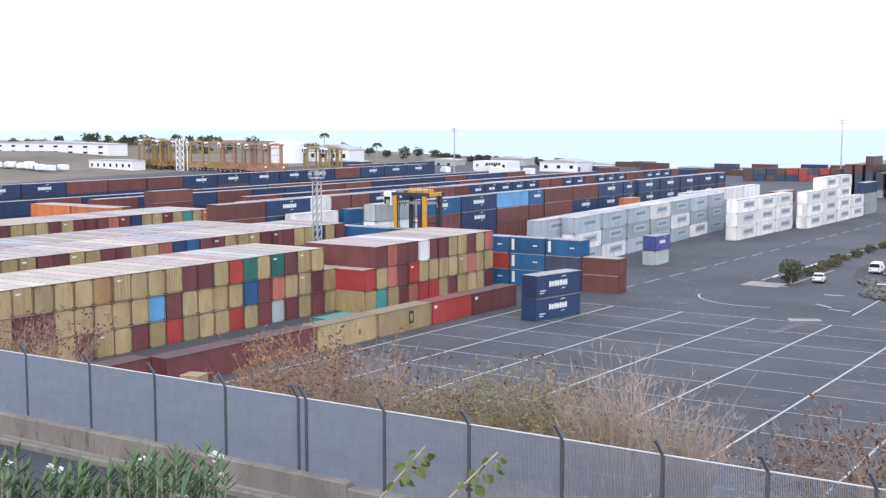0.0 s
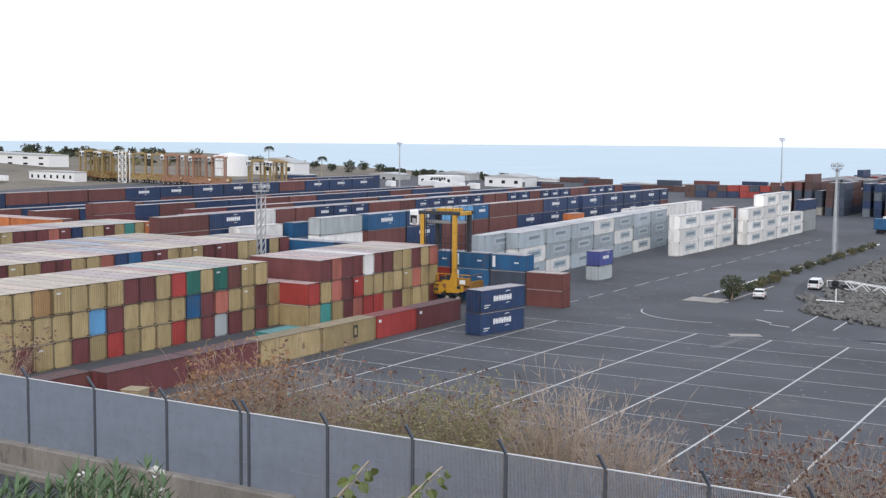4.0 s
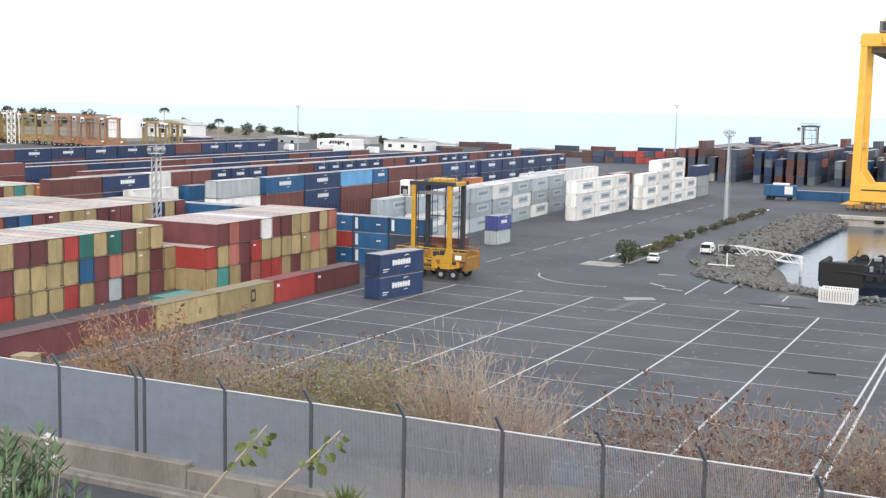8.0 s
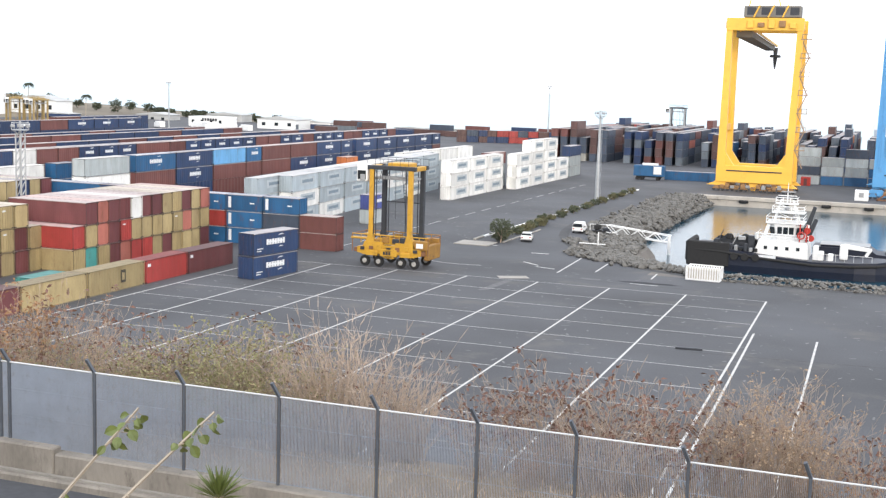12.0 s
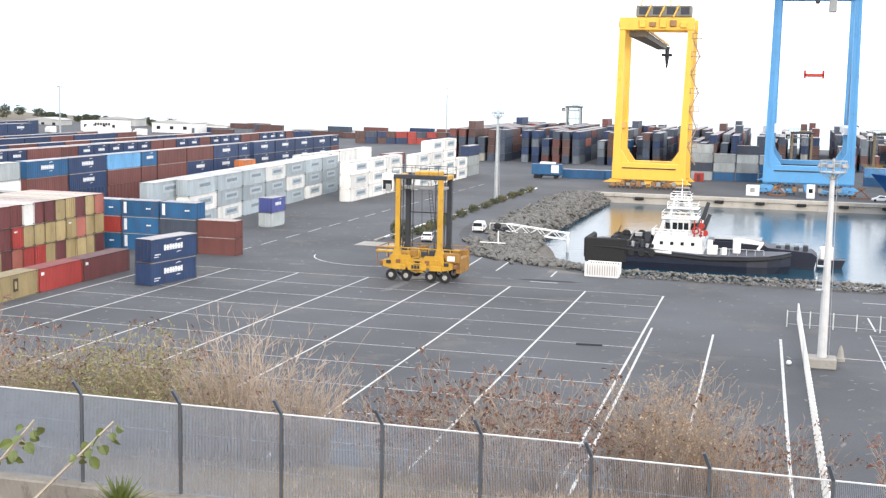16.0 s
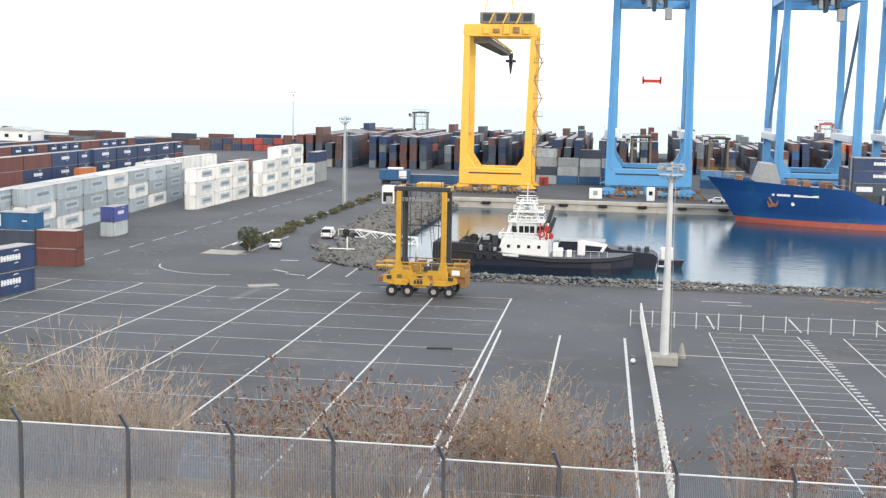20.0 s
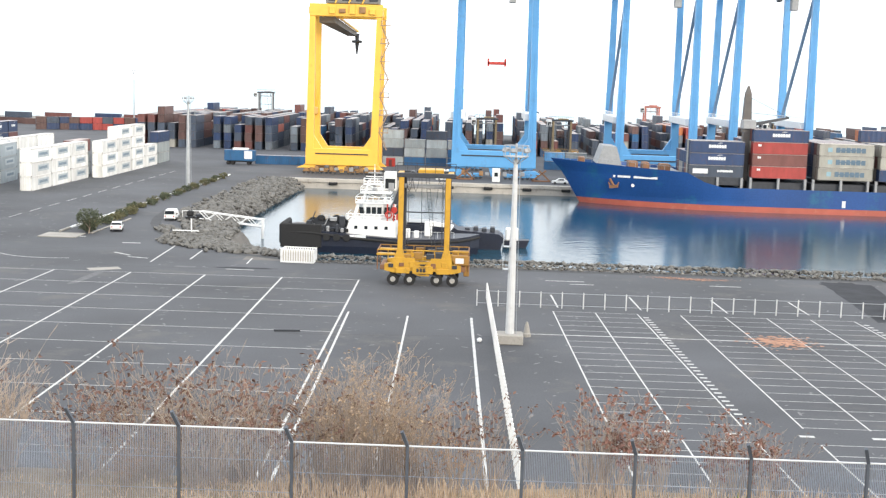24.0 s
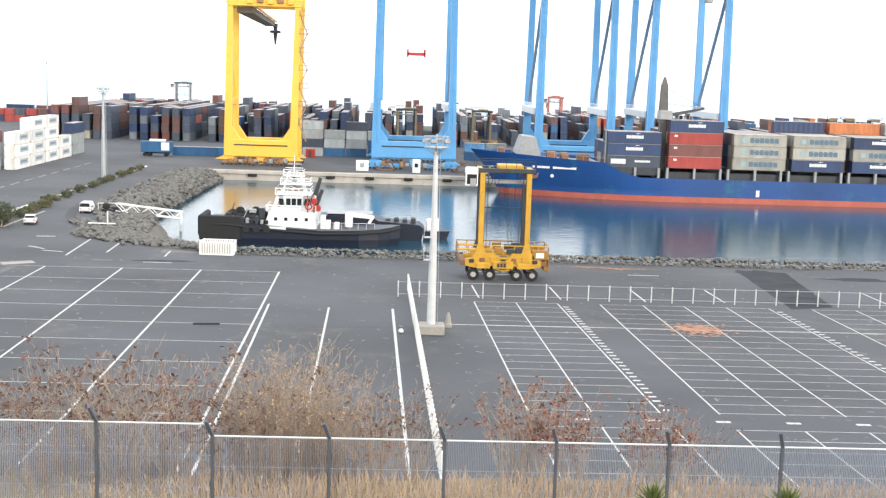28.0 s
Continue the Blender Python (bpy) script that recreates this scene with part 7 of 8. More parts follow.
# oleander bushes below the terrace
def oleander(x, y, ztop, size, seed):
    r = random.Random(seed)
    z0 = height(x, y)
    e = root("oleander_bush", pose(x, y, z0), "green oleander bush with white flowers below the terrace", "bush", "oleander bushes")
    st, lf, fl = Build(), Build(), Build()
    H = ztop - z0
    for k in range(int(78 * size)):
        a = r.uniform(0, 6.283)
        out = Vector((math.cos(a), math.sin(a), 0)) * r.uniform(0.1, 1.15) * size
        tip = out + Vector((0, 0, H * r.uniform(0.84, 1.0) - 0.25 * out.length))
        base = out * 0.3
        thin(st, base, base.lerp(tip, 0.6) + Vector((r.uniform(-.1, .1), r.uniform(-.1, .1), 0)), 0.02, 0.014)
        thin(st, base.lerp(tip, 0.6), tip, 0.014, 0.006)
        for j in range(38):
            p = base.lerp(tip, 0.55 + 0.45 * (j + 1) / 38) if j > 2 else tip
            aa = j * 2.1 + r.uniform(-0.3, 0.3)
            lift = 0.05 + 0.85 * (j / 38) if j > 2 else 1.3
            d = Vector((math.cos(aa), math.sin(aa), lift + r.uniform(-0.15, 0.15))).normalized()
            leaf(lf, p, d, Vector((0, 0, 1)), r.uniform(0.14, 0.25), r.uniform(0.034, 0.046))
        if r.random() < 0.09:
            for j in range(11):
                d = Vector((r.uniform(-1, 1), r.uniform(-1, 1), r.uniform(0, 1))).normalized()
                leaf(fl, tip + d * 0.045, d, Vector((r.uniform(-1, 1), 1, 0.5)), 0.06, 0.055)
    st.ob("branch_tangle", twig_grey, e)
    lf.ob("foliage", leaf_green, e)
    if fl.v:
        fl.ob("blossom", petal, e)
    return e


for k, (x, y, zt, s) in enumerate([(-9.5, 6.8, 22.0, 0.9), (-9.0, 7.4, 21.8, 0.9), (-8.5, 7.9, 21.95, 0.85), (-8.9, 8.5, 21.72, 0.75), (-10.4, 6.4, 22.1, 0.9), (-8.0, 7.5, 21.4, 0.7), (-9.2, 6.1, 21.75, 0.9), (-8.3, 6.6, 21.45, 0.9), (-10.1, 5.6, 21.9, 0.9), (-7.3, 7.0, 21.1, 0.7), (-11.3, 5.9, 22.2, 0.9)]):
    oleander(x, y, zt, s, 40 + k)


# two leggy shoots and small rosette plants close by
def broad_leaf(bd, p, d, up, length, w):
    """A broad leaf with a rounded middle, folded along its rib and drooping at the tip."""
    s = d.cross(up).normalized()
    n = s.cross(d).normalized()
    q = [p + d * (length * f) - n * (length * 0.16 * f * f) for f in (0.0, 0.22, 0.5, 0.78, 1.0)]
    vs = [q[0]]
    for k, f in ((1, 0.4), (2, 0.52), (3, 0.34)):
        vs += [q[k] + s * (w * f) + n * (w * 0.18), q[k], q[k] - s * (w * f) + n * (w * 0.18)]
    vs.append(q[4])
    bd.add(vs, [(0, 1, 2), (0, 2, 3), (1, 4, 5, 2), (2, 5, 6, 3), (4, 7, 8, 5), (5, 8, 9, 6), (7, 10, 8), (8, 10, 9)])


def shoot(x0, y0, z0, x1, y1, z1, seed):
    r = random.Random(seed)
    e = root("leafy_shoot", pose(x0, y0, z0 - 1.6), "thin leafy shoot with a few fresh green leaves", "plant", "leafy shoots")
    p0, p1 = Vector((-(x1 - x0) * 3, -(y1 - y0) * 3, 1.6 - (z1 - z0) * 3)), Vector((x1 - x0, y1 - y0, z1 - z0 + 1.6))
    st, lf = Build(), Build()
    thin(st, Vector((p0.x * 1.25, p0.y * 1.25, p0.z - 3.0)), p0, 0.03, 0.025)
    prev = p0
    for i in range(1, 7):
        q = p0.lerp(p1, i / 6) + Vector((0, 0, 0.03 * math.sin(i * 1.3)))
        thin(st, prev, q, 0.026 - 0.0027 * i, 0.0235 - 0.0027 * i)
        prev = q
    for j in range(20):
        t = 0.86 + 0.14 * j / 19 if j > 5 else 0.66 + 0.018 * j
        p = p0.lerp(p1, t)
        a = j * 2.4
        d = Vector((math.cos(a), math.sin(a), r.uniform(-0.9, 0.5))).normalized()
        stalk = p + d * r.uniform(0.02, 0.05)
        thin(st, p, stalk, 0.004, 0.003)
        broad_leaf(lf, stalk, (d + Vector((0, 0, -0.7))).normalized(), Vector((r.uniform(-1, 1), -1, 0.4)), r.uniform(0.05, 0.088), r.uniform(0.04, 0.06))
    st.ob("stem", twig_grey, e)
    lf.ob("foliage", leaf_bright, e)


shoot(-4.07, 5.24, 22.78, -3.82, 5.57, 23.17, 61)
shoot(-3.8, 5.43, 22.76, -3.47, 5.78, 23.14, 62)


def rosette(x, y, z, n, length, seed):
    r = random.Random(seed)
    e = root("spiky_plant", pose(x, y, z), "spiky green rosette plant with narrow leaves", "plant", "spiky plants")
    lf = Build()
    for k in range(n):
        a = k * 2.4
        el = 0.25 + 1.2 * k / n
        d = Vector((math.cos(a) * math.cos(el), math.sin(a) * math.cos(el), math.sin(el)))
        leaf(lf, Vector((0, 0, 0)), d, Vector((0, 0, 1)), length * r.uniform(0.8, 1.1), 0.035)
    lf.ob("foliage", leaf_bright, e)
    tr = Build().tube((0, 0, -4), (0, 0, 0.02), 0.05, 0.04, n=7)
    tr.ob("stem", twig, e)


rosette(-4.85, 8.15, 21.72, 46, 0.30, 71)
rosette(2.74, 8.1, 22.08, 40, 0.2, 72)
rosette(1.85, 8.3, 22.02, 30, 0.2, 73)


# shrubs along the kerb by the road, and the small tree
def clump(name, x, y, r0, h, n, mat, label, seed, trunk=0.0, cat="bush", group="", size=0.28, z=0.0):
    """Trunk, limbs and an uneven crown of many small leaf clumps."""
    r = random.Random(seed)
    e = root(name, pose(x, y, z), label, cat, group)
    st, lf = Build(), Build()
    if trunk:
        st.tube((0, 0, 0), (0.1, 0.05, trunk), 0.16 * h / 5, 0.1 * h / 5, n=7)
        for k in range(7):
            a = k * 0.9
            st.tube((0.1, 0.05, trunk * 0.9), (math.cos(a) * r0 * 0.6, math.sin(a) * r0 * 0.6, trunk + (h - trunk) * r.uniform(0.3, 0.7)), 0.06 * h / 5, 0.02, n=5)
    else:
        for k in range(6):
            a = k * 1.05
            st.tube((0, 0, 0), (math.cos(a) * r0 * 0.5, math.sin(a) * r0 * 0.5, h * 0.6), 0.03, 0.01, n=4)
    for k in range(n):
        while True:
            p = Vector((r.uniform(-1, 1), r.uniform(-1, 1), r.uniform(-1, 1)))
            if 0.35 < p.length < 1:
                break
        f = 1 + 0.35 * noise.noise(p * 1.7 + Vector((seed, 0, 0)))
        c = Vector((p.x * r0 * f, p.y * r0 * f, trunk + (h - trunk) * (0.5 + 0.5 * p.z * f)))
        for j in range(5):
            d = Vector((r.uniform(-1, 1), r.uniform(-1, 1), r.uniform(-0.6, 0.9))).normalized()
            leaf(lf, c, d, Vector((r.uniform(-1, 1), r.uniform(-1, 1), 1)), size * r.uniform(0.7, 1.4), size * 0.6)
    st.ob("trunk" if trunk else "branch_tangle", twig, e)
    lf.ob("crown", mat, e)
    return e


tree_leaf = material("tree_leaf", (0.085, 0.10, 0.06), rough=0.8, vary=0.4, scale=1.5)
scrub_leaf = material("scrub_leaf", (0.13, 0.125, 0.065), rough=0.85, vary=0.35, scale=1.5)
clump("small_tree", -60.2, 188.2, 2.1, 3.9, 420, tree_leaf, "small dark green windswept tree beside the kerb", 81, trunk=0.8, cat="tree", size=0.26)
for k in range(9):
    clump("kerb_shrub", -61.6 + pr.uniform(-0.8, 0.8), 190 + k * 3.6, 1.2, 1.3, 110, scrub_leaf if k % 3 else tree_leaf, "low dry green shrub along the kerb", 90 + k, group="kerb shrubs", size=0.3)
for k in range(16):
    clump("kerb_shrub", -62.6 + pr.uniform(-0.6, 0.6), 222 + k * 5.0, 1.1, pr.uniform(0.8, 1.5), 70, scrub_leaf if k % 2 else tree_leaf, "low dry green shrub along the kerb", 100 + k, group="kerb shrubs", size=0.34)

# ---- far side: parked carriers, buildings, trees, vehicles ----
tan_wall = material("pale_wall", (0.62, 0.62, 0.60), rough=0.85, vary=0.1, scale=0.1, fine=2, stain=(0.4, 0.38, 0.35), amount=0.3)
roof_grey = material("sheet_roof", (0.42, 0.43, 0.43), rough=0.6, vary=0.15, scale=0.15, stain=(0.3, 0.2, 0.15), amount=0.4)
old_yellow = material("old_yellow_paint", (0.30, 0.22, 0.09), rough=0.6, vary=0.2, scale=0.4, stain=(0.25, 0.13, 0.06), amount=0.6)
old_orange = material("old_orange_paint", (0.30, 0.16, 0.10), rough=0.6, vary=0.2, scale=0.4, stain=(0.25, 0.13, 0.06), amount=0.6)
pk = random.Random(9)
far_a = straddle_carrier(pose(-452, 420, height(-452, 420), 0, 0, 78), "parked old yellow straddle carrier in the far yard", "parked carriers", old_yellow, old_yellow)
for x, y, tz in ((-446, 423, 80), (-440, 419, 84), (-434, 424, 77), (-349, 421, 60), (-342, 424, 66), (-336, 420, 58), (-424, 426, 40), (-416, 430, 48)):
    copy_thing(far_a, pose(x, y, height(x, y), 0, 0, tz))
far_b = straddle_carrier(pose(-405, 428, height(-405, 428), 0, 0, 30), "parked faded orange straddle carrier in the far yard", "parked carriers", old_orange, old_orange)
for x, y, tz in ((-396, 432, 24), (-388, 428, 36), (-381, 433, 30)):
    copy_thing(far_b, pose(x, y, height(x, y), 0, 0, tz))
far_c = straddle_carrier(pose(-90.5, 520, 4.6, 0, 0, 90), "dark straddle carrier working among the far stacks", "working carriers", grey_paint, dark_steel)
far_c.matrix_basis = pose(-90.5, 520, 4.6, 0, 0, 4)
old_brown = material("old_brown_paint", (0.24, 0.18, 0.10), rough=0.6, vary=0.2, scale=0.4, stain=(0.12, 0.08, 0.05), amount=0.6)
far_d = straddle_carrier(pose(2, 395, 0, 0, 0, 2), "brownish yellow straddle carrier working behind the quay cranes", "working carriers", old_brown, dark_steel)
for x, y, z, tz in ((26, 400, 0, 5), (100, 440, 0, 60), (150, 424, 0, 72), (157, 428, 0, 80), (165, 425, 0, 76)):
    copy_thing(far_d, pose(x, y, z, 0, 0, tz))


def building(x0, x1, y, depth, z0, h, label, floors=1, bays=6, roof=True, mat=None, peak=1.5):
    b = root("warehouse" if floors == 1 else "office_building", pose((x0 + x1) / 2, y, z0), label, "building")
    w = (x1 - x0) / 2
    Build().box(-w, w, 0, depth, -2, h).ob("wall", mat or tan_wall, b)
    if roof:
        Build().prism([(-w - 0.4, h), (w + 0.4, h), (w + 0.4, h + 0.25), (0, h + peak), (-w - 0.4, h + 0.25)], -0.4, depth + 0.4).ob("roof", roof_grey, b)
    for f in range(floors):
        for k in range(bays):
            bx = -w + (k + 0.5) * 2 * w / bays
            zz = h * (f + 0.35) / floors
            Build().box(bx - w / bays * 0.28, bx + w / bays * 0.28, -0.08, 0.02, zz, zz + h / floors * 0.34).ob("window", glass, b)
    return b


building(-650, -536, 470, 14, height(-600, 470) - 2.2, 6.4, "long white flat-roofed office building on the rise", 2, 9, True, white_paint, 1.6)
building(-470, -440, 400, 8, height(-455, 400) - 0.6, 4.6, "low white shed beside parked lorries", 1, 7, True, white_paint, 0.5)
building(-342, -321, 543, 12, 0, 5.4, "white shop building with a dark sign band", 1, 4, False, white_paint)
sgn = Build()
for k in range(6):
    sgn.box(-334 + k * 1.5, -333 + k * 1.5, 542.7, 542.9, 3.4, 4.6)
tagged(sgn.ob("sign_board", dark_steel, None), "dark lettering band on the white shop front", "sign")
building(-312, -290, 560, 18, 0, 4.8, "pale metal warehouse with a shallow roof", 1, 3, True, white_paint, 1.8)
building(-455, -425, 545, 14, height(-440, 545), 7.0, "white shed with a peaked roof near the palms", 1, 4, True, white_paint, 3.0)
building(-420, -398, 520, 10, 0, 4.5, "blue and white depot building", 1, 3, True, MATS["paint_navy"], 0.8)
building(-395, -375, 575, 12, 0, 4.0, "low pale warehouse in the distance", 1, 3, True, roof_grey, 1.4)
building(-372, -350, 610, 12, 0, 4.4, "low grey warehouse in the distance", 1, 3, True, roof_grey, 1.6)
building(-286, -262, 585, 12, 0, 3.6, "low white hall in the distance", 1, 3, True, white_paint, 1.2)
tank = root("storage_tank", pose(-449, 520, height(-449, 520)), "large white storage tank", "tank")
tk = Build()
tk.lathe([(9.5, -2), (9.5, 10.6), (9.2, 11.0), (0.3, 12.6)], n=28)
tk.ob("shell", white_paint, tank)
tower = root("lattice_tower", pose(-428, 420, height(-428, 420)), "white lattice tower among the parked carriers", "tower")
tb_ = Build()
for sx in (-2.4, 2.4):
    for sy in (-1.2, 1.2):
        tb_.tube((sx, sy, 0), (sx, sy, 15), 0.25, n=5)
for k in range(5):
    tb_.tube((-2.4, -1.2, k * 3), (2.4, -1.2, k * 3 + 3), 0.18, n=4)
    tb_.tube((2.4, -1.2, k * 3), (-2.4, -1.2, k * 3 + 3), 0.18, n=4)
    tb_.tube((-2.4, -1.2, k * 3), (2.4, -1.2, k * 3), 0.18, n=4)
tb_.ob("frame", white_paint, tower)
for k in range(16):
    x, y = -505 + k * 3.3 + pk.uniform(-1, 1), 372 + pk.uniform(-6, 6)
    lv = root("parked_lorry", pose(x, y, height(x, y), 0, 0, 80 + pk.uniform(-8, 8)), "white parked lorry in the far yard", "lorry", "parked lorries")
    Build().bevel_box(-1.2, 1.2, -3.5, 2.2, 0.9, 3.2, 0.1).ob("box_body", white_paint, lv)
    Build().bevel_box(-1.15, 1.15, 2.3, 4.0, 0.6, 2.6, 0.2).ob("cab", white_paint if k % 3 else MATS["paint_sky"], lv)
for k in range(7):
    x, y = -345 + k * 9 + pk.uniform(-2, 2), 515 + pk.uniform(-8, 14)
    lv = root("parked_lorry", pose(x, y, 0, 0, 0, 70 + pk.uniform(-20, 20)), "white parked lorry beside the far warehouses", "lorry", "parked lorries")
    Build().bevel_box(-1.3, 1.3, -4.5, 2.2, 0.9, 3.6, 0.1).ob("box_body", white_paint, lv)
    Build().bevel_box(-1.2, 1.2, 2.3, 4.0, 0.6, 2.8, 0.2).ob("cab", white_paint, lv)


def palm(x, y, h, seed):
    r = random.Random(seed)
    z = height(x, y)
    p = root("palm_tree", pose(x, y, z), "tall palm tree with a tuft of drooping fronds", "tree", "palms")
    Build().tube((0, 0, 0), (0.5, 0, h), 0.3, 0.18, n=7).ob("trunk", twig_grey, p)
    for k in range(18):
        a = k * 2.4
        rise = 2.6 - 2.4 * (k / 18)
        fr = Build()
        prev = Vector((0.5, 0, h))
        for i in range(1, 7):
            t = i / 6
            q = Vector((0.5 + math.cos(a) * 3.0 * t, math.sin(a) * 3.0 * t, h + rise * t - 3.4 * t * t))
            for s in (-1, 1):
                for j in range(3):
                    side = Vector((-math.sin(a) * s + math.cos(a) * 0.5, math.cos(a) * s + math.sin(a) * 0.5, -0.7))
                    leaf(fr, prev.lerp(q, j / 3), side.normalized(), Vector((0, 0, 1)), 1.2 * (1.1 - 0.5 * t), 0.26)
            thin(fr, prev, q, 0.06, 0.03)
            prev = q
        fr.ob("frond", leaf_dark, p)


palm(-452, 556, 15.5, 1)
palm(-418, 561, 11.0, 2)
for k in range(34):
    t = k / 33
    x = -700 + 270 * t + pk.uniform(-6, 6)
    y = 560 + 60 * t + pk.uniform(-10, 30)
    hh = pk.uniform(4, 8)
    clump("far_tree", x, y, hh * 0.55, hh, 60, leaf_dark, "dark green tree on the far ridge", 200 + k, trunk=1.2, cat="tree", group="ridge trees", size=1.3, z=height(x, y) - 0.2)
for k in range(26):
    t = k / 25
    x = -440 + 150 * t + pk.uniform(-5, 5)
    y = 640 + pk.uniform(-10, 30) - 30 * t
    hh = pk.uniform(1.8, 3.6)
    clump("far_tree", x, y, hh * 0.8, hh, 60, leaf_dark, "dark green tree on the far shore", 260 + k, trunk=0.8, cat="tree", group="shore trees", size=1.4, z=height(x, y) - 0.2)

for k in range(70):
    x, y = pk.uniform(-720, -545), pk.uniform(520, 575)
    hh = pk.uniform(1.8, 3.6)
    clump("hill_scrub", x, y, hh * 0.9, hh, 34, leaf_dark if k % 3 else leaf_olive, "dark scrub bush on the dry far hill", 320 + k, cat="bush", group="hill scrub", size=1.1, z=height(x, y) - 0.3)
for k in range(7):
    x, y = -300 + k * 26 + pk.uniform(-6, 6), 578 + pk.uniform(-10, 14)
    building(x, x + pk.uniform(12, 20), y, 8, 0, pk.uniform(2.4, 3.6), "low pale shed in the distance", 1, 3, True, (white_paint, roof_grey, tan_wall)[k % 3], 0.9)

# white mast on a carriage behind the bow
hm = root("harbour_machine", pose(42, 340, 0), "white mobile harbour machine with a leaning mast behind the ship", "machine")
Build().beam((-4.4, 0, 4.5), (-3.0, 0, 17.0), 1.6, 1.6, w1=1.1, h1=1.1).ob("mast", white_paint, hm)
Build().bevel_box(-5.2, 0.6, -2.0, 2.0, 1.0, 4.6, 0.2).ob("carriage", grey_paint, hm)
for x in (-4.2, -2.2, -0.4):
    Build().tube((x, -1.8, 0.6), (x, 1.8, 0.6), 0.6, n=12).ob("wheel", rubber, hm)
far_red = straddle_carrier(pose(76.4, 520, 0, 0, 0, 3) @ Matrix.Diagonal((1, 1, 1.24, 1)), "red straddle carrier driving through the far stacks", "working carriers", MATS["paint_pink"], MATS["paint_pink"])

# blue generator truck and long boxes before the far stacks
gt = root("generator_truck", pose(-67.6, 347, 0), "blue box truck with a white panel parked by the far stacks", "truck")
Build().bevel_box(-4.3, 4.3, -1.3, 1.3, 1.1, 4.1, 0.1).ob("box_body", MATS["paint_blue"], gt)
Build().box(1.4, 3.6, -1.36, -1.29, 1.7, 3.9).ob("white_panel", white_paint, gt)
Build().bevel_box(-2, 2.4, -0.8, 0.8, 4.1, 4.7, 0.1).ob("roof_unit", white_paint, gt)
for x in (-3.2, -2.0, 2.6):
    for y in (-1.1, 1.1):
        Build().tube((x, y - 0.15, 0.5), (x, y + 0.15, 0.5), 0.5, n=12).ob("wheel", rubber, gt)
Build().bevel_box(-3.6, 3.6, -0.6, 0.6, 0.75, 1.1, 0.05).ob("chassis", dark_steel, gt)
container(-58.0, 352.5, 0, "blue", 40, 2.6, 90, False, False, "boxes by the far stacks")
container(-46.5, 353.0, 0, "blue", 40, 2.6, 90, False, False, "boxes by the far stacks")
for x, pile in ((-25.6, "GSGG"), (-19.2, "BGG"), (-12.8, "BGGS"), (-6.4, "BBG"), (22.2, "BL"), (28.6, "BG")):
    for t, c in enumerate(pile):
        far_col = {"G": "grey", "S": "slate", "B": "blue", "L": "sky"}[c]
        container(x, 366, t * 2.6, far_col, 20, 2.6, 90, False, False, "boxes by the far stacks")
rbx = root("tool_cabin", pose(-25.8, 359.0, 0), "small red steel tool cabin on the quay", "cabin")
Build().bevel_box(-1.3, 1.3, -1.1, 1.1, 0, 2.4, 0.06).ob("body", red_paint, rbx)
Build().bevel_box(-0.5, 0.4, -1.14, -1.08, 0.1, 2.0, 0.02).ob("door", MATS["paint_maroon"], rbx)
bx = root("switch_cabin", pose(-9.4, 316, 0), "white electrical cabin on the quay", "cabin")
Build().bevel_box(-1.6, 1.6, -1.2, 1.2, 0, 2.6, 0.08).ob("body", white_paint, bx)
Build().box(-0.6, 0.5, -1.26, -1.19, 0.9, 2.0).ob("door", grey_paint, bx)
b2x = root("switch_cabin", pose(4.4, 314, 0), "white electrical cabin on the quay", "cabin")
Build().bevel_box(-1.0, 1.0, -0.8, 0.8, 0, 3.4, 0.08).ob("body", white_paint, b2x)
Build().box(-0.45, 0.45, -0.86, -0.79, 1.4, 2.4).ob("window", glass, b2x)
for x in (-3.6, 16.0):
    ct = root("cable_reel_frame", pose(x, 317, 0), "rusty orange steel frame beside the crane foot", "frame")
    f_ = Build()
    f_.beam((-2.4, 0, 0.2), (1.2, 0, 3.0), 0.35)
    f_.beam((2.4, 0, 0.2), (-0.6, 0, 3.0), 0.35)
    f_.beam((-2.4, 0, 0.3), (2.4, 0, 0.3), 0.35)
    f_.ob("frame", rust_paint, ct)
car(pose(20.6, 313, 0, 0, 0, 90), "white car parked on the quay", "hatchback_car")
car(pose(25.6, 314, 0, 0, 0, 85), "white car parked on the quay", "hatchback_car")

# ---- lorry that passes on the road under the terrace ----
dark_load = material("dark_load", (0.11, 0.10, 0.09), rough=0.95, vary=0.35, scale=1.2, fine=9, bump=0.4)
lorry = root("passing_lorry", pose(-340, 22.5, 14.48) @ Matrix.Diagonal((1, 1, 0.9, 1)), "white articulated lorry with an open tipper trailer driving past", "lorry")
cb = Build()
o = [(-1.3, 0.9), (-1.3, 2.9), (-0.2, 3.0), (0.9, 2.85), (1.25, 1.9), (1.35, 0.6), (-1.3, 0.6)]
cb.prism(o, -1.2, 1.2)
cb.ob("cab", white_paint, lorry)
df = Build()
df.prism([(-1.3, 2.9), (-1.25, 4.15), (-0.95, 4.1), (-0.35, 3.45), (0.6, 3.05), (-0.2, 2.95)], -1.1, 1.1)
df.ob("wind_deflector", white_paint, lorry)
Build().bevel_box(-0.25, 0.45, -0.45, 0.45, 3.06, 3.14, 0.02).ob("roof_hatch", MATS["paint_sky"], lorry, pose(0.0, 0, 0.0, 0, 12, 0))
Build().add([(1.27, -1.0, 1.95), (1.27, 1.0, 1.95), (0.93, 0.95, 2.8), (0.93, -0.95, 2.8)], [(0, 1, 2, 3)]).ob("windscreen", glass, lorry, pose(0.03, 0, 0))
trl = Build()
trl.box(-15.6, -2.0, -1.25, -1.13, 1.2, 2.8)
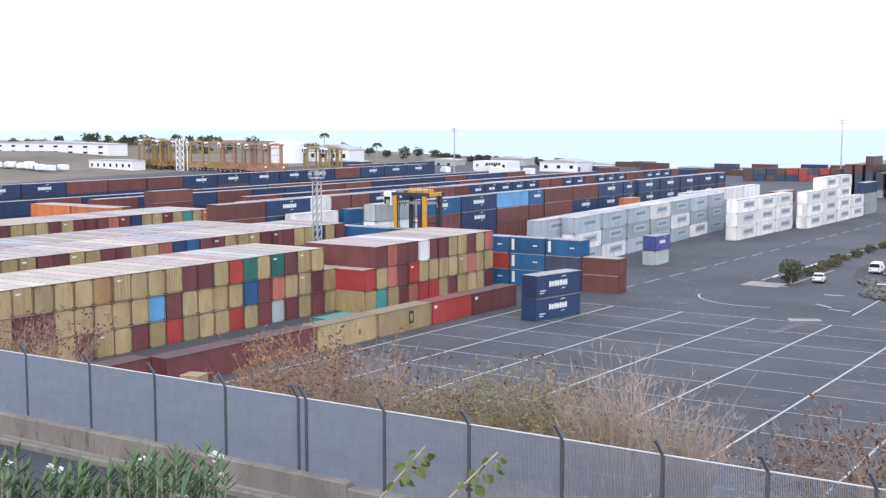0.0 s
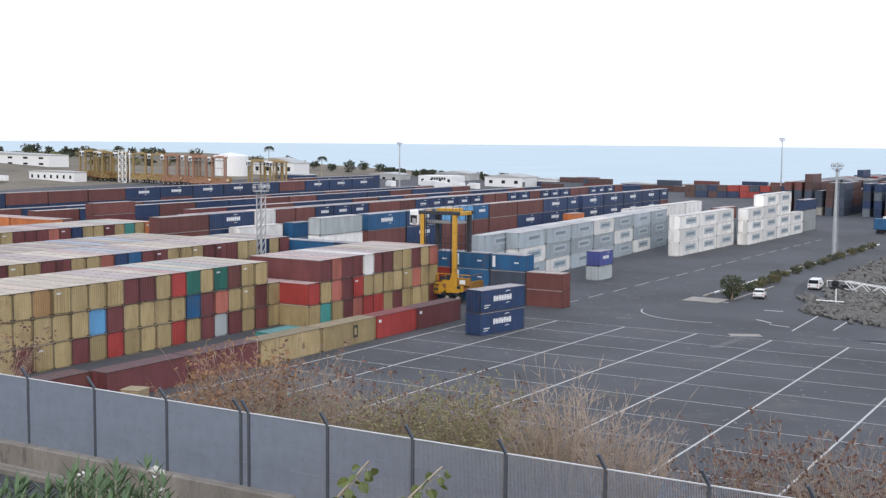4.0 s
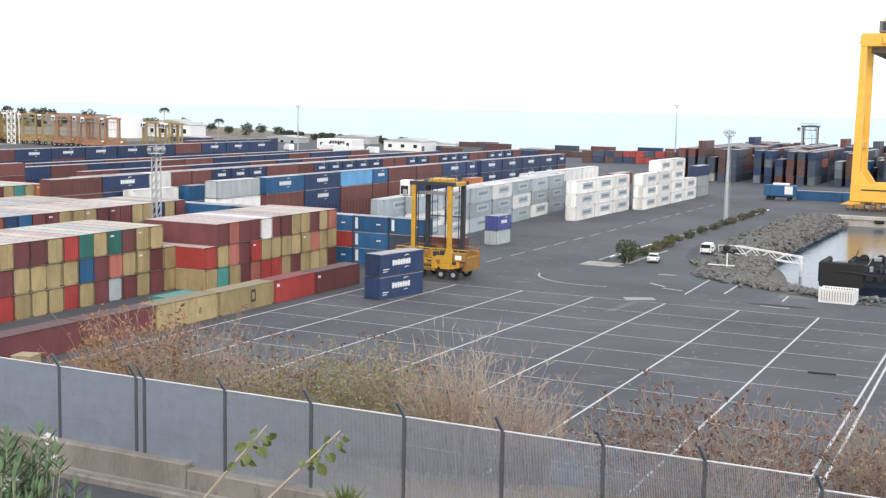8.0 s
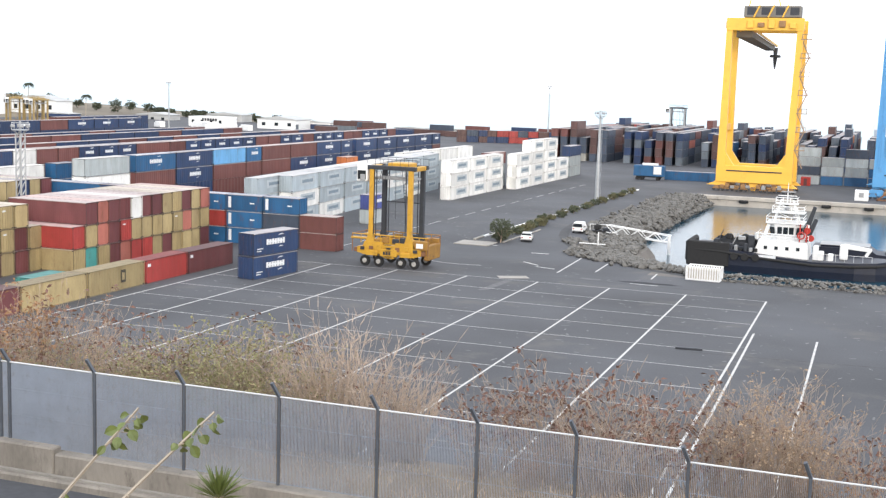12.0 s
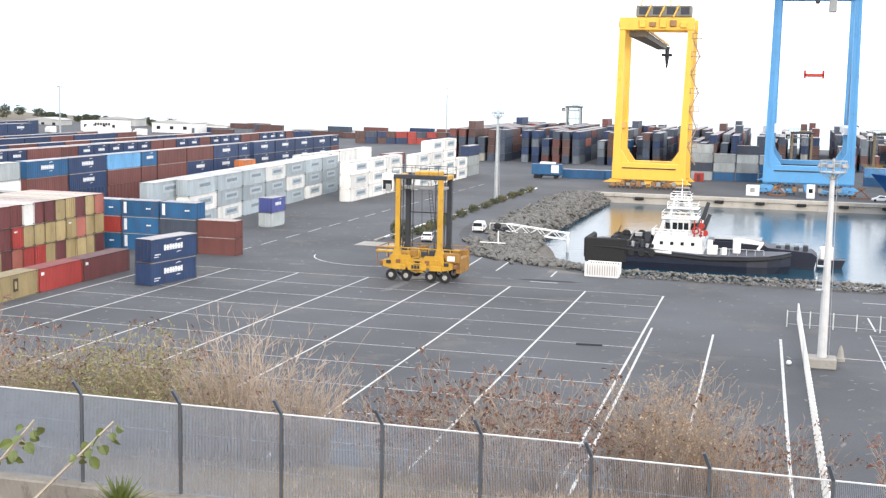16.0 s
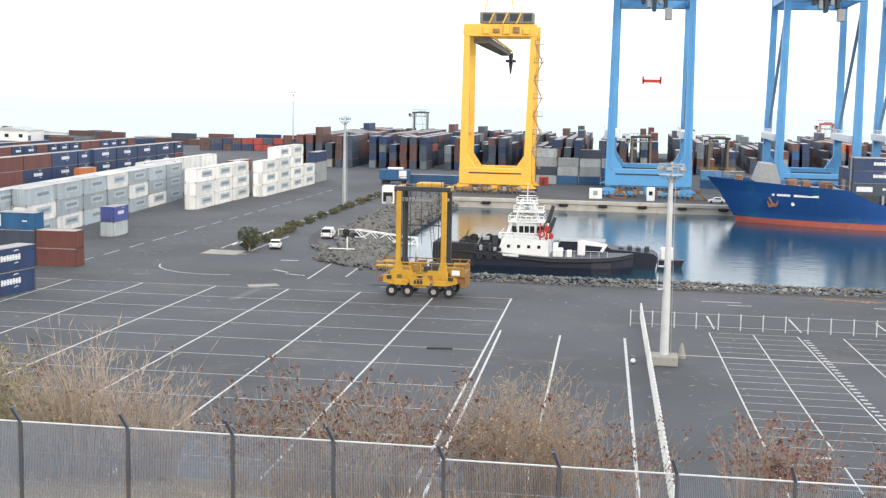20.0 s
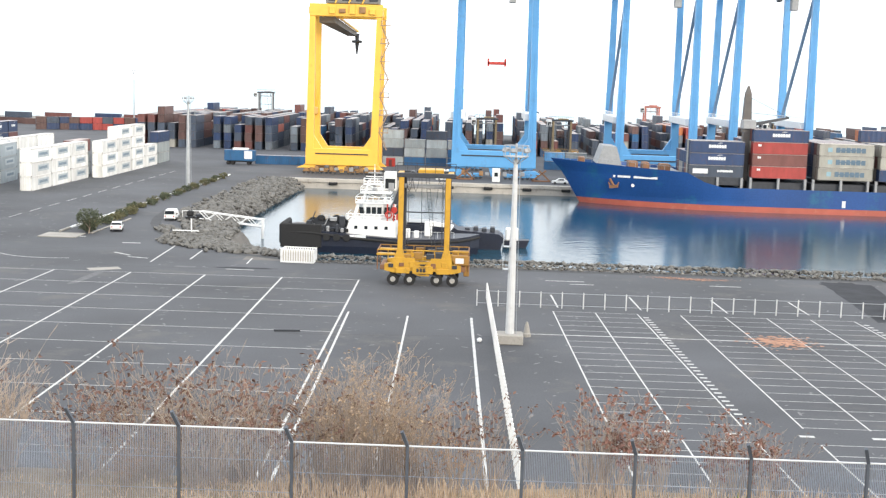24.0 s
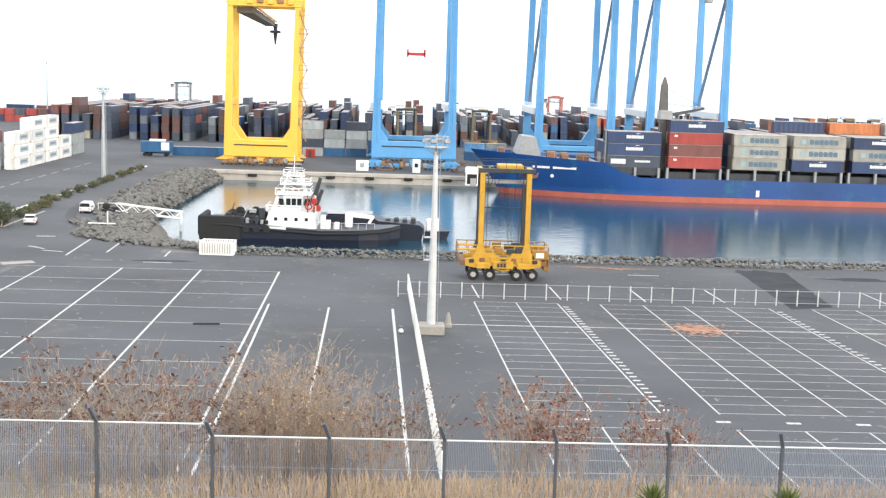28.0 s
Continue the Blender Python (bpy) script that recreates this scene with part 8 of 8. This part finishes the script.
trl.box(-15.6, -2.0, 1.13, 1.25, 1.2, 2.8)
trl.box(-2.12, -2.0, -1.13, 1.13, 1.2, 2.8)
trl.box(-15.6, -15.48, -1.13, 1.13, 1.2, 2.8)
trl.box(-15.5, -2.1, -1.13, 1.13, 1.3, 1.42)
trl.ob("tipper_body", white_paint, lorry)
Build().bevel_box(-15.4, -2.3, -1.12, 1.12, 1.35, 2.6, 0.1).ob("load", dark_load, lorry)
Build().bevel_box(-15.2, 0.6, -0.5, 0.5, 0.75, 1.25, 0.05).ob("chassis", dark_steel, lorry)
for x in (0.6, -1.6, -11.4, -12.7, -14.0):
    for y in (-1.05, 1.05):
        wheel(lorry, x, y, 0.52, 0.52, 0.3)

carrier_wheels = [(o, tuple(o.matrix_basis.translation)) for o in carrier.children if o.name.split(".")[0] == "wheel"]


def motions():
    """What drives: the straddle carrier along the slots, the lorry along the road."""
    rows = [(0, -114.3, 164.6), (1, -110.0, 164.3), (2, -105.6, 163.8), (3, -101.3, 163.1), (3.5, -99.2, 162.8), (5.5, -91.4, 160.8), (6, -89.4, 160.3), (7, -84.0, 159.3), (7.5, -81.6, 158.9), (8, -79.0, 158.3), (8.5, -77.3, 157.8),
            (9, -76.0, 157.4), (9.5, -75.1, 157.1), (10, -73.1, 156.8), (10.5, -71.1, 156.6), (11, -69.2, 156.5), (11.5, -67.1, 156.2), (12, -65.0, 156.0), (12.5, -62.8, 155.8), (14.5, -53.1, 154.2),
            (15, -51.0, 154.1), (15.5, -48.5, 153.9), (16, -46.1, 153.7), (16.5, -43.5, 153.5), (17, -40.9, 153.4), (17.5, -38.5, 153.4), (18, -36.0, 153.3), (18.5, -33.5, 153.2), (19, -30.9, 153.1), (19.5, -28.2, 153.0), (20, -25.9, 152.8),
            (20.5, -23.4, 152.7), (21, -20.9, 152.6), (21.5, -18.5, 152.5), (23.5, -8.9, 151.9), (24, -6.5, 151.8), (24.5, -4.1, 151.7), (25, -1.8, 151.6), (25.5, 0.6, 151.6), (26, 3.0, 151.6), (26.5, 5.5, 151.8), (27, 8.0, 152.1), (27.5, 10.6, 152.2), (28, 13.1, 152.2)]
    walk(carrier, [(t, pose(x, y, 0)) for t, x, y in rows])
    for w, (x, y, z) in carrier_wheels:
        turns = []
        for k in range(141):
            t = k * 0.2
            i = max(j for j in range(len(rows) - 1) if rows[j][0] <= t + 1e-6)
            f = (t - rows[i][0]) / (rows[i + 1][0] - rows[i][0])
            gone = rows[i][1] + (rows[i + 1][1] - rows[i][1]) * f - rows[0][1]
            turns.append((t, pose(x, y, z, 90, 0, 0) @ pose(0, 0, 0, 0, 0, math.degrees(-gone / 0.74))))
        walk(w, turns)
    walk(far_red, [(t, pose(x, 520, 0, 0, 0, 3)) for t, x in ((0, 77.0), (20, 76.4), (21.5, 76.2), (24, 71.1), (26, 67.7), (28, 64.6))])
    walk(lorry, [(t, pose(-13.1 + 20.0 * (t - 16.58), 22.5, 14.48)) for t in range(0, 29, 2)])


motions()
